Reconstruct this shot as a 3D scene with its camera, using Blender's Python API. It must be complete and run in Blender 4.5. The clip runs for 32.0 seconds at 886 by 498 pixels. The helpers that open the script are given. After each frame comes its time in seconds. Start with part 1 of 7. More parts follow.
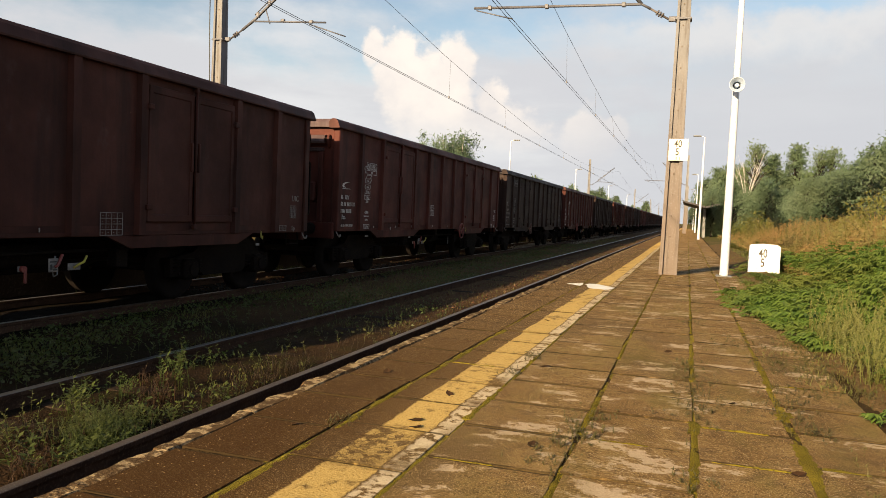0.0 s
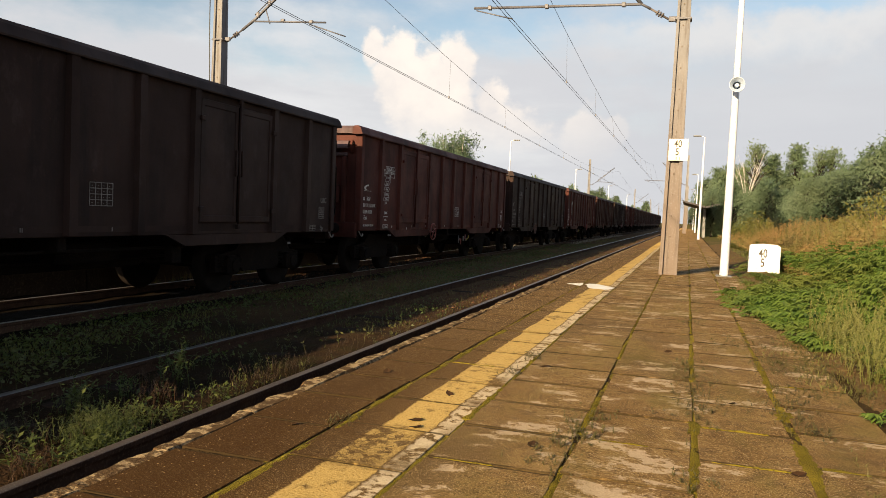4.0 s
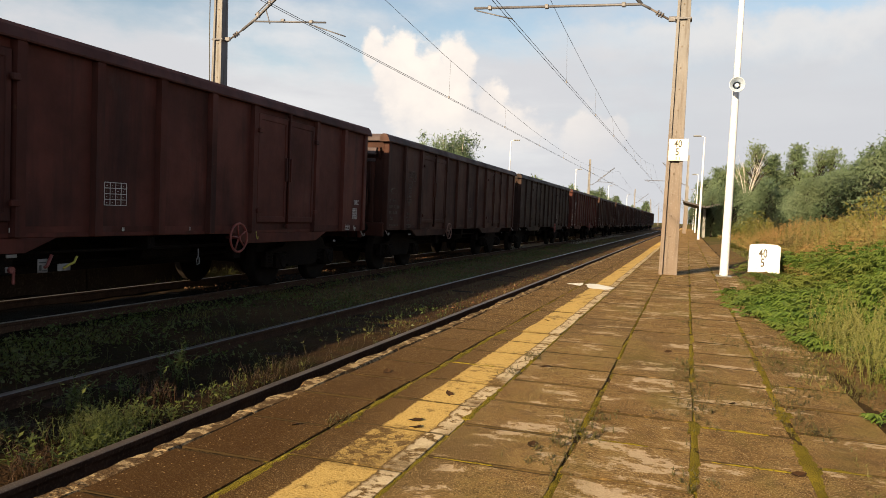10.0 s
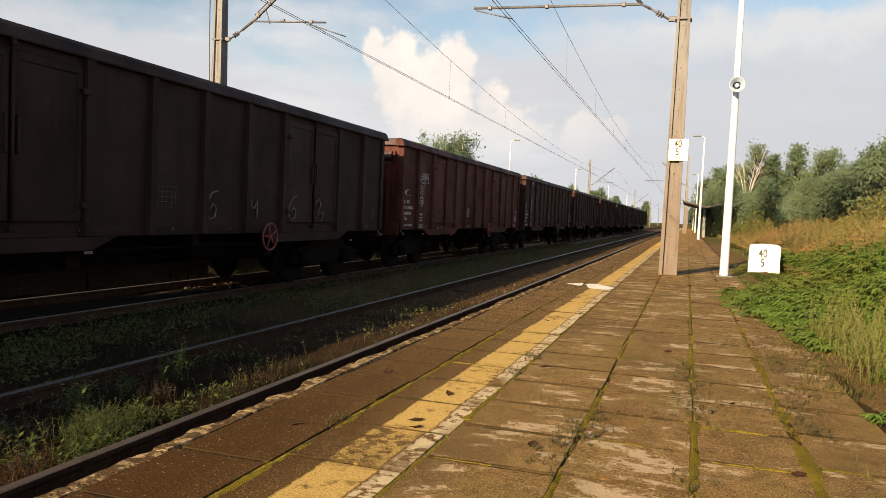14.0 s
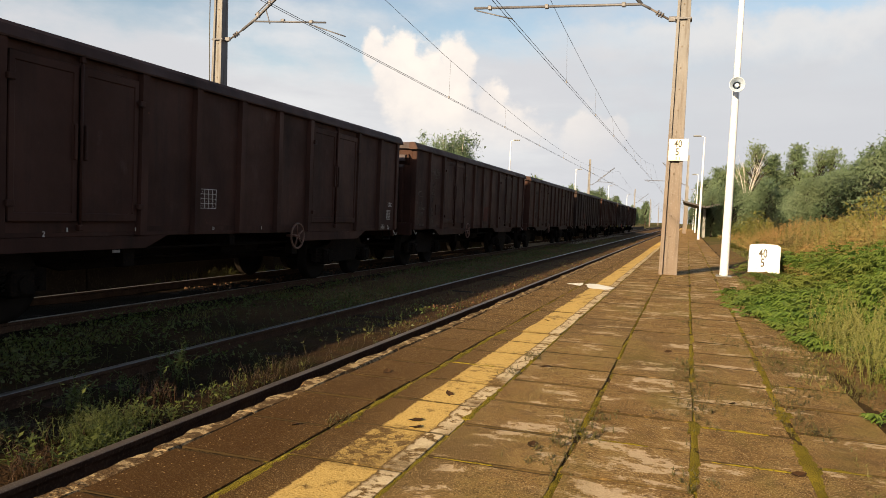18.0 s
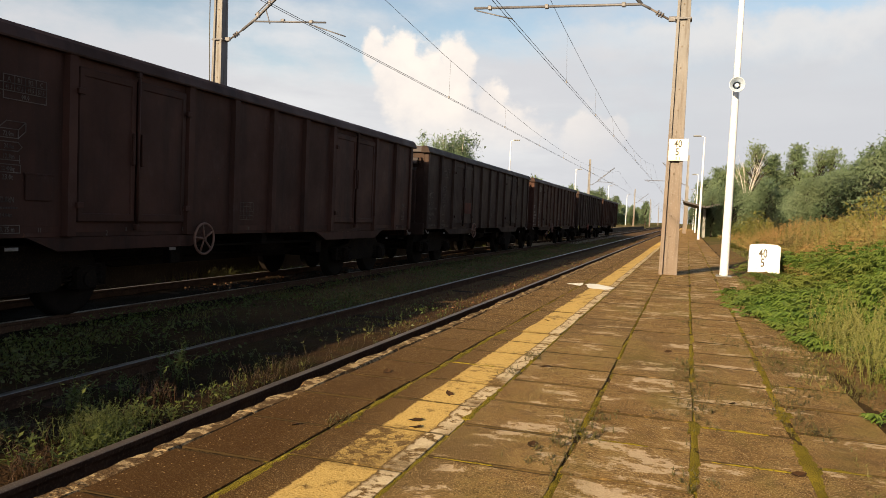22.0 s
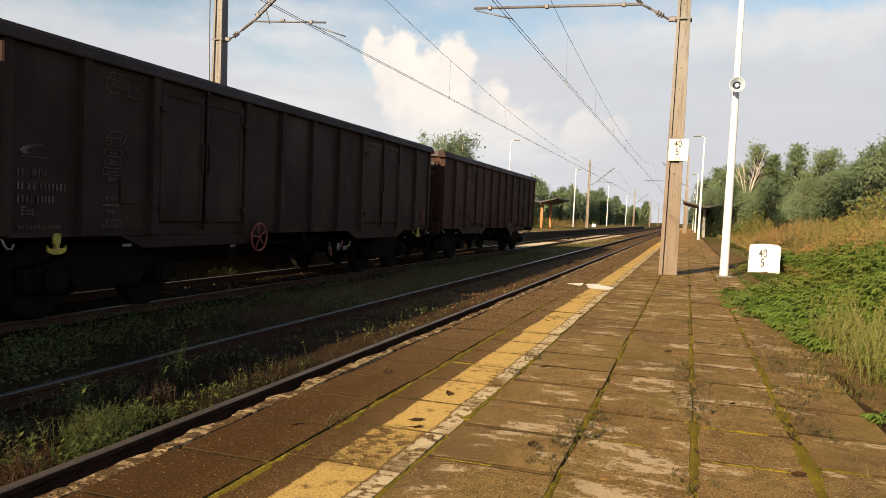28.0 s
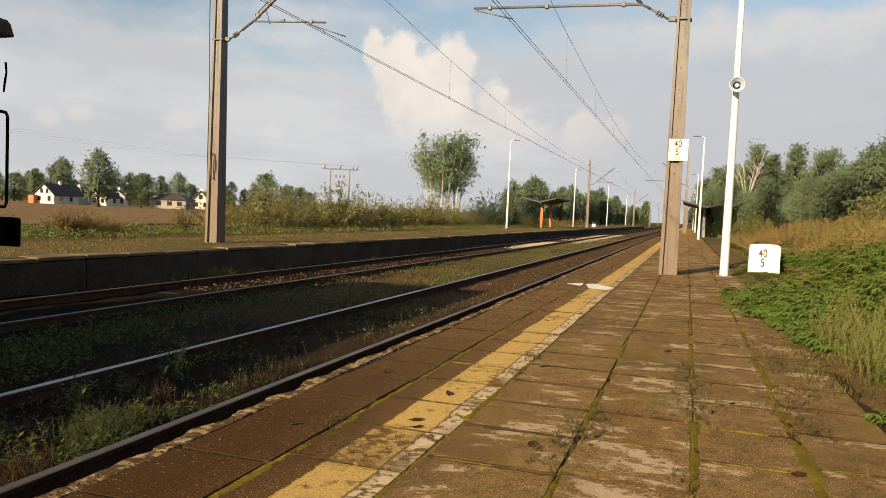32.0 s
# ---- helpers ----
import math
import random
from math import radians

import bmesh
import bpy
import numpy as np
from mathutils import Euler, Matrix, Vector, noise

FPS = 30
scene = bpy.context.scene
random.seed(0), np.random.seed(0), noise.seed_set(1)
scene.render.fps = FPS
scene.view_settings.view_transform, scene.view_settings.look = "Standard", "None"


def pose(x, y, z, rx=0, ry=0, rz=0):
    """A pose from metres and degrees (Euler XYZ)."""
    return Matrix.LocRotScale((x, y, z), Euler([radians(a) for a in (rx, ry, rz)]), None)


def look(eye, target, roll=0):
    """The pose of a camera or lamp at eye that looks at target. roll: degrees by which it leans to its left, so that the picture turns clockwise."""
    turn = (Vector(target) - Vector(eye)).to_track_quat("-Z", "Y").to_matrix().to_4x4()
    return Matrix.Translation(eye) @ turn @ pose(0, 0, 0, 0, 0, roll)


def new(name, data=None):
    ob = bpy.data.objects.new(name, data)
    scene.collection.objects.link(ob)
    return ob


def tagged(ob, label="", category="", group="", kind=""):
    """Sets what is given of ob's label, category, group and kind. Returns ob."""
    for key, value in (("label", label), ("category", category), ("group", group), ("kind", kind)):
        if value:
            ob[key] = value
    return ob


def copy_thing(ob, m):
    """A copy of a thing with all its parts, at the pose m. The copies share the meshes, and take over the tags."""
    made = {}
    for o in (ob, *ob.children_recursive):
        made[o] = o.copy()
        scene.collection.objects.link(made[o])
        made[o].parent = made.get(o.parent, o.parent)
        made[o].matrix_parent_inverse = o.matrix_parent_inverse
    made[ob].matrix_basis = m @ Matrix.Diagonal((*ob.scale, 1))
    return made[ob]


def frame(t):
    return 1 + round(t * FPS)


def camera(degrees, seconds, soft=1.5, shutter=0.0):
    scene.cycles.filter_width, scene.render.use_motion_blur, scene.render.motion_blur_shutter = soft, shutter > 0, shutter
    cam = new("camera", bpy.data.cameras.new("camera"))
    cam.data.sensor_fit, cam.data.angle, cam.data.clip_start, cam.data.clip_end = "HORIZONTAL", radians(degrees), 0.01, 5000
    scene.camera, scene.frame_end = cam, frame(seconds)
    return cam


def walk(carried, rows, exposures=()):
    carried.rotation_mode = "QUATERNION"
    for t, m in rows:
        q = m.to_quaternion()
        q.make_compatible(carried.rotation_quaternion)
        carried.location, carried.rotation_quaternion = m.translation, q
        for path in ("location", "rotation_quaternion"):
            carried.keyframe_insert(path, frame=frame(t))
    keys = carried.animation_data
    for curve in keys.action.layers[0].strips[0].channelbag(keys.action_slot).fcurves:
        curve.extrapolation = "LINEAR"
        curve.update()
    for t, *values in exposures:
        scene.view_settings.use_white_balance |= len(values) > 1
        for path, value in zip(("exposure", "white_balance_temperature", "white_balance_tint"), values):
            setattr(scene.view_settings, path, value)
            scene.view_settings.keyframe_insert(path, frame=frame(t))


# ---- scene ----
cam = camera(61.99, 32.0, soft=0.8)


def towards(yaw, pitch):
    """Unit way that turns left of +y by yaw and down by pitch, in degrees."""
    a, b = radians(yaw), radians(pitch)
    return Vector((-math.sin(a) * math.cos(b), math.cos(a) * math.cos(b), -math.sin(b)))


EYE = Vector((0.0, 0.0, 1.4254))
VIEW = look(EYE, EYE + towards(18.2507, 2.7515), 2.392)
walk(cam, [(0.0, VIEW), (32.0, VIEW)], exposures=[(0.0, 1.12, 7300, 10), (30.8, 1.12, 7300, 10), (31.6, 1.06, 7300, 10), (32.0, 0.89, 7300, 10)])

# ---- light ----
SUN_WAY = Vector((-0.85, -2.72, 1.0)).normalized()
SUN_ELEV = math.asin(SUN_WAY.z)
world = bpy.data.worlds.new("world")
scene.world = world
world.use_nodes = True


def sky_nodes():
    nt = world.node_tree
    nt.nodes.clear()
    N, L = nt.nodes.new, nt.links.new
    out = N("ShaderNodeOutputWorld")
    bg = N("ShaderNodeBackground")
    bg.inputs["Strength"].default_value = 0.075
    sky = N("ShaderNodeTexSky")
    sky.sky_type = "NISHITA"
    sky.sun_disc = False
    sky.sun_elevation = SUN_ELEV
    sky.sun_rotation = math.atan2(SUN_WAY.x, SUN_WAY.y)
    sky.air_density, sky.dust_density, sky.ozone_density = 1.0, 1.2, 1.0
    co = N("ShaderNodeTexCoord")
    sep = N("ShaderNodeSeparateXYZ")
    L(co.outputs["Generated"], sep.inputs[0])

    def math_node(op, a, b=None):
        n = N("ShaderNodeMath")
        n.operation = op
        for k, v in enumerate((a, b)):
            if v is None:
                continue
            if isinstance(v, (int, float)):
                n.inputs[k].default_value = v
            else:
                L(v, n.inputs[k])
        return n.outputs[0]

    def blob(yaw, up, wide, tall, soft):
        """1 inside a cloud whose heart lies at that turn and height, 0 outside."""
        a = radians(yaw)
        # side angle and height in tangent units
        side = math_node("ADD", math_node("MULTIPLY", sep.outputs["X"], math.cos(a)), math_node("MULTIPLY", sep.outputs["Y"], math.sin(a)))
        front = math_node("ADD", math_node("MULTIPLY", sep.outputs["X"], -math.sin(a)), math_node("MULTIPLY", sep.outputs["Y"], math.cos(a)))
        u = math_node("DIVIDE", math_node("DIVIDE", side, math_node("MAXIMUM", front, 0.05)), wide)
        v = math_node("DIVIDE", math_node("SUBTRACT", math_node("DIVIDE", sep.outputs["Z"], math_node("MAXIMUM", front, 0.05)), up), tall)
        d = math_node("SQRT", math_node("ADD", math_node("MULTIPLY", u, u), math_node("MULTIPLY", v, v)))
        return math_node("DIVIDE", math_node("SUBTRACT", 1.0, d), soft)

    def fbm(scale, detail, stretch=1.0, off=0.0):
        m = N("ShaderNodeMapping")
        m.inputs["Scale"].default_value = (1, 1, stretch)
        m.inputs["Location"].default_value = (off, off * 0.7, off * 1.3)
        L(co.outputs["Generated"], m.inputs["Vector"])
        n = N("ShaderNodeTexNoise")
        n.inputs["Scale"].default_value = scale
        n.inputs["Detail"].default_value = detail
        n.inputs["Roughness"].default_value = 0.58
        L(m.outputs[0], n.inputs["Vector"])
        return n.outputs["Fac"]

    def ramp(v, lo, hi):
        n = N("ShaderNodeMapRange")
        n.interpolation_type = "SMOOTHSTEP"
        n.inputs[1].default_value, n.inputs[2].default_value = lo, hi
        L(v, n.inputs[0])
        return n.outputs[0]

    def mix(fac, a, b):
        n = N("ShaderNodeMix")
        n.data_type = "RGBA"
        L(fac, n.inputs["Factor"])
        for s, v in ((6, a), (7, b)):
            if isinstance(v, tuple):
                n.inputs[s].default_value = (*v, 1)
            else:
                L(v, n.inputs[s])
        return n.outputs["Result"]

    puff = fbm(14.0, 8.0, 1.2, 3.1)
    fine = fbm(5.0, 6.0, 2.2, 7.7)
    # the high veil that thickens towards the horizon
    veil = ramp(math_node("ADD", math_node("MULTIPLY", sep.outputs["Z"], -2.6), math_node("MULTIPLY", fine, 1.15)), -0.28, 0.22)
    streak = ramp(fbm(3.2, 7.0, 4.5, 1.9), 0.38, 0.66)
    col = mix(veil, sky.outputs["Color"], mix(streak, VEIL, VEIL_BRIGHT))
    bands = [(19.4, 0.155, 0.085, 0.075, 0.8), (22.6, 0.185, 0.04, 0.06, 0.7), (24.2, 0.215, 0.022, 0.035, 0.8), (15.6, 0.115, 0.11, 0.05, 0.9), (17.6, 0.20, 0.035, 0.05, 0.8), (15.2, 0.155, 0.03, 0.035, 0.8), (7.2, 0.105, 0.05, 0.05, 0.8), (5.6, 0.12, 0.025, 0.03, 0.8)]
    heap = None
    for b in bands:
        v = blob(*b)
        heap = v if heap is None else math_node("MAXIMUM", heap, v)
    edge = math_node("ADD", heap, math_node("MULTIPLY", math_node("SUBTRACT", puff, 0.5), 2.4))
    cum = math_node("MULTIPLY", ramp(edge, 0.05, 0.5), ramp(math_node("ADD", sep.outputs["Z"], math_node("MULTIPLY", puff, 0.05)), 0.075, 0.20))
    cum = math_node("MULTIPLY", cum, 0.92)
    # small faint puffs low over the field
    small = None
    for b in ((44.6, 0.101, 0.026, 0.020, 0.7), (46.5, 0.094, 0.02, 0.016, 0.7), (37.8, 0.104, 0.026, 0.020, 0.7), (31.5, 0.098, 0.02, 0.016, 0.8)):
        v = blob(*b)
        small = v if small is None else math_node("MAXIMUM", small, v)
    small = math_node("MULTIPLY", ramp(math_node("ADD", small, math_node("MULTIPLY", math_node("SUBTRACT", puff, 0.5), 2.6)), 0.1, 0.8), 0.45)
    lit = ramp(math_node("ADD", puff, math_node("MULTIPLY", sep.outputs["Z"], 0.9)), 0.42, 0.85)
    col = mix(small, col, CLOUD_LOW)
    col = mix(cum, col, mix(lit, CLOUD_LOW, CLOUD_TOP))
    # the flat grey layer on the other side of the line
    layer = math_node("MULTIPLY", ramp(math_node("ADD", math_node("MULTIPLY", sep.outputs["X"], 1.0), math_node("MULTIPLY", puff, 0.16)), -0.16, 0.10),
                      ramp(math_node("ADD", math_node("MULTIPLY", sep.outputs["Z"], -1.0), math_node("MULTIPLY", puff, 0.10)), -0.212, -0.182))
    col = mix(math_node("MULTIPLY", layer, 0.75), col, LAYER)
    crest = ramp(math_node("ADD", math_node("MULTIPLY", sep.outputs["Z"], -1.0), math_node("MULTIPLY", puff, 0.10)), -0.135, -0.19)
    col = mix(math_node("MULTIPLY", math_node("MULTIPLY", layer, crest), 0.6), col, CREST)
    L(col, bg.inputs["Color"])
    L(bg.outputs[0], out.inputs["Surface"])


VEIL = (4.0, 4.3, 4.95)
VEIL_BRIGHT = (4.62, 4.95, 5.55)
CLOUD_TOP = (6.5, 6.2, 6.1)
CLOUD_LOW = (5.35, 5.25, 5.45)
LAYER = (3.75, 4.08, 4.75)
CREST = (5.2, 5.35, 5.7)
sky_nodes()
sun_data = bpy.data.lights.new("sun", "SUN")
sun_data.energy, sun_data.angle, sun_data.color = 5.0, radians(0.6), (1.0, 0.80, 0.53)
sun = new("sun", sun_data)
sun.matrix_world = look(SUN_WAY * 60, (0, 0, 0))


# ---- geometry helpers ----
class Geo:
    """Vertices and faces of one mesh, gathered piece by piece."""

    def __init__(self):
        self.v, self.f, self.s = [], [], []

    def add(self, verts, faces, smooth=False):
        n = len(self.v)
        self.v.extend(tuple(p) for p in verts)
        self.f.extend(tuple(i + n for i in f) for f in faces)
        self.s.extend([smooth] * len(faces))
        return self

    def box(self, x0, x1, y0, y1, z0, z1, c=0.0, m=None):
        """A box; c: the chamfer of its edges."""
        lo, hi = (min(x0, x1), min(y0, y1), min(z0, z1)), (max(x0, x1), max(y0, y1), max(z0, z1))
        if c <= 0:
            vs = [Vector((x, y, z)) for x in (lo[0], hi[0]) for y in (lo[1], hi[1]) for z in (lo[2], hi[2])]
            fs = [(0, 1, 3, 2), (4, 6, 7, 5), (0, 4, 5, 1), (2, 3, 7, 6), (0, 2, 6, 4), (1, 5, 7, 3)]
        else:
            c = min(c, 0.45 * min(h - l for l, h in zip(lo, hi)))
            vs, ids = [], {}
            for k in range(8):
                sgn = (k >> 2 & 1, k >> 1 & 1, k & 1)
                for ax in range(3):
                    p = [(hi if s else lo)[i] if i == ax else ((hi[i] - c) if s else (lo[i] + c)) for i, s in enumerate(sgn)]
                    ids[sgn, ax] = len(vs)
                    vs.append(Vector(p))
            fs = []
            for ax in range(3):
                o1, o2 = [i for i in range(3) if i != ax]
                for s in (0, 1):
                    ring = []
                    for a, b in ((0, 0), (1, 0), (1, 1), (0, 1)):
                        g = [0, 0, 0]
                        g[ax], g[o1], g[o2] = s, a, b
                        ring.append(ids[tuple(g), ax])
                    fs.append(tuple(ring if (s == 1) == (ax != 1) else ring[::-1]))
                for a in (0, 1):
                    for b in (0, 1):
                        g0, g1 = [0, 0, 0], [0, 0, 0]
                        g0[o1], g0[o2], g0[ax] = a, b, 0
                        g1[o1], g1[o2], g1[ax] = a, b, 1
                        g0, g1 = tuple(g0), tuple(g1)
                        q = (ids[g0, o1], ids[g1, o1], ids[g1, o2], ids[g0, o2])
                        fs.append(q)
            for k in range(8):
                sgn = (k >> 2 & 1, k >> 1 & 1, k & 1)
                fs.append(tuple(ids[sgn, ax] for ax in range(3)))
            mid = (Vector(lo) + Vector(hi)) / 2
            good = []
            for f in fs:
                a, b, d = vs[f[0]], vs[f[1]], vs[f[2]]
                cen = sum((vs[i] for i in f), Vector()) / len(f)
                good.append(f if (b - a).cross(d - a).dot(cen - mid) >= 0 else f[::-1])
            fs = good
        if m is not None:
            vs = [m @ p for p in vs]
        return self.add(vs, fs)

    def tube(self, p0, p1, r0, r1=None, n=10, caps=True, smooth=True):
        p0, p1 = Vector(p0), Vector(p1)
        r1 = r0 if r1 is None else r1
        d = (p1 - p0).normalized()
        a = d.orthogonal().normalized()
        b = d.cross(a)
        vs = []
        for p, r in ((p0, r0), (p1, r1)):
            vs += [p + (a * math.cos(2 * math.pi * k / n) + b * math.sin(2 * math.pi * k / n)) * r for k in range(n)]
        self.add(vs, [(k, (k + 1) % n, n + (k + 1) % n, n + k) for k in range(n)], smooth)
        if caps:
            m = len(self.v) - 2 * n
            self.f += [tuple(range(m + n - 1, m - 1, -1)), tuple(range(m + n, m + 2 * n))]
            self.s += [False, False]
        return self

    def path(self, pts, r, n=8, closed=False, smooth=True):
        """A bent tube through the points; r: one radius or one a point."""
        pts = [Vector(p) for p in pts]
        k = len(pts)
        rs = r if isinstance(r, (list, tuple)) else [r] * k
        vs = []
        up = None
        for i, p in enumerate(pts):
            q0 = pts[(i - 1) % k] if (i or closed) else p
            q1 = pts[(i + 1) % k] if (i < k - 1 or closed) else p
            d = (q1 - q0).normalized()
            if up is None:
                up = d.orthogonal().normalized()
            up = (up - d * up.dot(d)).normalized()
            b = d.cross(up)
            vs += [p + (up * math.cos(2 * math.pi * j / n) + b * math.sin(2 * math.pi * j / n)) * rs[i] for j in range(n)]
        fs = []
        for i in range(k if closed else k - 1):
            a0, b0 = i * n, ((i + 1) % k) * n
            fs += [(a0 + j, a0 + (j + 1) % n, b0 + (j + 1) % n, b0 + j) for j in range(n)]
        if not closed:
            fs += [tuple(range(n - 1, -1, -1)), tuple(range((k - 1) * n, k * n))]
        return self.add(vs, fs, smooth)

    def prism(self, profile, axis, a, b):
        """A closed outline pushed along an axis ('x', 'y' or 'z') from a to b. The outline holds the two other coordinates in order."""
        k = len(profile)

        def put(p, w):
            return {"x": (w, p[0], p[1]), "y": (p[0], w, p[1]), "z": (p[0], p[1], w)}[axis]

        vs = [put(p, a) for p in profile] + [put(p, b) for p in profile]
        fs = [(i, (i + 1) % k, k + (i + 1) % k, k + i) for i in range(k)] + [tuple(range(k - 1, -1, -1)), tuple(range(k, 2 * k))]
        area = sum(profile[i][0] * profile[(i + 1) % k][1] - profile[(i + 1) % k][0] * profile[i][1] for i in range(k))
        flip = (area > 0) == (axis == "y")
        if b < a:
            flip = not flip
        return self.add(vs, [f[::-1] for f in fs] if flip else fs)

    def mesh(self, name):
        me = bpy.data.meshes.new(name)
        me.from_pydata(self.v, [], self.f)
        me.polygons.foreach_set("use_smooth", self.s)
        me.update()
        return me


def part(name, geo, material, parent=None, label="", m=None):
    """ONE mesh object under a thing or part; geo: a Geo or a ready mesh."""
    me = geo.mesh(name) if isinstance(geo, Geo) else geo
    if material is not None and not me.materials:
        me.materials.append(material)
    ob = new(name, me)
    if parent is not None:
        ob.parent = parent
    if m is not None:
        ob.matrix_basis = m
    if label:
        tagged(ob, label)
    return ob


def thing(name, label, category, m=None, group="", kind=""):
    ob = new(name)
    ob.empty_display_size = 0.3
    if m is not None:
        ob.matrix_basis = m
    return tagged(ob, label, category, group, kind)


def letters(text, size, name="lettering", bold=0.0, narrow=1.0, fine=4):
    """The mesh of a word in the built-in font, upright in the xz plane, centred on its foot."""
    cu = bpy.data.curves.new(name, "FONT")
    cu.body, cu.size, cu.extrude, cu.align_x = text, size, 0.0015, "CENTER"
    cu.resolution_u, cu.offset, cu.space_character = fine, bold, 1.0 + 12 * bold
    ob = bpy.data.objects.new(name, cu)
    me = bpy.data.meshes.new_from_object(ob)
    me.transform(Matrix.Rotation(math.pi / 2, 4, "X") @ Matrix.Diagonal((narrow, 1, 1, 1)))
    bpy.data.objects.remove(ob)
    return me


# ---- materials ----
def material(name, rough=0.8, metal=0.0):
    mt = bpy.data.materials.new(name)
    mt.use_nodes = True
    bs = mt.node_tree.nodes["Principled BSDF"]
    bs.inputs["Roughness"].default_value, bs.inputs["Metallic"].default_value = rough, metal
    if rough > 0.75:
        bs.inputs["Specular IOR Level"].default_value = 0.06
    return mt, mt.node_tree, bs


class Nodes:
    """Short hands for the nodes of one material."""

    def __init__(self, nt, local=True):
        self.nt = nt
        self.N, self.L = nt.nodes.new, nt.links.new
        self.co = self.N("ShaderNodeTexCoord").outputs["Object"] if local else self.N("ShaderNodeNewGeometry").outputs["Position"]

    def shifted(self):
        info = self.N("ShaderNodeObjectInfo")
        mul = self.N("ShaderNodeVectorMath")
        mul.operation = "MULTIPLY_ADD"
        comb = self.N("ShaderNodeCombineXYZ")
        for k in range(3):
            self.L(info.outputs["Random"], comb.inputs[k])
        self.L(comb.outputs[0], mul.inputs[0])
        mul.inputs[1].default_value = (37, 53, 71)
        self.L(self.co, mul.inputs[2])
        self.co = mul.outputs[0]
        return self

    def noise(self, scale, detail=4.0, rough=0.55, stretch=(1, 1, 1)):
        mp = self.N("ShaderNodeMapping")
        mp.inputs["Scale"].default_value = stretch
        self.L(self.co, mp.inputs["Vector"])
        n = self.N("ShaderNodeTexNoise")
        n.inputs["Scale"].default_value, n.inputs["Detail"].default_value, n.inputs["Roughness"].default_value = scale, detail, rough
        self.L(mp.outputs[0], n.inputs["Vector"])
        return n.outputs["Fac"]

    def voro(self, scale, out="Distance", stretch=(1, 1, 1)):
        mp = self.N("ShaderNodeMapping")
        mp.inputs["Scale"].default_value = stretch
        self.L(self.co, mp.inputs["Vector"])
        n = self.N("ShaderNodeTexVoronoi")
        n.inputs["Scale"].default_value = scale
        self.L(mp.outputs[0], n.inputs["Vector"])
        return n.outputs[out]

    def ramp(self, v, lo, hi, a=0.0, b=1.0):
        n = self.N("ShaderNodeMapRange")
        n.inputs[1].default_value, n.inputs[2].default_value, n.inputs[3].default_value, n.inputs[4].default_value = lo, hi, a, b
        self.L(v, n.inputs[0])
        return n.outputs[0]

    def mix(self, fac, a, b, mode="MIX"):
        n = self.N("ShaderNodeMix")
        n.data_type, n.blend_type = "RGBA", mode
        if isinstance(fac, (int, float)):
            n.inputs["Factor"].default_value = fac
        else:
            self.L(fac, n.inputs["Factor"])
        for s, v in ((6, a), (7, b)):
            if isinstance(v, tuple):
                n.inputs[s].default_value = (*v, 1)
            else:
                self.L(v, n.inputs[s])
        return n.outputs["Result"]

    def calc(self, op, a, b=0.0):
        n = self.N("ShaderNodeMath")
        n.operation = op
        for k, v in enumerate((a, b)):
            if isinstance(v, (int, float)):
                n.inputs[k].default_value = v
            else:
                self.L(v, n.inputs[k])
        return n.outputs[0]

    def xyz(self):
        n = self.N("ShaderNodeSeparateXYZ")
        self.L(self.co, n.inputs[0])
        return n.outputs

    def bump(self, bs, height, strength=0.4, dist=0.02):
        n = self.N("ShaderNodeBump")
        n.inputs["Strength"].default_value, n.inputs["Distance"].default_value = strength, dist
        self.L(height, n.inputs["Height"])
        self.L(n.outputs[0], bs.inputs["Normal"])


def surface(name, a, b, c=None, scale=3.0, fine=40.0, rough=0.85, metal=0.0, bump=0.3, dist=0.01, local=True, shift=True):
    """Two colours in large stains, a third in fine grain, and relief."""
    mt, nt, bs = material(name, rough, metal)
    n = Nodes(nt, local)
    if shift:
        n.shifted()
    big, small = n.noise(scale, 5.0), n.noise(fine, 3.0)
    col = n.mix(n.ramp(big, 0.35, 0.65), a, b)
    if c:
        col = n.mix(n.ramp(small, 0.52, 0.7), col, c)
    nt.links.new(col, bs.inputs["Base Color"])
    n.bump(bs, small, bump, dist)
    return mt


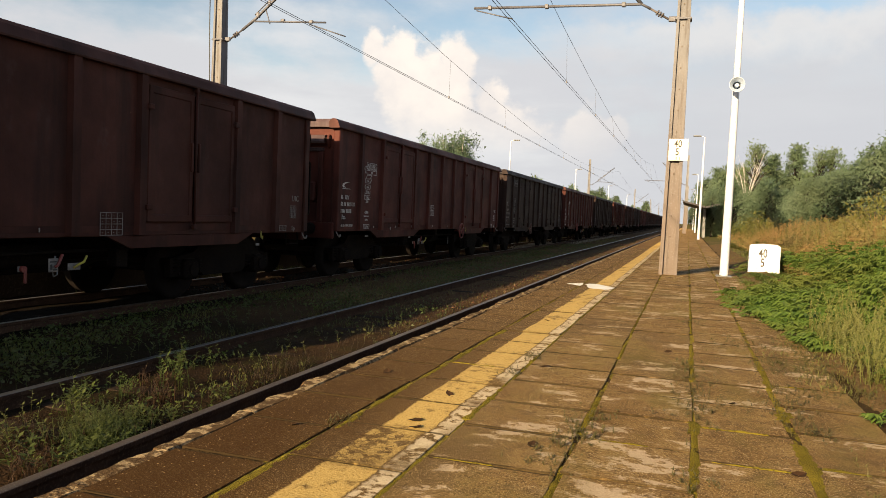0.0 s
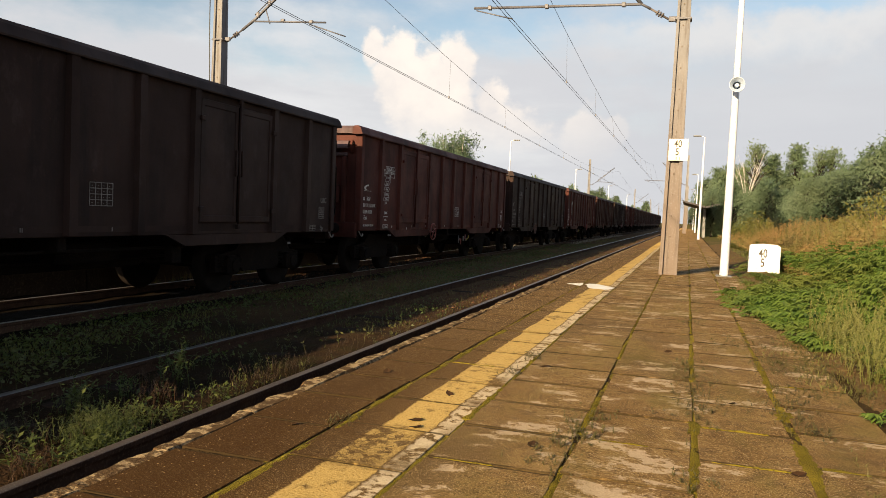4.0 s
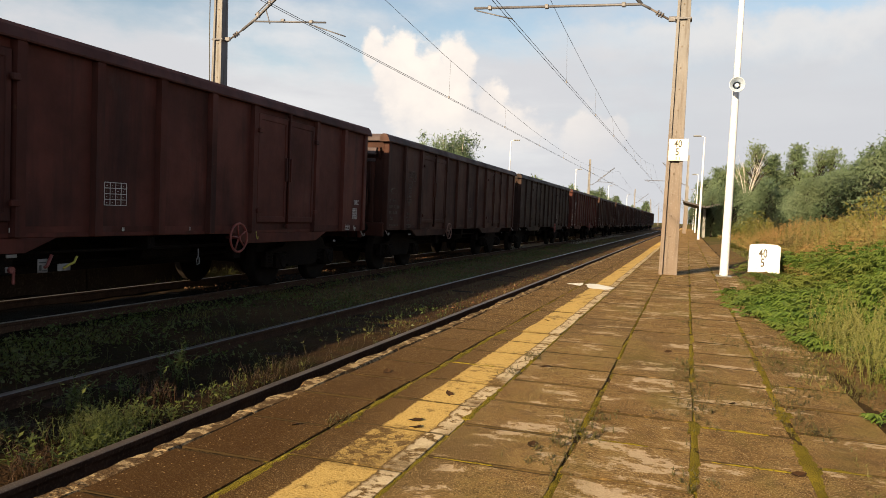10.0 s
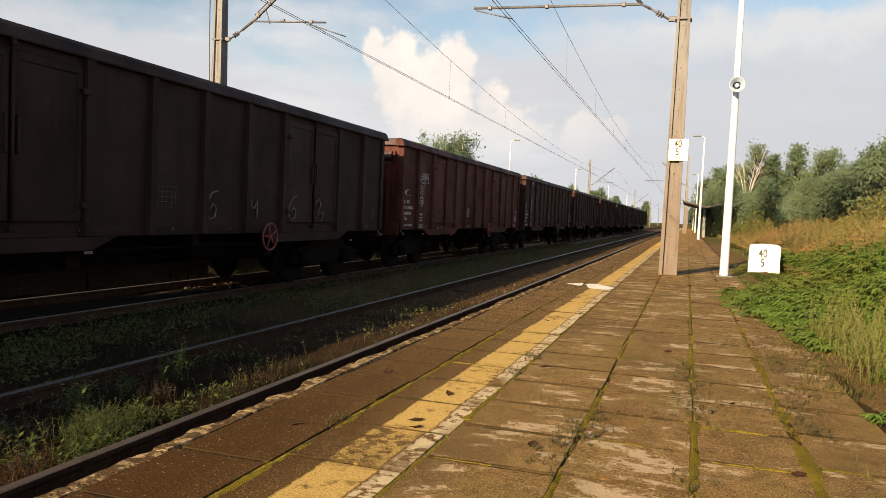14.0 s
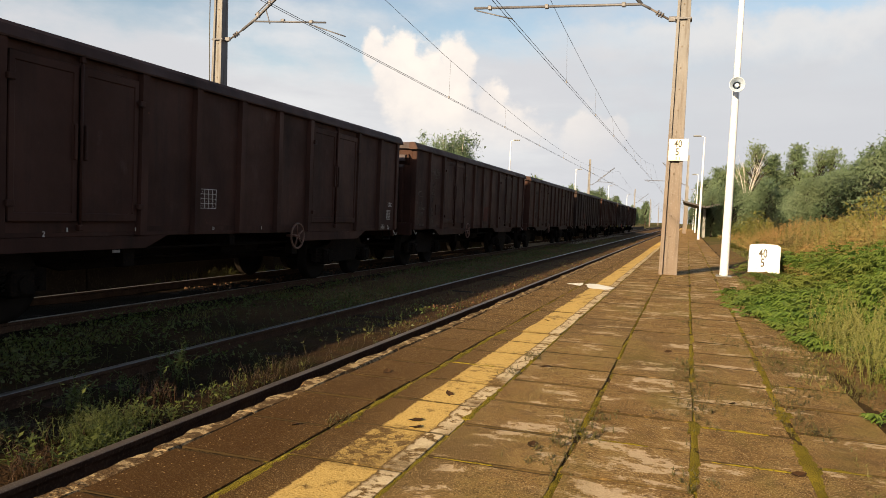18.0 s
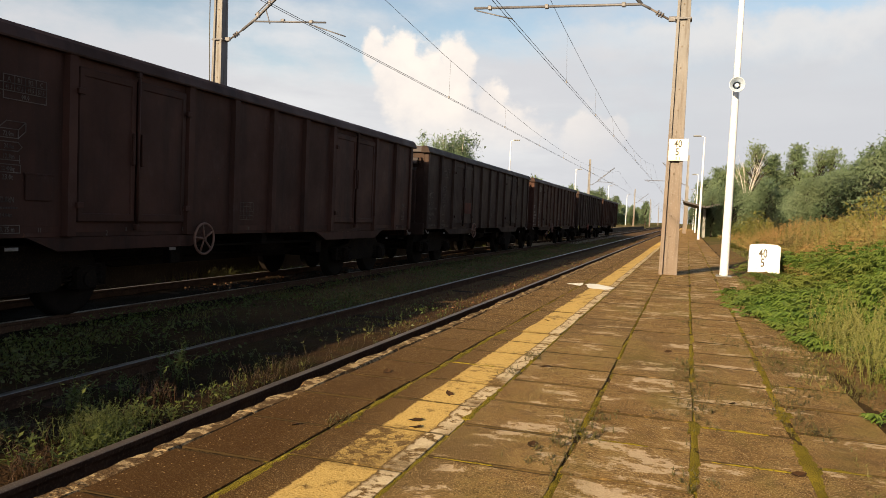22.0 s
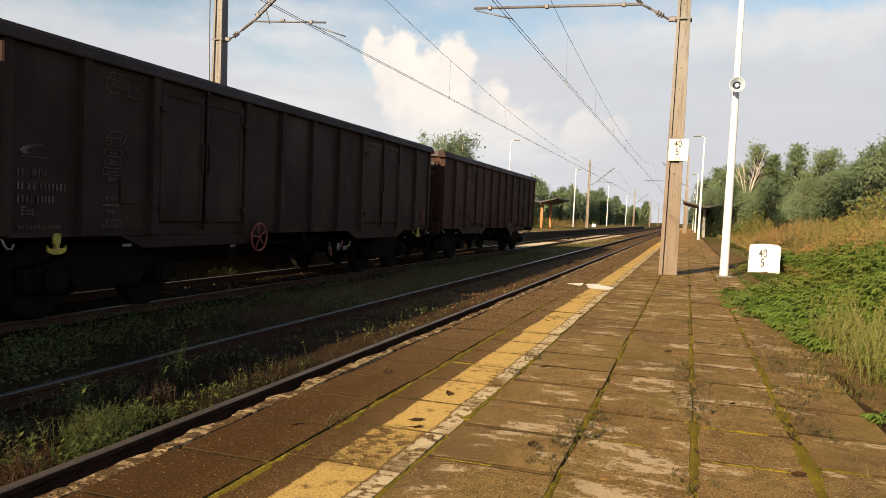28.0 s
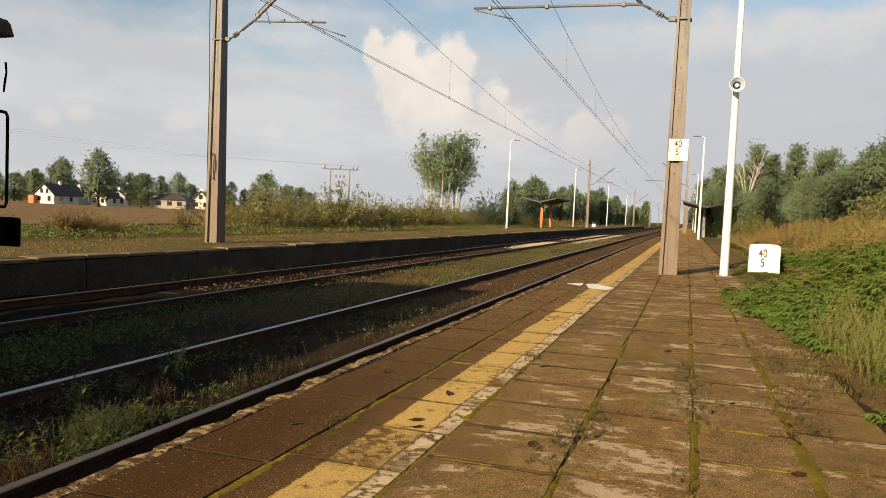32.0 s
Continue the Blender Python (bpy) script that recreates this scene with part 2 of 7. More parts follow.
def leafy(name, a, b, c, glow=0.35, heart=None):
    """Leaves: colours vary from leaf to leaf and clump to clump, some light shines through; heart: the height of a crown's
    middle, from which its leaves turn outwards."""
    mt, nt, bs = material(name, 0.55)
    n = Nodes(nt, False)
    turned = None
    if heart is not None:
        def vec(op, p, q):
            v = n.N("ShaderNodeVectorMath")
            v.operation = op
            for k, w in enumerate((p, q)):
                if isinstance(w, tuple):
                    v.inputs[k].default_value = w
                elif w is not None:
                    n.L(w, v.inputs[k])
            return v.outputs[0]
        out = vec("NORMALIZE", vec("SUBTRACT", n.N("ShaderNodeTexCoord").outputs["Object"], (0.0, 0.0, heart)), None)
        turned = vec("NORMALIZE", vec("ADD", vec("MULTIPLY", out, (1.1, 1.1, 1.1)), n.N("ShaderNodeNewGeometry").outputs["Normal"]), None)
        n.L(turned, bs.inputs["Normal"])
    rnd = n.N("ShaderNodeNewGeometry").outputs["Random Per Island"]
    col = n.mix(rnd, a, b)
    col = n.mix(n.ramp(n.noise(0.45, 3.0), 0.42, 0.66), col, c)
    nt.links.new(col, bs.inputs["Base Color"])
    tr = n.N("ShaderNodeBsdfTranslucent")
    n.L(col, tr.inputs["Color"])
    if turned is not None:
        n.L(turned, tr.inputs["Normal"])
    sh = n.N("ShaderNodeMixShader")
    sh.inputs[0].default_value = glow
    n.L(bs.outputs[0], sh.inputs[1])
    n.L(tr.outputs[0], sh.inputs[2])
    n.L(sh.outputs[0], nt.nodes["Material Output"].inputs["Surface"])
    return mt


def wagon_paint():
    mt, nt, bs = material("wagon_paint", 0.6)
    n = Nodes(nt).shifted()
    info = n.N("ShaderNodeObjectInfo")
    big = n.noise(0.9, 6.0, 0.62)
    runs = n.noise(5.0, 5.0, 0.6, (1, 1, 0.12))
    grain = n.noise(60.0, 3.0)
    dark = n.mix(0.62, info.outputs["Color"], (0.017, 0.0095, 0.0075))
    col = n.mix(n.ramp(big, 0.38, 0.68), info.outputs["Color"], dark)
    col = n.mix(n.ramp(runs, 0.56, 0.75, 0.0, 0.4), col, (0.05, 0.022, 0.014))
    col = n.mix(n.ramp(grain, 0.62, 0.8, 0.0, 0.5), col, (0.085, 0.045, 0.03))
    w = n.noise(1.7, 7.0, 0.7, (1, 1, 0.55))
    col = n.mix(n.ramp(w, 0.60, 0.72, 0.0, 0.45), col, (0.085, 0.055, 0.048))
    col = n.mix(n.ramp(n.noise(0.55, 4.0, 0.6), 0.5, 0.7, 0.0, 0.3), col, (0.014, 0.0095, 0.009))
    col = n.mix(n.ramp(n.noise(2.6, 6.0, 0.65, (1, 1, 0.10)), 0.5, 0.68, 0.0, 0.6), col, (0.013, 0.009, 0.0085))
    chip = n.calc("MULTIPLY", n.ramp(n.noise(7.0, 6.0, 0.75), 0.66, 0.69), n.ramp(w, 0.48, 0.6))
    col = n.mix(n.calc("MULTIPLY", chip, 0.7), col, (0.12, 0.05, 0.028))
    nt.links.new(col, bs.inputs["Base Color"])
    nt.links.new(n.ramp(big, 0.3, 0.7, 0.52, 0.75), bs.inputs["Roughness"])
    bs.inputs["Specular IOR Level"].default_value = 0.13
    n.bump(bs, n.noise(3.2, 5.0), 0.35, 0.025)
    return mt


def slab_concrete(name, paint=False, edge=0.0):
    """Worn platform slab: brown gritty concrete with dark stains and pale flaked patches that run across the joints;
    paint: the yellow line with its pale rim."""
    mt, nt, bs = material(name, 0.9)
    n = Nodes(nt)
    plain = n.xyz()
    n.shifted()
    info = n.N("ShaderNodeObjectInfo")
    w = Nodes(nt, False)
    wx = w.xyz()
    grit, mid, big = n.noise(95.0, 2.0), n.noise(13.0, 6.0, 0.66), n.noise(2.6, 4.0)
    tone = n.mix(info.outputs["Random"], (0.1253, 0.06653, 0.02277), (0.1914, 0.1116, 0.04029))
    col = n.mix(n.ramp(big, 0.35, 0.66), tone, (0.2181, 0.1353, 0.0508))
    col = n.mix(n.ramp(wx["X"], -1.5, -0.7, 0.62, 0.0), col, (0.085, 0.04255, 0.01435))
    col = n.mix(n.ramp(mid, 0.47, 0.66, 0.0, 0.75), col, (0.085, 0.0481, 0.02114))
    col = n.mix(n.ramp(w.noise(0.9, 4.0), 0.52, 0.68, 0.0, 0.6), col, (0.075, 0.04625, 0.02039))
    fine = n.noise(190.0, 2.0)
    col = n.mix(n.ramp(grit, 0.57, 0.70, 0.0, 0.55), col, (0.36, 0.2498, 0.1208))
    col = n.mix(n.ramp(fine, 0.60, 0.65, 0.0, 0.85), col, (0.54, 0.3885, 0.1963))
    col = n.mix(n.ramp(grit, 0.45, 0.34, 0.0, 0.8), col, (0.04, 0.02313, 0.009815))
    # shade over the near left slabs, darkened into the concrete colour
    corner_shade = n.calc("MULTIPLY", n.ramp(wx["X"], -1.0, -1.75), n.ramp(n.calc("ADD", wx["Y"], n.calc("MULTIPLY", w.noise(1.0, 4.0), 3.0)), 9.5, 4.5))
    col = n.mix(n.calc("MULTIPLY", corner_shade, 0.85), col, (0.045, 0.02035, 0.006418))
    # flaked skin, longer across the platform than along it
    flake = n.calc("ADD", w.noise(2.1, 10.0, 0.74, (1.0, 1.7, 1)), n.calc("MULTIPLY", n.calc("SUBTRACT", w.noise(0.55, 2.0), 0.5), 0.16))
    trod = n.calc("MULTIPLY", n.ramp(n.calc("ABSOLUTE", n.calc("ADD", wx["X"], 0.25)), 0.6, 0.15), n.ramp(n.calc("ABSOLUTE", n.calc("ADD", wx["Y"], -3.8)), 0.9, 0.2))
    flake = n.calc("ADD", flake, n.calc("MULTIPLY", trod, 0.045))
    where = n.ramp(wx["X"], -1.05, -0.85)
    cut = n.calc("MULTIPLY", n.ramp(flake, 0.570, 0.576), n.calc("MULTIPLY", where, n.ramp(w.noise(16.0, 4.0, 0.65), 0.38, 0.46)))
    thin = n.calc("MULTIPLY", n.ramp(flake, 0.50, 0.57, 0.0, 0.22), where)
    col = n.mix(thin, col, (0.33, 0.222, 0.1132))
    col = n.mix(n.calc("MULTIPLY", cut, 0.8), col, n.mix(grit, (0.34, 0.242, 0.150), (0.58, 0.455, 0.310)))
    # single bright pebbles in the wearing surface
    spot = n.calc("MULTIPLY", n.ramp(n.voro(62.0), 0.24, 0.17), n.ramp(n.noise(31.0, 2.0), 0.52, 0.56))
    col = n.mix(n.calc("MULTIPLY", spot, n.ramp(big, 0.35, 0.65, 0.15, 0.8)), col, (0.5, 0.3515, 0.1812))
    # green film
    col = n.mix(n.calc("MULTIPLY", n.ramp(wx["X"], -1.2, -0.7), n.ramp(w.noise(1.1, 5.0, 0.7, (2, 1, 1)), 0.50, 0.68, 0.0, 0.45)), col, (0.135, 0.1129, 0.03171))
    if paint:
        x = plain["X"]
        wob = n.calc("MULTIPLY", n.calc("SUBTRACT", mid, 0.5), 0.05)
        xx = n.calc("ADD", x, wob)
        wear = n.ramp(n.calc("ADD", n.calc("MULTIPLY", mid, 0.7), n.calc("MULTIPLY", w.noise(1.3, 4.0), 0.5)), 0.66, 0.76, 1.0, 0.15)
        wear = n.calc("MULTIPLY", wear, n.ramp(grit, 0.30, 0.40, 0.5, 1.0))
        near = n.calc("MAXIMUM", n.ramp(n.calc("ADD", wx["Y"], n.calc("MULTIPLY", mid, 0.8)), 3.55, 3.75, 0.0, 1.0), n.ramp(n.calc("ADD", wx["Y"], n.calc("MULTIPLY", mid, 0.3)), 2.9, 2.8, 0.0, 0.95))
        near = n.calc("MAXIMUM", near, n.ramp(n.calc("ADD", mid, n.calc("MULTIPLY", n.calc("SUBTRACT", fine, 0.5), 0.5)), 0.49, 0.55, 0.05, 0.9))
        yellow = n.calc("MULTIPLY", n.ramp(xx, -0.08, -0.07), n.ramp(xx, 0.155, 0.165, 1.0, 0.0))
        pale = n.calc("MULTIPLY", n.ramp(xx, 0.165, 0.18), n.calc("MULTIPLY", n.ramp(mid, 0.42, 0.48), n.ramp(w.noise(2.2, 4.0), 0.34, 0.46)))
        col = n.mix(n.calc("MULTIPLY", pale, 0.8), col, n.mix(grit, (0.46, 0.3515, 0.2189), (0.76, 0.629, 0.4228)))
        col = n.mix(n.calc("MULTIPLY", n.calc("MULTIPLY", yellow, wear), near), col, n.mix(n.ramp(grit, 0.4, 0.6), (0.44, 0.283, 0.088), (0.53, 0.365, 0.130)))
    # dirt along the short edges
    rim = n.ramp(n.calc("ADD", n.calc("ABSOLUTE", plain["Y"]), n.calc("MULTIPLY", n.calc("SUBTRACT", mid, 0.5), 0.03)), 0.273 + edge, 0.279 + edge)
    col = n.mix(n.calc("MULTIPLY", rim, n.ramp(w.noise(2.4, 4.0), 0.35, 0.6, 0.72, 0.93)), col, (0.030, 0.0205, 0.0095))
    nt.links.new(col, bs.inputs["Base Color"])
    n.bump(bs, n.calc("ADD", n.calc("MULTIPLY", grit, 0.6), n.calc("ADD", mid, n.calc("MULTIPLY", cut, -0.5))), 0.45, 0.009)
    return mt


M_PAINT = wagon_paint()
M_SLAB = slab_concrete("slab_concrete", False, -0.0215)
M_SLAB_LONG = slab_concrete("long_slab_concrete", False, -0.005)
M_SLAB_LINE = slab_concrete("slab_concrete_painted", True, -0.016)
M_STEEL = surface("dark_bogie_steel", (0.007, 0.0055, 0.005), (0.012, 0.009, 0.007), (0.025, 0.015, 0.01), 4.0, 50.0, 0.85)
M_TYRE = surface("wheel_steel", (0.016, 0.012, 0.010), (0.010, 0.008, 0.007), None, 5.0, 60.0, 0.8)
M_RUST = surface("rusty_rail_side", (0.075, 0.042, 0.027), (0.046, 0.026, 0.018), (0.11, 0.064, 0.042), 6.0, 60.0, 0.85, 0.0, 0.4)
M_SHINE = surface("polished_rail_head", (0.36, 0.34, 0.318), (0.27, 0.252, 0.233), None, 2.0, 80.0, 0.36, 1.0, 0.05, 0.002)
M_MARK = surface("white_marking_paint", (0.62, 0.60, 0.57), (0.38, 0.35, 0.33), None, 9.0, 60.0, 0.7)
M_RED = surface("red_handwheel_paint", (0.23, 0.04, 0.03), (0.15, 0.035, 0.028), None, 8.0, 60.0, 0.5)
M_HOOK = surface("yellow_hook_paint", (0.45, 0.38, 0.05), (0.3, 0.25, 0.05), None, 8.0, 60.0, 0.6)
def mast_concrete():
    """Grey concrete, brown with rust dust towards the foot, streaked by rain."""
    mt, nt, bs = material("mast_concrete", 0.9)
    n = Nodes(nt).shifted()
    flat = Nodes(nt)
    big, small, runs = n.noise(2.2, 5.0), n.noise(34.0, 4.0), n.noise(16.0, 5.0, 0.6, (1, 1, 0.06))
    col = n.mix(n.ramp(big, 0.35, 0.65), (0.225, 0.222, 0.228), (0.178, 0.172, 0.174))
    dust = n.ramp(n.calc("ADD", flat.xyz()["Z"], n.calc("MULTIPLY", n.calc("SUBTRACT", big, 0.5), 2.0)), 4.6, 1.2, 0.0, 0.62)
    col = n.mix(dust, col, (0.150, 0.098, 0.062))
    col = n.mix(n.ramp(runs, 0.52, 0.66, 0.0, 0.55), col, (0.095, 0.076, 0.062))
    col = n.mix(n.ramp(small, 0.56, 0.7, 0.0, 0.5), col, (0.26, 0.25, 0.25))
    nt.links.new(col, bs.inputs["Base Color"])
    n.bump(bs, n.calc("ADD", small, runs), 0.5, 0.008)
    return mt


M_CONC = mast_concrete()
M_WALL = surface("platform_wall_concrete", (0.075, 0.057, 0.041), (0.045, 0.034, 0.025), (0.10, 0.078, 0.058), 1.2, 30.0, 0.9, 0.0, 0.5, 0.015, False, False)
M_WHITE = surface("white_post_paint", (0.68, 0.70, 0.75), (0.60, 0.61, 0.64), (0.50, 0.48, 0.46), 2.0, 26.0, 0.45)
M_SIGN = surface("cream_sign_paint", (0.72, 0.71, 0.66), (0.63, 0.60, 0.54), None, 5.0, 40.0, 0.6)
M_BLACK = surface("black_sign_paint", (0.02, 0.02, 0.02), (0.04, 0.038, 0.035), None, 9.0, 50.0, 0.6)
M_GREY = surface("galvanised_metal", (0.22, 0.22, 0.215), (0.15, 0.15, 0.145), None, 6.0, 50.0, 0.6, 0.3)
M_ARM = surface("galvanised_tube", (0.125, 0.125, 0.145), (0.09, 0.088, 0.10), None, 5.0, 50.0, 0.55, 0.2)
M_INS = surface("insulator_porcelain", (0.085, 0.075, 0.075), (0.14, 0.12, 0.11), None, 9.0, 50.0, 0.25)
M_WIRE = surface("wire_copper_oxide", (0.11, 0.105, 0.11), (0.14, 0.13, 0.13), None, 9.0, 50.0, 0.6, 0.6)
M_ORANGE = surface("orange_shelter_post", (0.44, 0.137, 0.034), (0.34, 0.108, 0.03), None, 4.0, 30.0, 0.55)
M_ROOF = surface("dark_shelter_roof", (0.035, 0.033, 0.034), (0.05, 0.045, 0.045), None, 2.0, 30.0, 0.7)
M_PLASTER = surface("white_house_plaster", (0.72, 0.68, 0.62), (0.62, 0.58, 0.52), None, 0.6, 10.0, 0.85)
M_TILES = surface("dark_roof_tiles", (0.035, 0.033, 0.036), (0.055, 0.05, 0.05), (0.075, 0.065, 0.06), 0.6, 6.0, 0.7)
M_GREYHOUSE = surface("grey_house_plaster", (0.33, 0.30, 0.27), (0.26, 0.24, 0.21), None, 0.6, 10.0, 0.85)
M_GLASS = surface("dark_window_glass", (0.02, 0.025, 0.03), (0.03, 0.035, 0.04), None, 1.0, 4.0, 0.08)
M_BARK = surface("bark", (0.06, 0.05, 0.042), (0.04, 0.033, 0.028), (0.09, 0.075, 0.06), 2.0, 18.0, 0.9, 0.0, 0.7, 0.02)
M_BIRCH = surface("birch_bark", (0.60, 0.57, 0.53), (0.48, 0.45, 0.41), (0.12, 0.10, 0.09), 1.4, 9.0, 0.8)
# both tree greens are lightened to carry the haze of distance
M_LEAF = leafy("tree_leaves", (0.145, 0.215, 0.092), (0.19, 0.265, 0.115), (0.19, 0.235, 0.105), 0.45, 4.0)
M_LEAF_DARK = leafy("dark_tree_leaves", (0.13, 0.198, 0.112), (0.165, 0.238, 0.135), (0.165, 0.217, 0.12), 0.45, 4.0)
M_BUSH = leafy("bush_leaves", (0.16, 0.1711, 0.05285), (0.235, 0.2266, 0.07927), (0.21, 0.185, 0.068), 0.5)
M_NETTLE = leafy("verge_leaves", (0.072, 0.140, 0.024), (0.150, 0.222, 0.040), (0.165, 0.196, 0.044), 0.45)
M_DRY = leafy("dry_seed_heads", (0.30, 0.175, 0.068), (0.43, 0.27, 0.11), (0.24, 0.24, 0.075), 0.5)
M_GRASS = leafy("grass_blades", (0.1, 0.1249, 0.02265), (0.165, 0.1711, 0.04152), (0.21, 0.1711, 0.05662), 0.5)
M_MOSS = surface("moss", (0.15, 0.1156, 0.0151), (0.2, 0.1526, 0.01963), (0.06, 0.04163, 0.01057), 6.0, 140.0, 0.95, 0.0, 0.8, 0.02, False, False)
M_STONE = surface("ballast_stone", (0.10, 0.05, 0.03), (0.055, 0.032, 0.021), (0.20, 0.13, 0.085), 3.0, 30.0, 0.9)
M_PALE_STONE = surface("pale_gravel", (0.33, 0.28, 0.225), (0.25, 0.205, 0.16), (0.42, 0.365, 0.30), 3.0, 30.0, 0.9)


def ground_mix():
    """Meadow, bare earth and, beyond the far platform, a ploughed field."""
    mt, nt, bs = material("meadow_ground", 0.95)
    n = Nodes(nt, False)
    big, mid, fine = n.noise(0.12, 5.0), n.noise(1.3, 5.0, 0.6), n.noise(18.0, 3.0)
    col = n.mix(n.ramp(mid, 0.4, 0.62), (0.055, 0.05365, 0.0151), (0.11, 0.07863, 0.03397))
    col = n.mix(n.ramp(big, 0.42, 0.6, 0.0, 0.6), col, (0.085, 0.08788, 0.02265))
    col = n.mix(n.ramp(fine, 0.5, 0.75, 0.0, 0.6), col, (0.15, 0.1203, 0.0453))
    nt.links.new(col, bs.inputs["Base Color"])
    n.bump(bs, fine, 0.6, 0.05)
    return mt


def field_earth():
    mt, nt, bs = material("ploughed_earth", 0.95)
    n = Nodes(nt, False)
    furrow, mid = n.noise(1.1, 4.0, 0.6, (0.25, 1.6, 1)), n.noise(0.09, 4.0)
    col = n.mix(n.ramp(furrow, 0.35, 0.65), (0.16, 0.1018, 0.05587), (0.235, 0.1554, 0.08682))
    col = n.mix(n.ramp(mid, 0.45, 0.65, 0.0, 0.5), col, (0.27, 0.185, 0.1057))
    clod = n.noise(2.2, 6.0, 0.7)
    col = n.mix(n.ramp(clod, 0.45, 0.65, 0.0, 0.7), col, (0.1, 0.06105, 0.03247))
    col = n.mix(n.ramp(clod, 0.42, 0.3, 0.0, 0.7), col, (0.33, 0.2313, 0.1359))
    nt.links.new(col, bs.inputs["Base Color"])
    n.bump(bs, n.calc("ADD", furrow, clod), 0.8, 0.2)
    return mt


def trackbed_soil():
    mt, nt, bs = material("trackbed_soil", 0.95)
    n = Nodes(nt, False)
    big, mid, fine = n.noise(0.7, 5.0), n.noise(4.0, 5.0, 0.6), n.noise(45.0, 3.0)
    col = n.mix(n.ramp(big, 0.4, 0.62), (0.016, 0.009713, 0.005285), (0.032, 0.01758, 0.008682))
    col = n.mix(n.ramp(mid, 0.48, 0.66, 0.0, 0.7), col, (0.02, 0.0222, 0.005285))
    col = n.mix(n.ramp(fine, 0.55, 0.75, 0.0, 0.6), col, (0.09, 0.05088, 0.02643))
    # paler dry soil farther along the line; part of its sunlit look is painted
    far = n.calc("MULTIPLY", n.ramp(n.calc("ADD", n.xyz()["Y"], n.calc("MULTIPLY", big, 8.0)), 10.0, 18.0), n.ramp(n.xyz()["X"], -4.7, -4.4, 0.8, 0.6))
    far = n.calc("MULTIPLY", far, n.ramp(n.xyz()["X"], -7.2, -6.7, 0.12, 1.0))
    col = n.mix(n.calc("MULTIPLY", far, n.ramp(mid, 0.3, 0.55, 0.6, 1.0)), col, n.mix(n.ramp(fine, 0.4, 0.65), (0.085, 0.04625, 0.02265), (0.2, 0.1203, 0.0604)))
    # shade under the wagons on the far track, painted into the soil
    under_shade = n.calc("MULTIPLY", n.ramp(n.xyz()["X"], -7.1, -6.6, 0.8, 0.0), n.ramp(n.xyz()["Y"], 14.0, 30.0, 1.0, 0.5))
    col = n.mix(under_shade, col, (0.007, 0.004625, 0.00302))
    nt.links.new(col, bs.inputs["Base Color"])
    n.bump(bs, n.calc("ADD", fine, mid), 0.8, 0.03)
    return mt


def joint_bed():
    """Earth between the slabs, overgrown with moss."""
    mt, nt, bs = material("mossy_joint_earth", 0.95)
    n = Nodes(nt, False)
    mid, fine = n.noise(1.7, 4.0, 0.6), n.noise(50.0, 3.0)
    x = n.xyz()["X"]
    big = n.noise(5.0, 4.0, 0.7)
    moss = None
    for j in (-1.561, -1.019, -0.443, 0.085, 0.564):
        d = n.ramp(n.calc("ABSOLUTE", n.calc("SUBTRACT", x, j)), 0.03, 0.045, 1.0, 0.0)
        moss = d if moss is None else n.calc("MAXIMUM", moss, d)
    col = n.mix(n.calc("MULTIPLY", moss, n.calc("MULTIPLY", n.ramp(mid, 0.38, 0.46), n.ramp(big, 0.40, 0.52))), (0.045, 0.02775, 0.01208), (0.23, 0.1758, 0.02643))
    col = n.mix(n.ramp(fine, 0.5, 0.7, 0.0, 0.6), col, (0.05, 0.0333, 0.01057))
    nt.links.new(col, bs.inputs["Base Color"])
    n.bump(bs, fine, 0.9, 0.02)
    return mt


def far_paving():
    mt, nt, bs = material("overgrown_far_platform", 0.95)
    n = Nodes(nt, False)
    mid, fine = n.noise(0.9, 5.0, 0.6), n.noise(14.0, 4.0)
    col = n.mix(n.ramp(mid, 0.4, 0.6), (0.12, 0.07863, 0.03397), (0.07, 0.074, 0.01888))
    col = n.mix(n.ramp(fine, 0.5, 0.7, 0.0, 0.7), col, (0.22, 0.1526, 0.0755))
    nt.links.new(col, bs.inputs["Base Color"])
    n.bump(bs, fine, 0.7, 0.03)
    return mt


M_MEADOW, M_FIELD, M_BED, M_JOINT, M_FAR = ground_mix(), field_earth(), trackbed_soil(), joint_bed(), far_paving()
PLAT = 0.38          # near platform above the rails
FARZ = 0.47          # far platform
EDGE = -2.11         # near platform edge
FAR_EDGE = -9.66


def rnd(a, b):
    return random.uniform(a, b)


# ---- ground ----
def ground_height(x, y):
    if x < -16:
        z = -0.40 + 0.25 * max(0.0, min(1.0, (x + 30) / 14))
    elif x < 0.6:
        z = -0.34
    else:
        z = 0.30 + 0.45 * min(1.0, (x - 0.6) / 5.0) - 0.6 * max(0.0, min(1.0, (x - 14) / 40))
    if x < 40 and -20 < y < 140 and (x < -16 or x > 1.3):
        z += 0.10 * noise.noise((x * 0.5, y * 0.5, 3.0)) + 0.03 * noise.noise((x * 2.0, y * 2.0, 9.0))
    return z


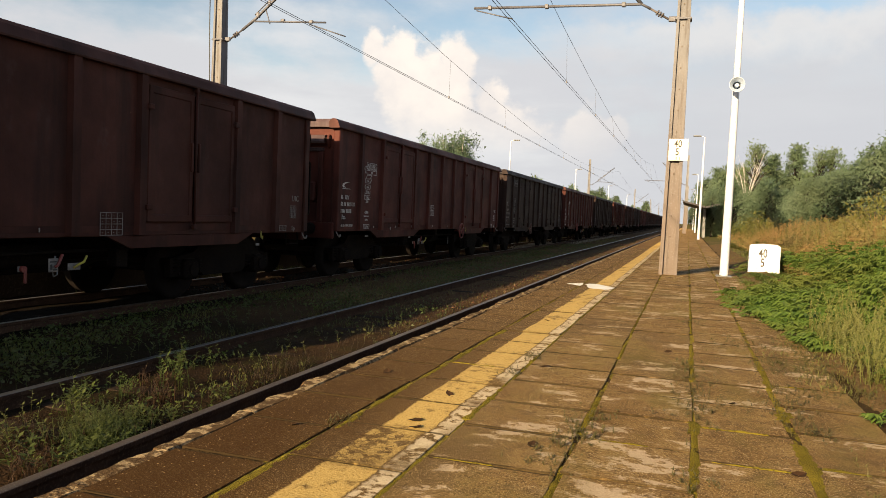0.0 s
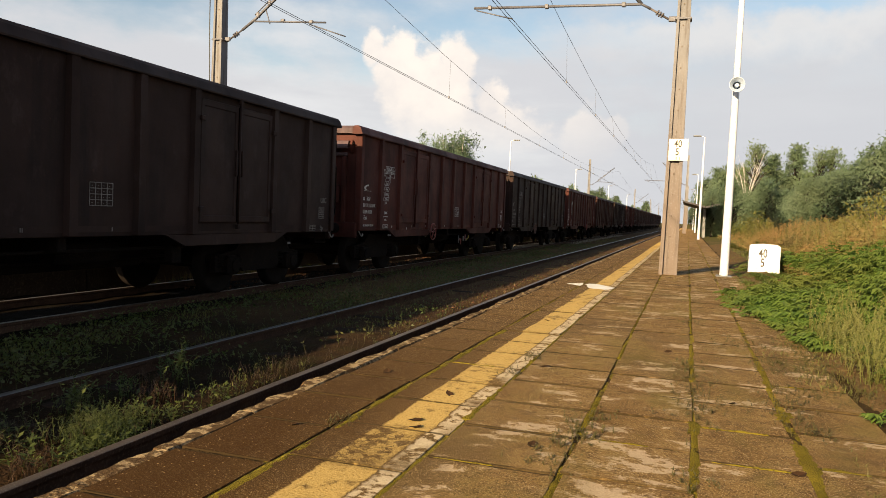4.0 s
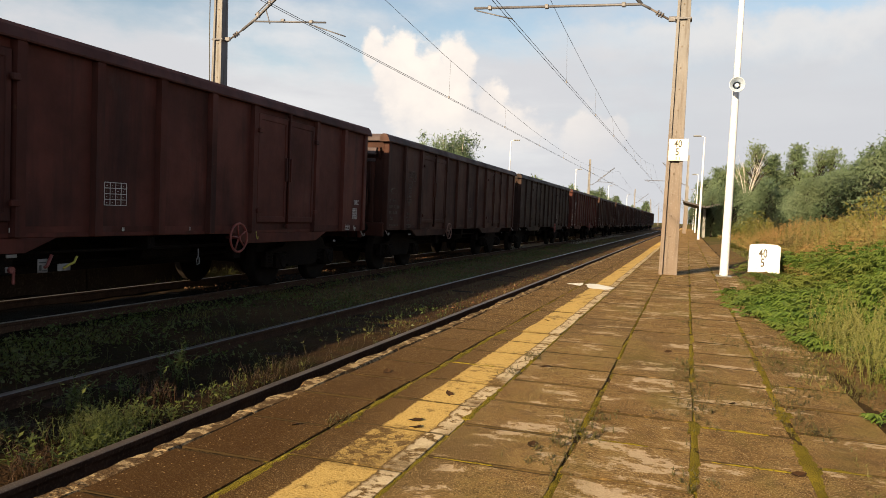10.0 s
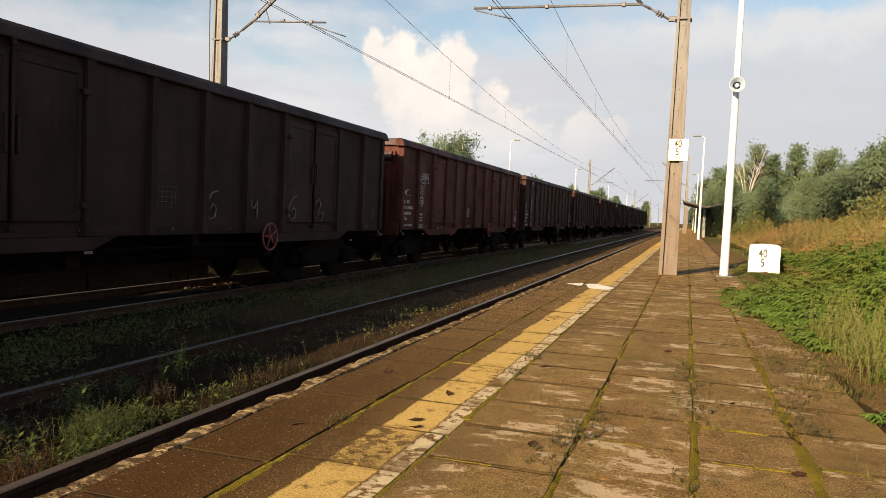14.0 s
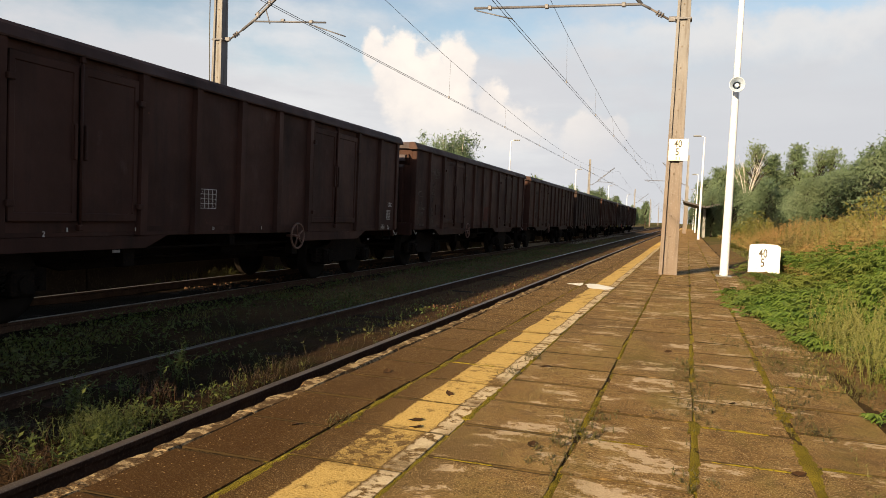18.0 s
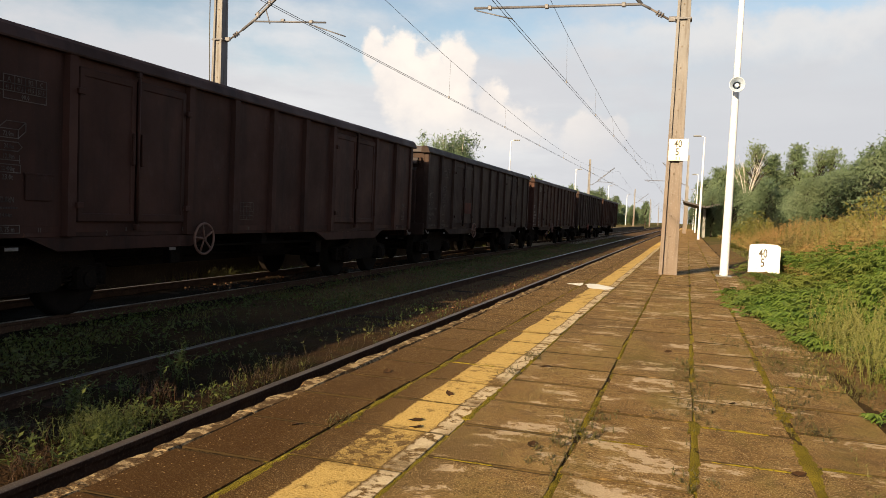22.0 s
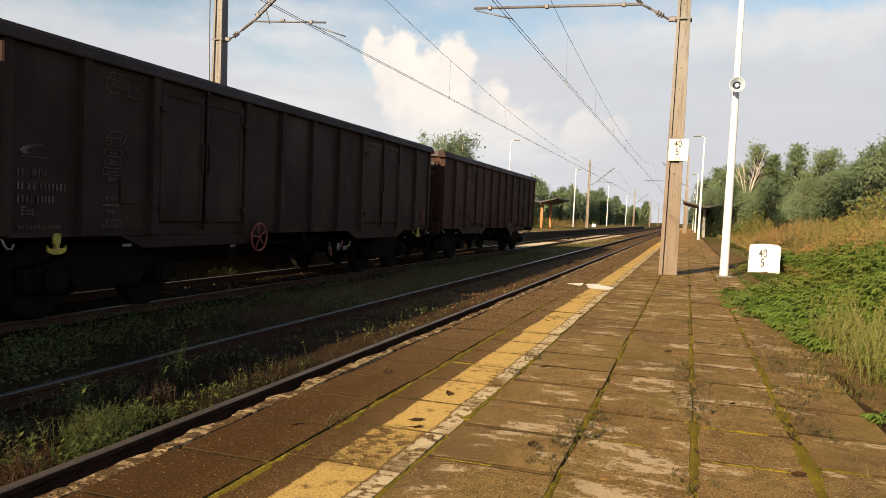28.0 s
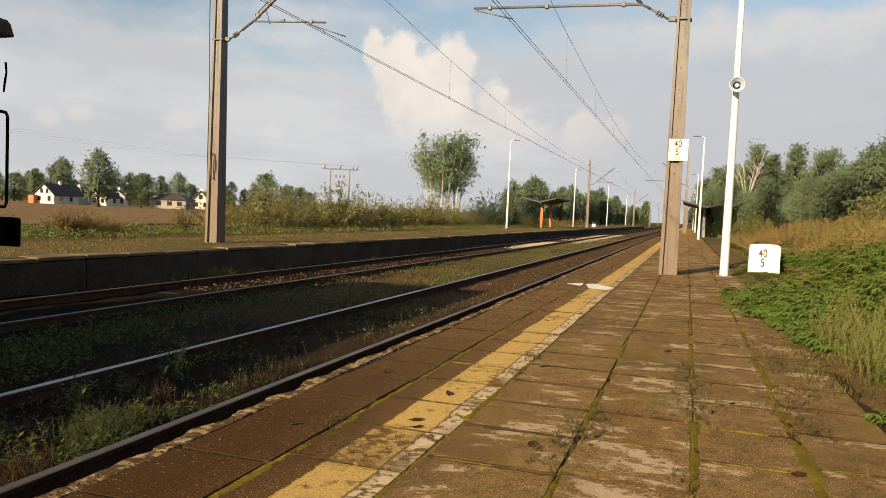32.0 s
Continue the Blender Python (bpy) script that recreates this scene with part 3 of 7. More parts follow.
def build_ground():
    xs = [-3000, -1500, -700, -300, -150, -80, -50, -40, -32, -28, -24, -21, -19, -17.5, -16.2, -15.9, -9, -3, 0.55, 0.65] + [0.9 + 0.45 * k for k in range(26)] + [14, 18, 24, 32, 45, 60, 90, 150, 300, 700, 1500, 3000]
    ys = [-400, -120, -50, -20] + [-10 + 1.5 * k for k in range(46)] + [62, 68, 75, 85, 100, 120, 150, 200, 300, 500, 900, 1800, 3500]
    g = Geo()
    w = len(xs)
    g.add([(x, y, ground_height(x, y)) for y in ys for x in xs],
          [(j * w + i, j * w + i + 1, (j + 1) * w + i + 1, (j + 1) * w + i) for j in range(len(ys) - 1) for i in range(w - 1)], True)
    tagged(part("ground", g, M_MEADOW), "rough meadow of grass and bare earth", "ground", kind="structure")
    f = Geo()
    xs = [-330 + 10 * k for k in range(30)]
    ys = [-60 + 12 * k for k in range(28)]
    w = len(xs)
    f.add([(x, y, -0.33 + 0.05 * noise.noise((x * 0.1, y * 0.1, 0))) for y in ys for x in xs],
          [(j * w + i, j * w + i + 1, (j + 1) * w + i + 1, (j + 1) * w + i) for j in range(len(ys) - 1) for i in range(w - 1)], True)
    tagged(part("ploughed_field", f, M_FIELD), "brown ploughed field behind the far platform", "field", kind="structure")
    b = Geo()
    xs = [FAR_EDGE + 0.02 + (EDGE + 0.35 - FAR_EDGE) * k / 40 for k in range(41)]
    ys = [-25, -12, -6, -2] + [0.25 * k for k in range(120)] + [30 + 1.5 * k for k in range(60)] + [125, 150, 200, 300, 450]
    w = len(xs)

    def bed(x, y):
        z = -0.125 + 0.03 * noise.noise((x * 1.7, y * 1.3, 1.0)) + 0.02 * noise.noise((x * 6, y * 6, 4.0))
        for r in RAILS:
            if abs(x - r) < 0.14:
                z = min(z, -0.11)
        return z

    b.add([(x, y, bed(x, y)) for y in ys for x in xs],
          [(j * w + i, j * w + i + 1, (j + 1) * w + i + 1, (j + 1) * w + i) for j in range(len(ys) - 1) for i in range(w - 1)], True)
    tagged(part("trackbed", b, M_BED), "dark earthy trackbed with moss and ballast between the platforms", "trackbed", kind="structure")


M_DULL = surface("dull_rail_head", (0.165, 0.13, 0.105), (0.112, 0.085, 0.067), (0.215, 0.18, 0.155), 2.0, 80.0, 0.48, 0.6, 0.1, 0.003)
RAILS = (-3.088, -4.593, -7.203, -8.708)


def build_rails():
    side = [(-0.07, -0.172), (0.07, -0.172), (0.07, -0.158), (0.012, -0.145), (0.010, -0.045), (0.034, -0.034), (0.036, -0.004), (-0.036, -0.004), (-0.034, -0.034), (-0.010, -0.045), (-0.012, -0.145), (-0.07, -0.158)]
    top = [(-0.034, -0.0036), (0.034, -0.0036), (0.031, -0.001), (0.02, 0.0), (-0.02, 0.0), (-0.031, -0.001)]
    for k, x in enumerate(RAILS):
        r = thing("rail", "rusty steel rail with a polished running surface", "rail", pose(x, 0, 0), "rails of the two tracks", "structure")
        part("rail_web", Geo().prism(side, "y", -25, 420), M_RUST, r)
        part("rail_head", Geo().prism(top, "y", -25, 420), M_SHINE if k == 1 else M_DULL, r, "bright worn rail head" if k == 1 else "dull brown rail head")
    g = Geo()
    for axis in (-3.84, -7.955):
        for k in range(-8, 200):
            y = 0.62 * k + rnd(-0.03, 0.03)
            g.box(axis - 1.28, axis + 1.28, y - 0.12, y + 0.12, -0.32, -0.130 + rnd(-0.02, 0.008), 0.015)
    tagged(part("sleepers", g, M_CONC_DARK), "grimy sleepers sunk in the earth under the rails", "sleepers", kind="stuff")


M_CONC_DARK = surface("grimy_sleeper", (0.028, 0.019, 0.013), (0.02, 0.014, 0.01), (0.05, 0.034, 0.024), 3.0, 30.0, 0.95)


def stones(name, label, mat, n, where, lo, hi, zfun):
    g = Geo()
    for k in range(n):
        x, y = where()
        r = rnd(lo, hi)
        m = Matrix.Translation((x, y, zfun(x, y) + r * 0.25)) @ Euler((rnd(0, 3), rnd(0, 3), rnd(0, 3))).to_matrix().to_4x4()
        vs = [m @ (Vector(p) * r * rnd(0.7, 1.2)) for p in ((1, 0, 0), (-1, 0, 0), (0, 0.8, 0), (0, -0.8, 0), (0, 0, 0.7), (0, 0, -0.7))]
        g.add(vs, [(0, 2, 4), (2, 1, 4), (1, 3, 4), (3, 0, 4), (2, 0, 5), (1, 2, 5), (3, 1, 5), (0, 3, 5)])
    return tagged(part(name, g, mat), label, name, kind="stuff")


M_FAR_SLAB = surface("weathered_edge_slab", (0.1, 0.07215, 0.03775), (0.22, 0.1711, 0.1095), (0.14, 0.1018, 0.05662), 1.6, 30.0, 0.9, 0.0, 0.6, 0.015)


def build_far_platform():
    p = thing("far_platform", "low overgrown platform with a dark concrete wall", "platform", kind="structure")
    g = Geo()
    g.add([(FAR_EDGE - 0.25, -30, FARZ - 0.012), (FAR_EDGE - 0.25, 180, FARZ - 0.012), (-16.05, 180, FARZ - 0.05), (-16.05, -30, FARZ - 0.05), (-16.05, 180, -0.5), (-16.05, -30, -0.5)],
          [(0, 1, 2, 3), (3, 2, 4, 5)])
    part("platform_top", g, M_FAR, p, "trodden earth and short dry grass")
    y = -26.0
    base = {}
    k = 0
    while y < 176:
        ln = 2.98
        q = part("wall_panel", base.get("w") or Geo().box(-0.2, 0, 0, ln, -0.6, FARZ - 0.085, 0.012).mesh("wall_panel"), M_WALL, p, m=pose(FAR_EDGE + rnd(-0.01, 0.01), y, 0))
        base["w"] = q.data
        y += 3.0
    y = -26.0
    while y < 176:
        q = part("edge_slab", base.get("e") or Geo().box(-0.40, 0.006, 0, 0.98, -0.06, 0, 0.012).mesh("edge_slab"), M_FAR_SLAB, p, m=pose(FAR_EDGE + rnd(-0.025, 0.03), y, FARZ + rnd(-0.022, -0.002), rnd(-0.7, 0.7), rnd(-1.2, 2.2), rnd(-0.8, 0.8)))
        base["e"] = q.data
        y += 1.0


COLS = [(-2.008, -1.574), (-1.550, -1.030), (-1.008, -0.454), (-0.432, 0.072), (0.098, 0.548), (0.580, 1.03)]
ROWS = [(0.545, 2.61), (0.548, 2.735), (0.548, 2.95), (0.535, 3.52), (0.575, 3.42), (0.575, 3.53)]   # length of a slab, one of its joints


def build_near_platform():
    p = thing("near_platform", "worn platform of mossy concrete slabs with a faded yellow line", "platform", kind="structure")
    g = Geo()
    g.add([(-1.99, -24, PLAT - 0.004), (1.12, -24, PLAT - 0.004), (1.12, 170, PLAT - 0.004), (-1.99, 170, PLAT - 0.004)], [(0, 1, 2, 3)])
    part("joint_earth", g, M_JOINT, p, "mossy earth in the joints")
    # the wall under the edge
    y = -24.0
    base = None
    while y < 165:
        q = part("edge_wall", base or Geo().box(-0.16, 0, 0, 1.98, -0.6, PLAT - 0.10, 0.012).mesh("edge_wall"), M_WALL, p, m=pose(EDGE + 0.20, y, 0))
        base = q.data
        y += 2.0
    far = Geo()
    far_line = Geo()
    shapes = {}
    n = 0
    for c, (x0, x1) in enumerate(COLS):
        w, ln = x1 - x0, ROWS[c][0]
        y = ROWS[c][1] - 46 * ln
        while y < 165:
            cx, cy, cz = (x0 + x1) / 2 + rnd(-0.008, 0.008), y + ln / 2, PLAT - 0.035 + rnd(0.0004, 0.006)
            m = pose(cx, cy, cz, rnd(-0.5, 0.5), rnd(-0.3, 0.3), rnd(-0.9, 0.9))
            gap = 0.009
            if 1.2 < y < 29.5 and n < 300:
                key = (c, n % 3)
                if key not in shapes:
                    s = Geo()
                    s.box(-w / 2, w / 2, -ln / 2 + gap, ln / 2 - gap, -0.035, 0.035, 0.002)
                    # knocked corners
                    for i, v in enumerate(s.v):
                        t = noise.noise((v[0] * 9 + n, v[1] * 9, c))
                        s.v[i] = (v[0] + 0.012 * t, v[1] + 0.010 * noise.noise((v[1] * 7, n, v[0] * 8)), v[2] + (0.0008 * t if v[2] > 0 else 0))
                    shapes[key] = s.mesh("slab")
                part("slab", shapes[key], M_SLAB_LINE if c == 1 else M_SLAB if c < 4 else M_SLAB_LONG, p, m=m)
                n += 1
            else:
                (far_line if c == 1 else far).box(-w / 2, w / 2, -ln / 2 + gap, ln / 2 - gap, -0.035, 0.035, 0.002, m)
            y += ln
    tagged(part("far_slabs", far, M_SLAB_FAR, p, "more slabs of the same kind"), kind="stuff")
    tagged(part("far_line_slabs", far_line, M_LINE_FAR, p, "more slabs with the yellow line"), kind="stuff")
    # white worn rim along the edge
    y = -20.0
    shapes = []
    for k in range(8):
        shapes.append(rim_geo(k, 0.665).mesh("rim_stone"))
    while y < 60:
        part("rim_stone", random.choice(shapes), M_RIM, p, m=pose(EDGE + 0.035 + rnd(-0.012, 0.012), y, PLAT - 0.030 + rnd(-0.006, 0.003), 0, rnd(-1, 2), rnd(-0.5, 0.5)))
        y += 0.664
    # spilled white paint across the line, broken at the joint
    for ring in ([(-0.37, 0.11), (-0.28, 0.26), (-0.15, 0.38), (-0.13, 0.06), (-0.15, -0.12), (-0.25, 0.0)],
                 [(-0.10, 0.24), (-0.02, 0.38), (0.09, 0.37), (0.2, 0.18), (0.33, 0.02), (0.39, -0.13), (0.36, -0.30), (0.27, -0.50), (0.2, -0.44), (0.11, -0.46), (0.0, -0.30), (-0.05, 0.02)]):
        g = Geo()
        fine = []
        for k, (a, b) in enumerate(ring):
            c, d = ring[(k + 1) % len(ring)]
            for u in (0, 0.25, 0.5, 0.75):
                px, py = a + (c - a) * u, b + (d - b) * u
                fine.append((px + 0.018 * noise.noise((px * 30, py * 30, 1.0)), py + 0.03 * noise.noise((px * 30, py * 30, 4.0))))
        g.prism(fine, "z", 0, 0.003)
        part("white_paint_patch", g, M_SIGN, p, "spilled white paint", m=pose(-1.4, 11.7, PLAT + 0.008))


def rim_geo(k, ln):
    """A broken mortar strip with ragged edges."""
    g = Geo()
    n = 22
    vs = []
    for j in range(n + 1):
        y = ln * j / n
        a = -0.054 + 0.034 * noise.noise((y * 5, k * 3.1, 2)) + 0.014 * noise.noise((y * 31, k, 3))
        b = 0.042 + 0.020 * noise.noise((y * 4, k * 2.3, 7)) + 0.012 * noise.noise((y * 33, k, 8))
        z = 0.028 + 0.004 * noise.noise((y * 4, k, 5)) + 0.003 * noise.noise((y * 40, k, 6))
        vs += [(a - 0.006, y, -0.05), (a, y, z - 0.022), (a + 0.012, y, z), (b - 0.014, y, z - 0.002), (b, y, z - 0.02), (b + 0.004, y, -0.05)]
    fs = [(j * 6 + i, j * 6 + 6 + i, j * 6 + 7 + i, j * 6 + 1 + i) for j in range(n) for i in range(5)]
    fs += [tuple(range(5, -1, -1)), tuple(range(n * 6, n * 6 + 6))]
    g.add(vs, fs)
    return g


def rim_stone():
    mt, nt, bs = material("whitewashed_rim", 0.9)
    n = Nodes(nt, False)
    mid, fine = n.noise(11.0, 6.0, 0.7), n.noise(60.0, 3.0)
    col = n.mix(n.ramp(mid, 0.49, 0.56), (0.085, 0.05088, 0.02416), (0.37, 0.265, 0.145))
    col = n.mix(n.ramp(fine, 0.5, 0.7, 0.0, 0.6), col, (0.12, 0.07863, 0.0453))
    nt.links.new(col, bs.inputs["Base Color"])
    n.bump(bs, fine, 0.7, 0.015)
    return mt


def far_slab(name, line):
    """The slabs farther off, joined: tone changes from slab to slab."""
    mt, nt, bs = material(name, 0.9)
    n = Nodes(nt, False)
    rndi = n.N("ShaderNodeNewGeometry").outputs["Random Per Island"]
    mid, fine = n.noise(3.0, 5.0, 0.6), n.noise(30.0, 3.0)
    col = n.mix(rndi, (0.15, 0.08788, 0.03397), (0.24, 0.1499, 0.06266))
    col = n.mix(n.ramp(mid, 0.5, 0.7, 0.0, 0.6), col, (0.4, 0.2868, 0.1661))
    col = n.mix(n.ramp(fine, 0.5, 0.75, 0.0, 0.5), col, (0.07, 0.0444, 0.02265))
    col = n.mix(n.ramp(n.xyz()["X"], -1.5, -0.7, 0.62, 0.0), col, (0.085, 0.04255, 0.01435))
    if line:
        x = n.xyz()["X"]
        worn = n.ramp(mid, 0.45, 0.65, 1.0, 0.25)
        yellow = n.calc("MULTIPLY", n.ramp(x, -1.40, -1.38), n.ramp(x, -1.135, -1.12, 1.0, 0.0))
        col = n.mix(n.calc("MULTIPLY", n.ramp(x, -1.13, -1.11), n.calc("MULTIPLY", worn, 0.8)), col, (0.5, 0.3885, 0.2416))
        col = n.mix(n.calc("MULTIPLY", yellow, worn), col, (0.56, 0.3608, 0.1057))
    nt.links.new(col, bs.inputs["Base Color"])
    n.bump(bs, fine, 0.5, 0.01)
    return mt


M_RIM, M_SLAB_FAR, M_LINE_FAR = rim_stone(), far_slab("far_slab_concrete", False), far_slab("far_line_concrete", True)

# ---- railway masts, lines, lamps, signs ----
M_BOLT = surface("rusty_bolt", (0.09, 0.06, 0.045), (0.20, 0.17, 0.14), None, 9.0, 60.0, 0.85)
M_INK = surface("worn_black_lettering", (0.05, 0.045, 0.04), (0.11, 0.10, 0.09), None, 14.0, 90.0, 0.8)
M_FAINT = surface("faded_lettering", (0.30, 0.27, 0.23), (0.40, 0.37, 0.32), None, 20.0, 90.0, 0.85)
M_HORN = surface("pale_blue_horn", (0.36, 0.43, 0.53), (0.30, 0.36, 0.45), None, 6.0, 50.0, 0.5)


def mast(x, y, z, side, arm_z, wire_x, label, top=8.6, wide=0.36, lean=0.0):
    """A tapered concrete mast of H section with a bracket arm; side: +1 where the arm points to +x."""
    t = thing("catenary_mast", label, "mast", pose(x, y, z, 0, lean), "catenary masts")
    h = top - z
    g = Geo()

    w = wide / 2
    k1 = 0.54
    a, b, c = w * 0.60, w * 1.05, w * 0.66
    ring = [(-w, -b), (-a, -b), (-a, -c), (a, -c), (a, -b), (w, -b), (w, b), (a, b), (a, c), (-a, c), (-a, b), (-w, b)]
    g.prism(ring, "z", -0.4, h)
    g.v = [(x * k1, y * k1, z) if z > 0 else (x, y, z) for x, y, z in g.v]
    part("post", g, M_CONC, t)
    holes = Geo()
    zz = 0.35
    while zz < h - 0.3:
        k = 1 + (k1 - 1) * zz / h
        holes.tube((0, -w * 0.66 * k - 0.010, zz), (0, -w * 0.66 * k + 0.02, zz), 0.015, n=6)
        zz += 0.42
    tagged(part("bolt_ends", holes, M_BOLT, t, "row of small rusty bolt ends"), kind="stuff")
    zb = arm_z - z
    kb = 1 + (k1 - 1) * zb / h
    e = side * w * kb
    b = Geo()
    for dz in (-0.02,):
        b.box(-w * kb - 0.03, w * kb + 0.03, -w * 1.09 * kb, w * 1.09 * kb, zb + dz - 0.02, zb + dz + 0.02, 0.006)
    b.box(e, e + side * 0.16, -0.03, 0.03, zb - 0.05, zb + 0.05, 0.01)
    part("bracket", b, M_ARM, t, "galvanised clamp")
    ins = Geo()
    p0, p1 = Vector((e + side * 0.16, 0, zb)), Vector((e + side * 0.52, 0, zb + 0.22))
    for k in range(3):
        c = p0.lerp(p1, 0.35 + 0.13 * k)
        d = (p1 - p0).normalized() * 0.012
        ins.tube(c - d, c + d, 0.058, n=10)
    ins.tube(p0, p1, 0.022, n=8)
    part("insulator", ins, M_INS, t, "ribbed brown insulator")
    a = Geo()
    reach = side * abs(wire_x - x)
    if side < 0:
        q = p1 + Vector((side * 0.18, 0, 0.10))
        a.path([p1, q, (reach - side * -0.85, 0, zb + 0.38)], 0.028)
        a.path([q, (side * 2.6, 0, zb + 2.3)], 0.034)
        a.path([q + Vector((0.06, 0, 0.10)), (side * 2.5, 0, zb + 2.36)], 0.014)
        for u in (0.1, 0.55, 0.9):
            c = q.lerp(Vector((reach - side * -0.85, 0, zb + 0.38)), u)
            a.box(c.x - 0.04, c.x + 0.04, -0.045, 0.045, c.z - 0.045, c.z + 0.045, 0.01)
    else:
        q = p1 + Vector((side * 0.35, 0, 0.24))
        a.path([p1, q, (side * 2.9, 0, zb + 2.05)], 0.036)
        far = Vector((side * 2.9, 0, zb + 2.05))
        a.path([q.lerp(far, 0.02) + Vector((-0.05, 0, 0.07)), far + Vector((-0.05, 0, 0.07))], 0.014)
        for u in (0.05, 0.22, 0.4):
            c = q.lerp(far, u)
            a.box(c.x - 0.05, c.x + 0.03, -0.045, 0.045, c.z - 0.04, c.z + 0.08, 0.01)
        for u in (0.4, 0.8):
            c = q.lerp(Vector((reach - side * 0.5, 0, zb + 0.30)), u)
            a.box(c.x - 0.05, c.x + 0.05, -0.035, 0.035, c.z - 0.035, c.z + 0.035, 0.01)
        a.path([q + Vector((-0.04, 0, -0.05)), (reach - side * 0.5, 0, zb + 0.30)], 0.022)
        a.path([q + Vector((side * 0.30, 0, 0.20)), (q.x + side * 0.42, 0, zb + 0.33)], 0.014)
    part("arm_tube", a, M_ARM, t, "grey galvanised cantilever tubes")
    s = Geo()
    if side < 0:
        s.path([(reach - side * -0.80, 0, zb + 0.33), (reach + 0.02, 0, zb + 0.12)], 0.014)
    else:
        s.path([(reach - side * 0.95, 0, zb + 0.28), (reach + 0.03, 0, zb - 0.05)], 0.014)
    part("steady_arm", s, M_ARM, t)
    if abs(x + 11.4) < 0.2 and y < 30:
        c = Geo()
        c.path([(-w * 0.9, -0.14, 0.3), (-w * 0.95, -0.16, 2.2), (-w * 0.85, -0.18, 4.0), (-w * 1.0, -0.2, 5.4), (-w * 1.1, -0.2, 7.5)], 0.012)
        c.path([(0.02 + 0.07 * math.sin(a / 3), -0.19, 1.9 + 0.32 * math.cos(a / 3)) for a in range(19)], 0.016, closed=True)
        part("cable", c, M_BLACK, t, "black earth cable with a coil")
    return t


MASTS_NEAR = (15.6, 82.0, 148.0, 214.0, 280.0)
MASTS_FAR = (16.0, 89.0, 168.0, 240.0, 310.0)


def overhead_line(axis, z, sup, top, low, left, right):
    """left, right: how far the contact wire swings from the middle at every other mast."""
    t = thing("overhead_line", "thin copper contact wires hung from a sagging carrier wire", "overhead wire", pose(axis, 0, 0), "overhead lines")
    sup = [sup[0] - 68, *sup]
    for dx in (-0.04, 0.04):
        g = Geo()
        pts = []
        for i, y in enumerate(sup):
            pts.append(((left if i % 2 else right) + dx, y, z))
        g.path(pts, 0.006, n=6)
        part("contact_wire", g, M_WIRE, t)
    g = Geo()
    pts = []
    for a, b in zip(sup, sup[1:]):
        for k in range(10):
            u = k / 10
            pts.append((0, a + (b - a) * u, low + (top - low) * (2 * u - 1) ** 2))
    g.path(pts, 0.006, n=6)
    part("carrier_wire", g, M_WIRE, t)
    for a, b in zip(sup[:3], sup[1:4]):
        for k in range(1, 9):
            u = k / 9
            i = sup.index(a)
            p, q = (left, right) if i % 2 else (right, left)
            x = p + (q - p) * u
            d = Geo()
            d.path([(0, a + (b - a) * u, low + (top - low) * (2 * u - 1) ** 2), (x, a + (b - a) * u, z)], 0.0035, n=5)
            d.box(x - 0.02, x + 0.02, a + (b - a) * u - 0.02, a + (b - a) * u + 0.02, z - 0.01, z + 0.06)
            part("dropper", d, M_WIRE, t)


def lamp_post(x, y, z, side, top, horn=False):
    t = thing("lamp_post", "tall white painted steel platform lamp post" + (" with a grey loudspeaker horn" if horn else ""), "street lamp", pose(x, y, z, 0, 0.35), "platform lamp posts")
    h = top - z
    g = Geo()
    g.path([(0, 0, -0.2), (0, 0, 0.05), (0, 0, h * 0.5), (0, 0, h)], [0.088, 0.086, 0.068, 0.045], n=14)
    part("post", g, M_WHITE, t)
    part("base_plate", Geo().box(-0.15, 0.15, -0.15, 0.15, -0.05, 0.03, 0.01), M_GREY, t)
    g = Geo()
    g.path([(0, 0, h - 0.02), (side * 0.1, 0, h + 0.04), (side * 0.3, 0, h + 0.06)], 0.03)
    part("arm", g, M_WHITE, t)
    part("lamp_head", Geo().box(min(side * 0.22, side * 0.72), max(side * 0.22, side * 0.72), -0.09, 0.09, h + 0.02, h + 0.10, 0.02), M_GREY, t, "flat grey lamp head")
    if horn:
        zs = 4.2 - z
        s = Geo()
        prof = [(0.0, 0.05), (0.08, 0.06), (0.20, 0.085), (0.30, 0.135), (0.31, 0.150), (0.295, 0.150), (0.27, 0.115), (0.20, 0.075)]
        k = 20
        vs = [(r * math.cos(2 * math.pi * j / k), -a - 0.02, zs + r * math.sin(2 * math.pi * j / k)) for a, r in prof for j in range(k)]
        s.add(vs, [(i * k + j, i * k + (j + 1) % k, (i + 1) * k + (j + 1) % k, (i + 1) * k + j) for i in range(len(prof) - 1) for j in range(k)], True)
        part("horn", s, M_HORN, t, "pale blue-grey loudspeaker bell")
        part("driver", Geo().tube((0, -0.12, zs), (0, -0.27, zs), 0.05, 0.035, 14), M_HORN, t)
        part("horn_clamp", Geo().box(-0.10, 0.10, -0.11, 0.10, zs - 0.04, zs + 0.04, 0.01), M_GREY, t)
    return t


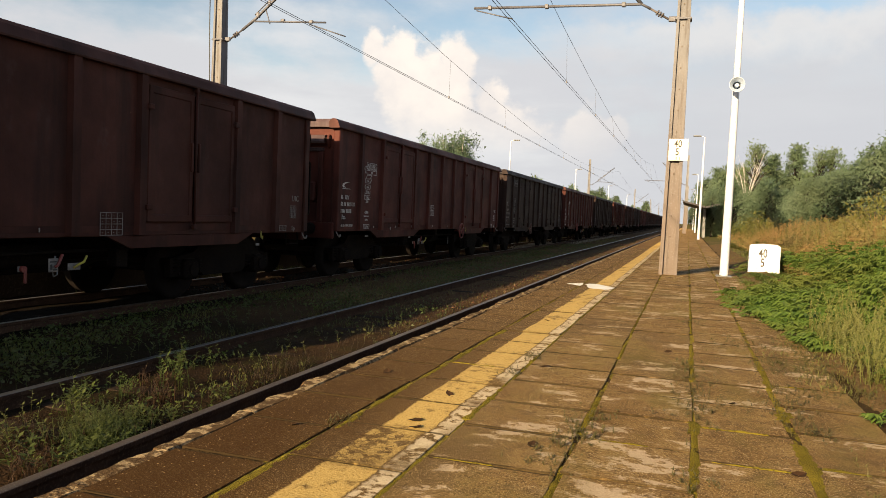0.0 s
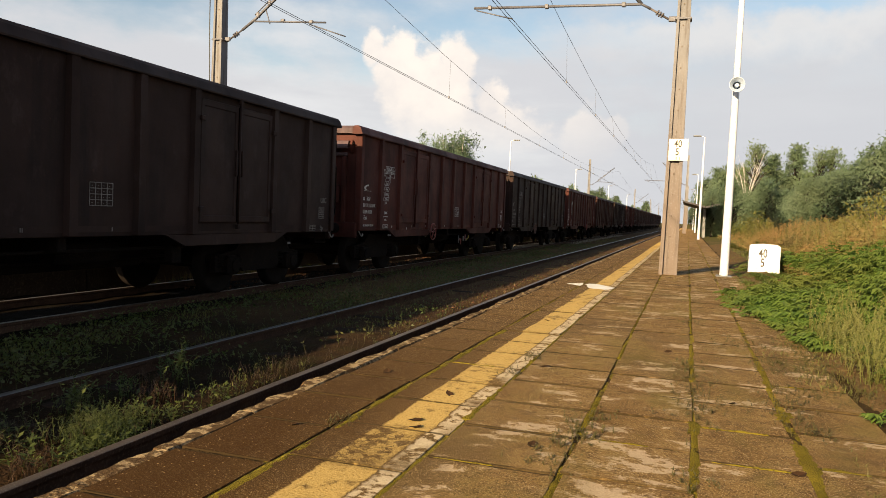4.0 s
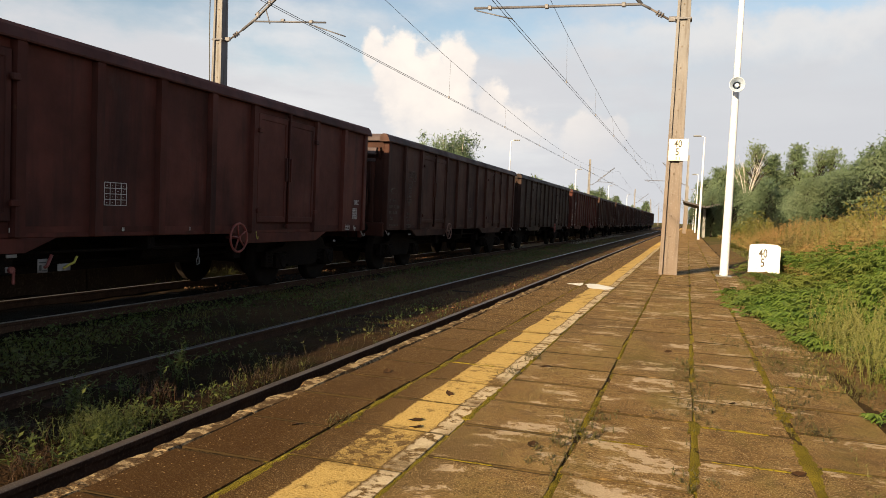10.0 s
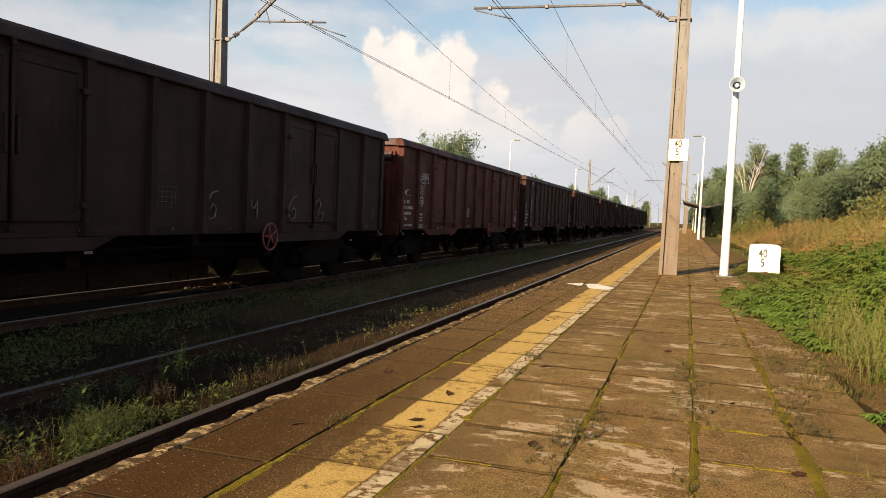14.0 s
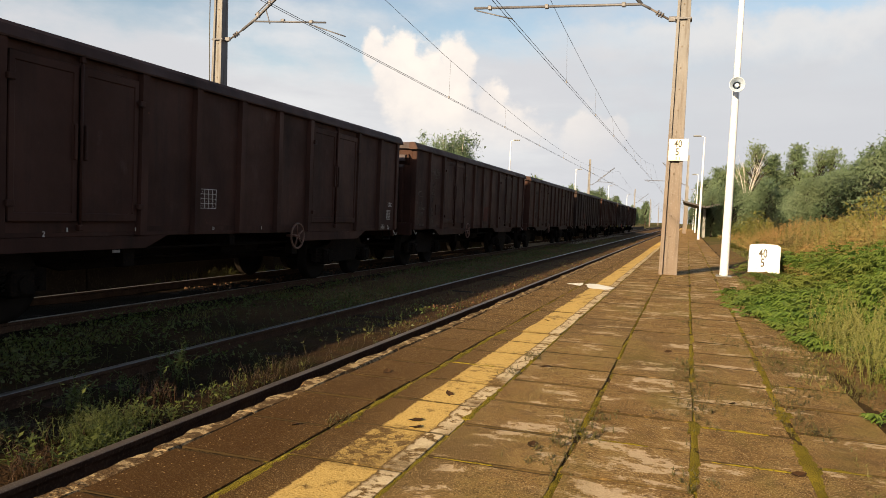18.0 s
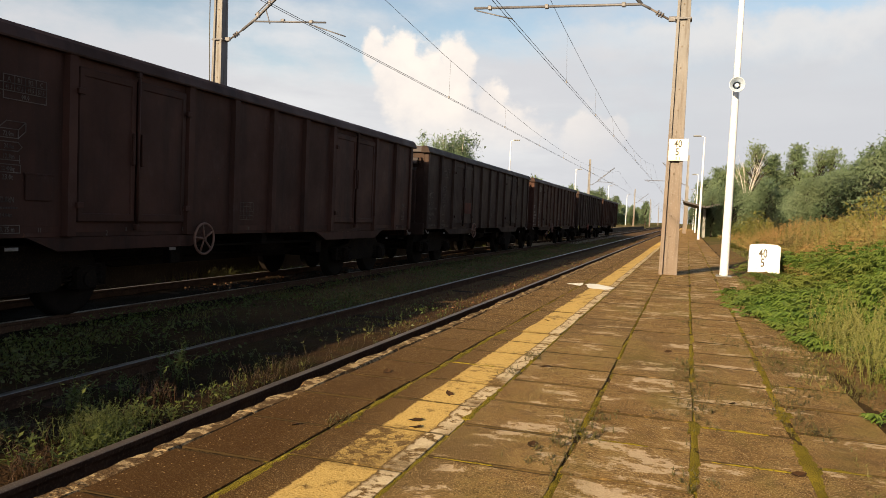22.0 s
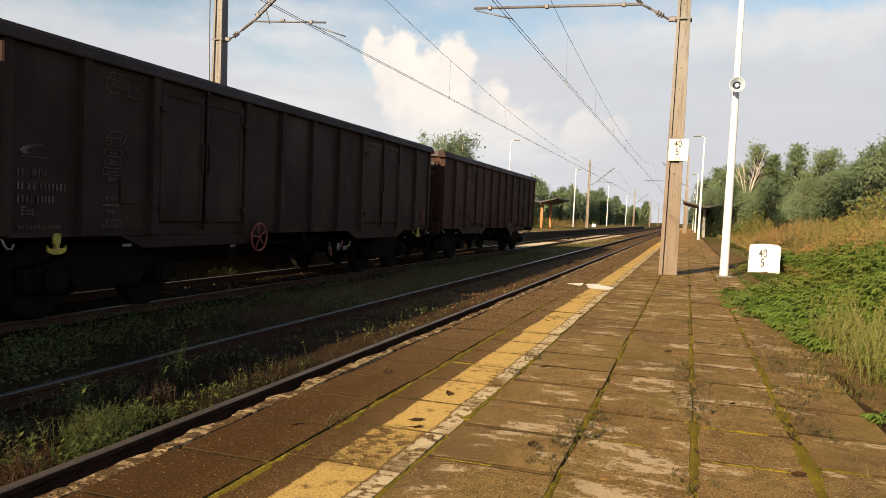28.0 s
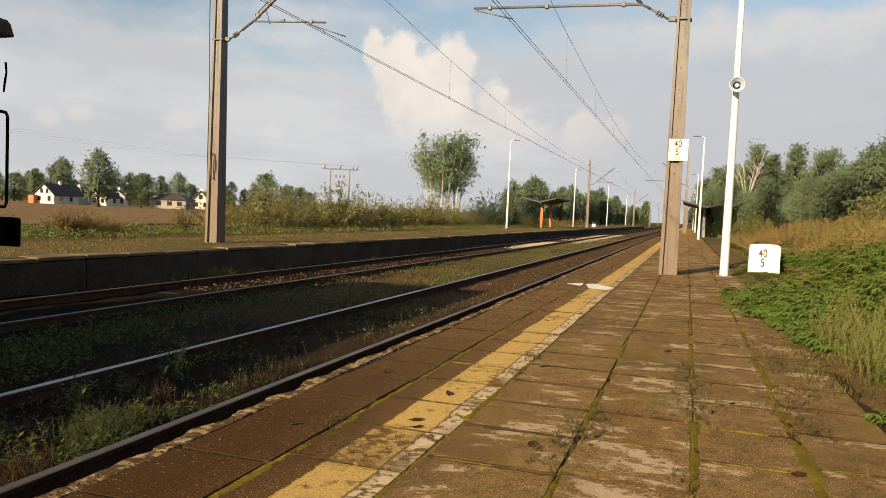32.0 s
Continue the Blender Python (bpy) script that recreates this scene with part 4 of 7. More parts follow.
def km_board():
    t = thing("kilometre_board", "cream painted board with black numbers on a concrete mast", "sign", pose(-0.255, 15.405, 2.88))
    part("plate", Geo().box(-0.185, 0.185, -0.012, 0.012, -0.215, 0.215, 0.004), M_SIGN, t)
    part("lettering", letters("40", 0.195, bold=0.002, narrow=0.74), M_INK, t, m=pose(-0.01, -0.0145, 0.055))
    part("lettering", letters("5", 0.195, bold=0.002, narrow=0.74), M_INK, t, m=pose(-0.02, -0.0145, -0.105))
    for x in (-0.045, 0.015):
        part("smudge", Geo().box(x, x + 0.022, -0.0145, -0.011, -0.195, -0.14), M_FAINT, t, "worn remains of a number")
    for z in (-0.135, 0.135):
        part("band", Geo().box(-0.2, 0.2, 0.012, 0.03, z - 0.015, z + 0.015), M_GREY, t)


def km_stone():
    t = thing("kilometre_stone", "whitewashed concrete marker stone with black numbers in the weeds", "marker stone", pose(1.62, 17.6, PLAT - 0.08))
    g = Geo()
    prof = [(-0.32, -0.2), (0.33, -0.2), (0.33, 0.69), (0.27, 0.74), (-0.02, 0.755), (-0.27, 0.73), (-0.30, 0.69)]
    g.prism(prof, "y", -0.09, 0.09)
    part("stone", g, M_WHITE, t)
    part("lettering", letters("40", 0.26, bold=0.004, narrow=0.66), M_INK, t, m=pose(-0.02, -0.0935, 0.46))
    part("lettering", letters("5", 0.26, bold=0.004, narrow=0.66), M_INK, t, m=pose(-0.02, -0.0935, 0.255))


def shelter(x, y, z, posts, half=4.0, wide=1.6):
    t = thing("platform_shelter", "small open shelter with a dark butterfly roof on " + ("orange" if posts else "grey") + " posts", "shelter", pose(x, y, z))
    for dy in (-2.4, 2.4):
        part("post", Geo().box(-0.12, 0.12, dy - 0.12, dy + 0.12, -0.1, 2.35, 0.02), M_ORANGE if posts else M_GREY, t)
    for s in (-1, 1):
        part("roof_half", Geo().prism([(s * 0.02, 2.33), (s * wide, 2.75), (s * wide, 2.87), (s * 0.02, 2.47)] if s > 0 else [(s * 0.02, 2.33), (s * 0.02, 2.47), (s * wide, 2.87), (s * wide, 2.75)], "y", -half, half), M_ROOF, t)


# ---- wagons ----
CACHE = {}
HALF = 6.42
POSTS = (-5.35, -4.2, -2.15, -1.08, 0.0, 1.08, 2.15, 4.2, 5.35)


def shape(key, make):
    if key not in CACHE:
        CACHE[key] = make().mesh(key)
    return CACHE[key]


def side_wall_geo():
    g = Geo().box(-0.03, 0.03, -HALF, HALF, 1.03, 3.04, 0.01)
    return g


BAYS = [(a, b) for a, b in zip((-6.42,) + POSTS, POSTS + (6.42,)) if b - a < 1.5]


def panel_geo():
    """A pressed panel with a shallow dished field."""
    return Geo().box(0.0, 0.004, -0.462, 0.462, 1.11, 3.0, 0.002)


def door_leaf_geo():
    g = Geo().box(-0.02, 0.025, -0.45, 0.45, 1.16, 2.90, 0.012)
    for z0, z1 in ((1.16, 1.26), (2.80, 2.90)):
        g.box(0.0, 0.038, -0.45, 0.45, z0, z1, 0.010)
    for y0, y1 in ((-0.45, -0.37), (0.37, 0.45)):
        g.box(0.0, 0.038, y0, y1, 1.16, 2.90, 0.010)
    return g


def wheel_geo():
    g = Geo()
    prof = [(-0.07, 0.15), (-0.07, 0.40), (-0.065, 0.46), (0.045, 0.46), (0.065, 0.485), (0.075, 0.485), (0.075, 0.40), (0.03, 0.36), (0.03, 0.16), (0.07, 0.13)]
    k = 24
    for sx in (-1, 1):
        vs = [(sx * (0.7525 - a), r * math.cos(2 * math.pi * j / k), r * math.sin(2 * math.pi * j / k)) for a, r in prof for j in range(k)]
        fs = [(i * k + j, i * k + (j + 1) % k, (i + 1) * k + (j + 1) % k, (i + 1) * k + j) for i in range(len(prof) - 1) for j in range(k)]
        g.add(vs, fs if sx < 0 else [f[::-1] for f in fs], True)
    g.tube((-1.0, 0, 0), (1.0, 0, 0), 0.075, n=12)
    return g


def bogie_geo():
    return Geo().box(-1.0, 1.0, -0.2, 0.2, 0.45, 0.82, 0.03)


def side_frame_geo():
    prof = [(-1.28, 0.36), (-1.28, 0.62), (-0.75, 0.70), (-0.55, 0.88), (0.55, 0.88), (0.75, 0.70), (1.28, 0.62), (1.28, 0.36), (1.05, 0.36), (1.05, 0.52), (0.72, 0.52), (0.5, 0.34), (-0.5, 0.34), (-0.72, 0.52), (-1.05, 0.52), (-1.05, 0.36)]
    return Geo().prism(prof, "x", -0.05, 0.05)


def spring_geo():
    g = Geo()
    pts = []
    for k in range(25):
        a = 2 * math.pi * k / 6
        pts.append((0.075 * math.cos(a), 0.075 * math.sin(a), 0.22 * k / 24))
    return g.path(pts, 0.015, n=4)


def handwheel_geo():
    g = Geo()
    g.path([(0, 0.215 * math.cos(2 * math.pi * k / 28), 0.215 * math.sin(2 * math.pi * k / 28)) for k in range(28)], 0.017, n=8, closed=True)
    for k in range(5):
        a = 2 * math.pi * k / 5 + 0.5
        g.tube((0, 0, 0), (0, 0.21 * math.cos(a), 0.21 * math.sin(a)), 0.013, n=6)
    g.tube((-0.22, 0, 0), (0.03, 0, 0), 0.022, n=8)
    return g


def buffer_geo():
    g = Geo()
    g.tube((0, 0, 0), (0, 0.36, 0), 0.115, 0.10, 16)
    g.tube((0, 0.34, 0), (0, 0.56, 0), 0.075, 0.075, 14)
    g.box(-0.22, 0.22, 0.555, 0.60, -0.16, 0.16, 0.02)
    return g


def end_wall_geo():
    g = Geo().box(-1.36, 1.36, -0.03, 0.03, 1.05, 3.04, 0.01)
    return g


def write(g, text, size, y, z, narrow=0.8):
    """Add a word that faces +x, centred at y on the line z."""
    me = letters(text, size, "word", 0.001, narrow, 1)
    g.add([(-v.co.y + 0.0015, y + v.co.x, z + v.co.z) for v in me.vertices], [tuple(p.vertices) for p in me.polygons])
    bpy.data.meshes.remove(me)


def rule(g, a, b, t=0.0045):
    """A painted stroke from a to b, both (y, z)."""
    d = Vector((b[0] - a[0], b[1] - a[1])).normalized() * t
    o = Vector((-d.y, d.x))
    q = [(a[0] - d.x + o.x, a[1] - d.y + o.y), (a[0] - d.x - o.x, a[1] - d.y - o.y), (b[0] + d.x - o.x, b[1] + d.y - o.y), (b[0] + d.x + o.x, b[1] + d.y + o.y)]
    g.prism(q, "x", 0, 0.003)


def frame_of(g, y0, y1, z0, z1):
    for a, b in (((y0, z0), (y1, z0)), ((y1, z0), (y1, z1)), ((y1, z1), (y0, z1)), ((y0, z1), (y0, z0))):
        rule(g, a, b)


def data_grid(cols, rows, w, h):
    """A painted table: its frame, rules and unreadable entries."""
    g = Geo()
    t = 0.008
    for k in range(rows + 1):
        g.box(0, 0.003, 0, w, h * k / rows - t / 2, h * k / rows + t / 2)
    for k in range(cols + 1):
        g.box(0, 0.003, w * k / cols - t / 2, w * k / cols + t / 2, 0, h)
    for r in range(rows):
        for c in range(cols):
            y0, z0 = w * c / cols + 0.03, h * r / rows + 0.028
            g.box(0, 0.003, y0, y0 + (w / cols - 0.06) * rnd(0.2, 0.8), z0, z0 + max(0.006, (h / rows - 0.058) * 0.4))
    return g


def load_grid():
    """The load limits: a head row with the line classes over the loads."""
    g = Geo()
    for z, y0 in ((0.0, 0.11), (0.08, 0.0), (0.16, 0.0), (0.24, 0.11)):
        rule(g, (y0, z), (0.63, z))
    rule(g, (0.0, 0.08), (0.0, 0.16))
    for y in (0.11, 0.63):
        rule(g, (y, 0.0), (y, 0.24))
    for y in (0.24, 0.37, 0.50):
        rule(g, (y, 0.08), (y, 0.24))
    for k, (head, load) in enumerate((("A", "41.5"), ("B1", "47.5"), ("B2", "49.5"), ("C", "57.5"))):
        write(g, head, 0.075, 0.175 + 0.13 * k, 0.172)
        write(g, load, 0.066, 0.175 + 0.13 * k, 0.096, 0.72)
    write(g, "S", 0.075, 0.055, 0.094)
    write(g, "20", 0.07, 0.05, 0.014)
    write(g, "00.0", 0.07, 0.37, 0.014)
    return g


def bars(widths, h, gap):
    """Lines of writing that cannot be read, from the top down."""
    g = Geo()
    z = 0.0
    for line in widths:
        y = 0.0
        for w in line:
            if w > 0:
                k = max(1, round(w / (h * 0.55)))
                for i in range(k):
                    g.box(0, 0.003, y + w * i / k, y + w * (i + 0.42) / k, z - h * 0.9, z - h * 0.1)
            y += abs(w) + h * 0.3
        z -= h + gap
    return g


def crescent():
    g = Geo()
    up = [(0.0, 0.0), (0.05, 0.045), (0.16, 0.075), (0.33, 0.08), (0.16, 0.045), (0.075, 0.0), (0.16, -0.035), (0.05, -0.035)]
    return g.prism(up, "x", 0, 0.003).box(0, 0.003, 0.02, 0.38, -0.062, -0.054)


def icon_column():
    """Volume, floor area, loading length, tare, brake force, length over buffers and least curve, from the top down."""
    g = Geo()
    frame_of(g, 0.03, 0.26, 0.97, 1.06)
    for a, b in (((0.03, 1.06), (0.12, 1.14)), ((0.12, 1.14), (0.35, 1.14)), ((0.26, 1.06), (0.35, 1.14)), ((0.35, 1.14), (0.35, 1.05)), ((0.35, 1.05), (0.26, 0.97))):
        rule(g, a, b)
    write(g, "72.0m", 0.07, 0.145, 0.988, 0.72)
    ring = [(0.0, 0.885), (0.05, 0.93), (0.26, 0.93), (0.31, 0.885), (0.26, 0.84), (0.05, 0.84)]
    for a, b in zip(ring, ring[1:] + ring[:1]):
        rule(g, a, b)
    write(g, "36.0m", 0.065, 0.155, 0.862, 0.72)
    for a, b in (((0.02, 0.72), (0.02, 0.80)), ((0.28, 0.72), (0.28, 0.80)), ((0.02, 0.745), (0.28, 0.745))):
        rule(g, a, b)
    write(g, "12.8m", 0.075, 0.15, 0.757, 0.75)
    frame_of(g, 0.0, 0.29, 0.62, 0.70)
    write(g, "22 400kg", 0.062, 0.145, 0.638, 0.66)
    write(g, "23.0t", 0.078, 0.14, 0.545)
    write(g, "42.8kN", 0.085, 0.13, 0.315, 0.72)
    for k in range(9):
        g.box(0, 0.003, 0.03 * k, 0.03 * k + 0.022, 0.25, 0.27)
    write(g, "14.04m", 0.06, 0.13, 0.165, 0.8)
    frame_of(g, 0.0, 0.29, 0.0, 0.08)
    write(g, "R 75 m", 0.078, 0.145, 0.012, 0.74)
    return g


TABLE_AT = {2: (-5.12, 2.63), 9: (-5.22, 2.80), 10: (-5.18, 2.37), 11: (-5.15, 2.40), 12: (-5.15, 2.45), 13: (-5.2, 2.62), 14: (-5.07, 2.69)}
ICONS_AT = {2: (-5.0, 1.0), 9: (-5.14, 1.10), 10: (-5.18, 1.18), 14: (-5.05, 1.10)}
HATCHED = (2, 5, 10, 11, 14, 15)      # wagons with a small riveted plate under the writing
LEVERS = {0: -0.7, 1: -3.14, 3: -0.17, 5: -3.35, 13: -4.1, 14: -0.3}     # where the brake levers hang along the wagon


def anchor_hook():
    """A broad plate that ends in two upturned prongs."""
    g = Geo().prism([(-0.045, 0.02), (0.045, 0.02), (0.05, 0.10), (0.035, 0.13), (-0.035, 0.13), (-0.05, 0.10)], "x", 0, 0.03)
    g.prism([(-0.025, 0.02), (-0.03, -0.04), (-0.11, -0.03), (-0.13, 0.0), (-0.12, -0.07), (-0.05, -0.10), (0.05, -0.10), (0.12, -0.07), (0.13, 0.0), (0.11, -0.03), (0.03, -0.04), (0.025, 0.02)], "x", 0, 0.03)
    return g


def wagon(k, colour, marks=1.0, wheel_y=1.72, wheel_mat=None, patch=None, scribble=False, label=""):
    t = thing("freight_wagon", label, "freight wagon", group="wagons of the goods train")
    M_TEXT = MARKS[marks]
    # the end beams take a paler, greyer version of the wagon colour
    beam_grey = tuple(0.5 * c + d for c, d in zip(colour, (0.058, 0.058, 0.066)))

    def painted(name, mesh, parent, m=None, label="", col=None, mat=None):
        o = part(name, mesh, mat or M_PAINT, parent, label, m)
        c = col or colour
        j = rnd(0.95, 1.05)
        o.color = (c[0] * j, c[1] * j, c[2] * j, 1)
        return o

    for s in (-1, 1):
        turn = 0 if s > 0 else 180
        painted("side_wall", shape("side_wall", side_wall_geo), t, pose(s * 1.36, 0, 0))
        for a, b in BAYS:
            painted("pressed_panel", shape("pressed_panel", panel_geo), t, pose(s * 1.389, (a + b) / 2, 0, 0, 0, turn))
        for y in POSTS:
            painted("side_post", shape("side_post", lambda: Geo().prism([(0, -0.085), (0.075, -0.06), (0.075, 0.06), (0, 0.085)], "z", 1.0, 3.06)), t, pose(s * 1.385, y, 0, 0, 0, turn))
        for y in (-HALF + 0.06, HALF - 0.06):
            painted("corner_post", shape("corner_post", lambda: Geo().box(-0.06, 0.075, -0.07, 0.07, 1.0, 3.06, 0.015)), t, pose(s * 1.36, y, 0, 0, 0, turn))
        # sky sheen on the sloping top rail, added as grey to its colour
        painted("top_rail", shape("top_rail", lambda: Geo().prism([(-0.11, 3.00), (0.115, 3.00), (0.12, 3.02), (0.075, 3.13), (0.03, 3.175), (-0.03, 3.18), (-0.08, 3.17), (-0.11, 3.12)], "y", -6.545, 6.545)), t, pose(s * 1.36, 0, 0, 0, 0, turn), "", tuple(0.95 * c + 0.012 for c in colour))
        painted("bottom_sill", shape("bottom_sill", lambda: Geo().box(-0.07, 0.028, -HALF, HALF, 0.985, 1.10, 0.008)), t, pose(s * 1.36, 0, 0, 0, 0, turn))
        for c in (-3.175, 3.175):
            painted("door_sill", shape("door_sill", lambda: Geo().prism([(-1.55, 0.985), (-1.15, 0.83), (1.15, 0.83), (1.55, 0.985)], "x", -0.02, 0.034)), t, pose(s * 1.36, c, 0, 0, 0, turn))
            for d in (-0.475, 0.475):
                leaf = painted("door_leaf", shape("door_leaf", door_leaf_geo), t, pose(s * 1.40, c + d, 0, 0, 0, turn))
                for z in (1.35, 2.62):
                    painted("hinge", shape("hinge", lambda: Geo().box(0.03, 0.075, -0.05, 0.05, -0.035, 0.035, 0.008)), leaf, pose(0.02, (0.46 if d * (1 if s > 0 else -1) > 0 else -0.46), z))
            rod = painted("locking_rod", shape("locking_rod", lambda: Geo().tube((0.085, 0, 1.10), (0.085, 0, 2.98), 0.018, n=8).box(0.05, 0.11, -0.03, 0.03, 2.93, 3.0, 0.008).box(0.05, 0.11, -0.035, 0.035, 1.06, 1.13, 0.008)), t, pose(s * 1.37, c, 0, 0, 0, turn))
            for d in (-0.075, 0.075):
                painted("lever", shape("lever", lambda: Geo().box(0.06, 0.10, -0.022, 0.022, 1.85, 2.25, 0.01)), rod, pose(0, d, 0))
    painted("floor", shape("wagon_floor", lambda: Geo().box(-1.33, 1.33, -HALF + 0.03, HALF - 0.03, 1.04, 1.16)), t)
    for s in (-1, 1):
        turn = 0 if s > 0 else 180
        e = painted("end_wall", shape("end_wall", end_wall_geo), t, pose(0, s * (HALF - 0.04), 0, 0, 0, turn))
        painted("end_top_rail", shape("end_top_rail", lambda: Geo().prism([(-0.10, 3.02), (0.125, 3.02), (0.125, 3.12), (0.08, 3.18), (-0.06, 3.18), (-0.10, 3.14)], "x", -1.36, 1.36)), e, None, "", beam_grey)
        painted("end_beam", shape("end_beam", lambda: Geo().prism([(0.0, 2.74), (0.15, 2.70), (0.16, 2.74), (0.10, 2.86), (0.0, 2.88)], "x", -1.14, 1.14).box(-1.1, 1.1, 0.0, 0.09, 2.55, 2.62, 0.01)), e, None, "", beam_grey)
        for x in (-1.05, -0.35, 0.35, 1.05):
            painted("end_stiffener", shape("end_stiffener", lambda: Geo().box(-0.05, 0.05, 0.02, 0.10, 1.17, 2.54, 0.015)), e, pose(x, 0, 0))
        painted("end_flap", shape("end_flap", lambda: Geo().box(-0.95, 0.95, 0.03, 0.13, 1.55, 1.95, 0.03)), e)
        for x in (-1.21, 1.21):
            painted("end_hinge", shape("end_hinge", lambda: Geo().prism([(0.03, 2.60), (0.09, 2.64), (0.12, 2.72), (0.125, 2.80), (0.10, 2.86), (0.03, 2.88)], "x", -0.022, 0.022)), e, pose(x, 0, 0))
            part("hinge_pin", shape("hinge_pin", lambda: Geo().tube((-0.06, 0.10, 2.80), (0.06, 0.10, 2.80), 0.022, n=8)), M_STEEL, e, m=pose(x, 0, 0))
        part("hanging_chain", shape("hanging_chain", lambda: Geo().path([(0, 0, 0), (0.004, 0.006, -0.10), (-0.004, -0.004, -0.2), (0, -0.02, -0.30)], [0.012, 0.009, 0.012, 0.008], n=6)), M_STEEL, e, m=pose(1.36, 0.18, 2.76))
        part("handrail", shape("handrail", lambda: Geo().path([(1.36, 0.03, 1.30), (1.36, 0.19, 1.31), (1.36, 0.21, 1.35), (1.36, 0.21, 2.22), (1.36, 0.19, 2.26), (1.36, 0.03, 2.27)], 0.016, n=8)), M_STEEL, e)
        painted("buffer_beam", shape("buffer_beam", lambda: Geo().box(-1.36, 1.36, 0.0, 0.09, 0.84, 1.16, 0.02)), e)
        for x in (-0.875, 0.875):
            part("buffer", shape("buffer", buffer_geo), M_STEEL, e, m=pose(x, 0.04, 1.03))
        part("coupling", shape("coupling", lambda: Geo().path([(0, 0.05, 1.02), (0, 0.38, 1.02), (0, 0.46, 0.94), (0, 0.44, 0.78), (0, 0.40, 0.60)], 0.03, n=8)), M_STEEL, e, "hook and hanging screw coupling")
        part("step", shape("end_step", lambda: Geo().path([(1.28, -0.45, 0.98), (1.30, -0.45, 0.78), (1.30, -0.05, 0.78), (1.28, -0.05, 0.98)], 0.016, n=6)), M_STEEL, e)
    for x in (-0.26, 0.26):
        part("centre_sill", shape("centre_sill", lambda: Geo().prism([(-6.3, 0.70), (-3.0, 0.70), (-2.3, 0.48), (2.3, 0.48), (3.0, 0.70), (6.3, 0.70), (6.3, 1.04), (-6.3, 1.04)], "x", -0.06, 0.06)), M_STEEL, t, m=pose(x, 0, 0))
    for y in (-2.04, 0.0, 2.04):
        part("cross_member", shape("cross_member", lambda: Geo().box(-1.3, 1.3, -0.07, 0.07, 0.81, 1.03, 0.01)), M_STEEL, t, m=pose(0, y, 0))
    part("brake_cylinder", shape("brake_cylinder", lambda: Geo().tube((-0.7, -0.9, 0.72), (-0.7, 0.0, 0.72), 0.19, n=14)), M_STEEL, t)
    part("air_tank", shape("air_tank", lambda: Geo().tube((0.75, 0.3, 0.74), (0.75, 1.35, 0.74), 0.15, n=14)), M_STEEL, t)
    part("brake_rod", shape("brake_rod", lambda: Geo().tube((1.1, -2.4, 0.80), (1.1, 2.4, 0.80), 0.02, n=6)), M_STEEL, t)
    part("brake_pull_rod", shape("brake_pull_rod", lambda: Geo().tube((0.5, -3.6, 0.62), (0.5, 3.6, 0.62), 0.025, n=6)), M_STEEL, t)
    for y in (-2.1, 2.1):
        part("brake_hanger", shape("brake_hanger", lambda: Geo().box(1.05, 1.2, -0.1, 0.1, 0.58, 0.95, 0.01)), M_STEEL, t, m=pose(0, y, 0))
    wheels = []
    for yb in (-4.5, 4.5):
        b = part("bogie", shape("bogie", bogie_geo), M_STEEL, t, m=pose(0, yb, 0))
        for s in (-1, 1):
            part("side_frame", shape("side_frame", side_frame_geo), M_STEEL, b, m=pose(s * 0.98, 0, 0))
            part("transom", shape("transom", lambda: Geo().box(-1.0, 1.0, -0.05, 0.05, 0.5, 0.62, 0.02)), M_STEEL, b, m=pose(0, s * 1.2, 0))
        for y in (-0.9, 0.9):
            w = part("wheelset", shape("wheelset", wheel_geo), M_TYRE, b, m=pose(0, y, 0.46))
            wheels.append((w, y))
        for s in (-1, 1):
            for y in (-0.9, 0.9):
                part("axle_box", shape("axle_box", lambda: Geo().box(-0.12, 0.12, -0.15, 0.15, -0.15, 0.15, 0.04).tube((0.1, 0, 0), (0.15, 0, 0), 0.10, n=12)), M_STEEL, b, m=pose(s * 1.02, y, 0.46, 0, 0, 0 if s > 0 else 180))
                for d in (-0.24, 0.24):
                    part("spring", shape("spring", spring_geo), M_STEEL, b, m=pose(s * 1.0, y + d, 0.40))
    for y, z, ln in ((-4.72, 0.87, 0.16), (-2.2, 0.80, 0.13), (4.95, 0.80, 0.10)):
        part("sill_plate", shape("sill_plate_%d" % round(ln * 100), lambda ln=ln: Geo().box(0, 0.01, -ln / 2, ln / 2, -0.018, 0.018, 0.003)), MARKS[0.6], t, "small pale plate", pose(1.36, y + 0.5 * noise.noise((k * 3.3, y, 0)), z))
    for y in (-6.34, 6.34):
        part("rope_hook", shape("rope_hook", lambda: Geo().path([(0, -0.05, 0.05), (0.03, -0.05, 0.0), (0.045, -0.02, -0.05), (0.045, 0.03, -0.05), (0.045, 0.05, 0.0)], 0.012, n=6)), MARKS[0.6], t, "pale painted rope hook", pose(1.40, y, 0.93))
    if k in HATCHED:
        painted("label_plate", shape("label_plate", lambda: Geo().box(0, 0.022, -0.17, 0.17, -0.14, 0.14, 0.006).box(0.02, 0.03, -0.19, 0.19, 0.13, 0.15, 0.003)), t, pose(1.392, -4.60, 1.52))
    if k == 14:
        for y in (-5.7, 5.72):
            part("lashing_hook", shape("lashing_hook", anchor_hook), M_HOOK, t, "yellow painted double hook", pose(1.38, y, 0.90))
    hw = part("brake_handwheel", shape("handwheel", handwheel_geo), wheel_mat or M_TYRE_W, t, m=pose(1.50, wheel_y, 0.93))
    if wheel_mat:
        hw.material_slots[0].link = "OBJECT"
        hw.material_slots[0].material = wheel_mat
        hw["label"] = "red painted handwheel"
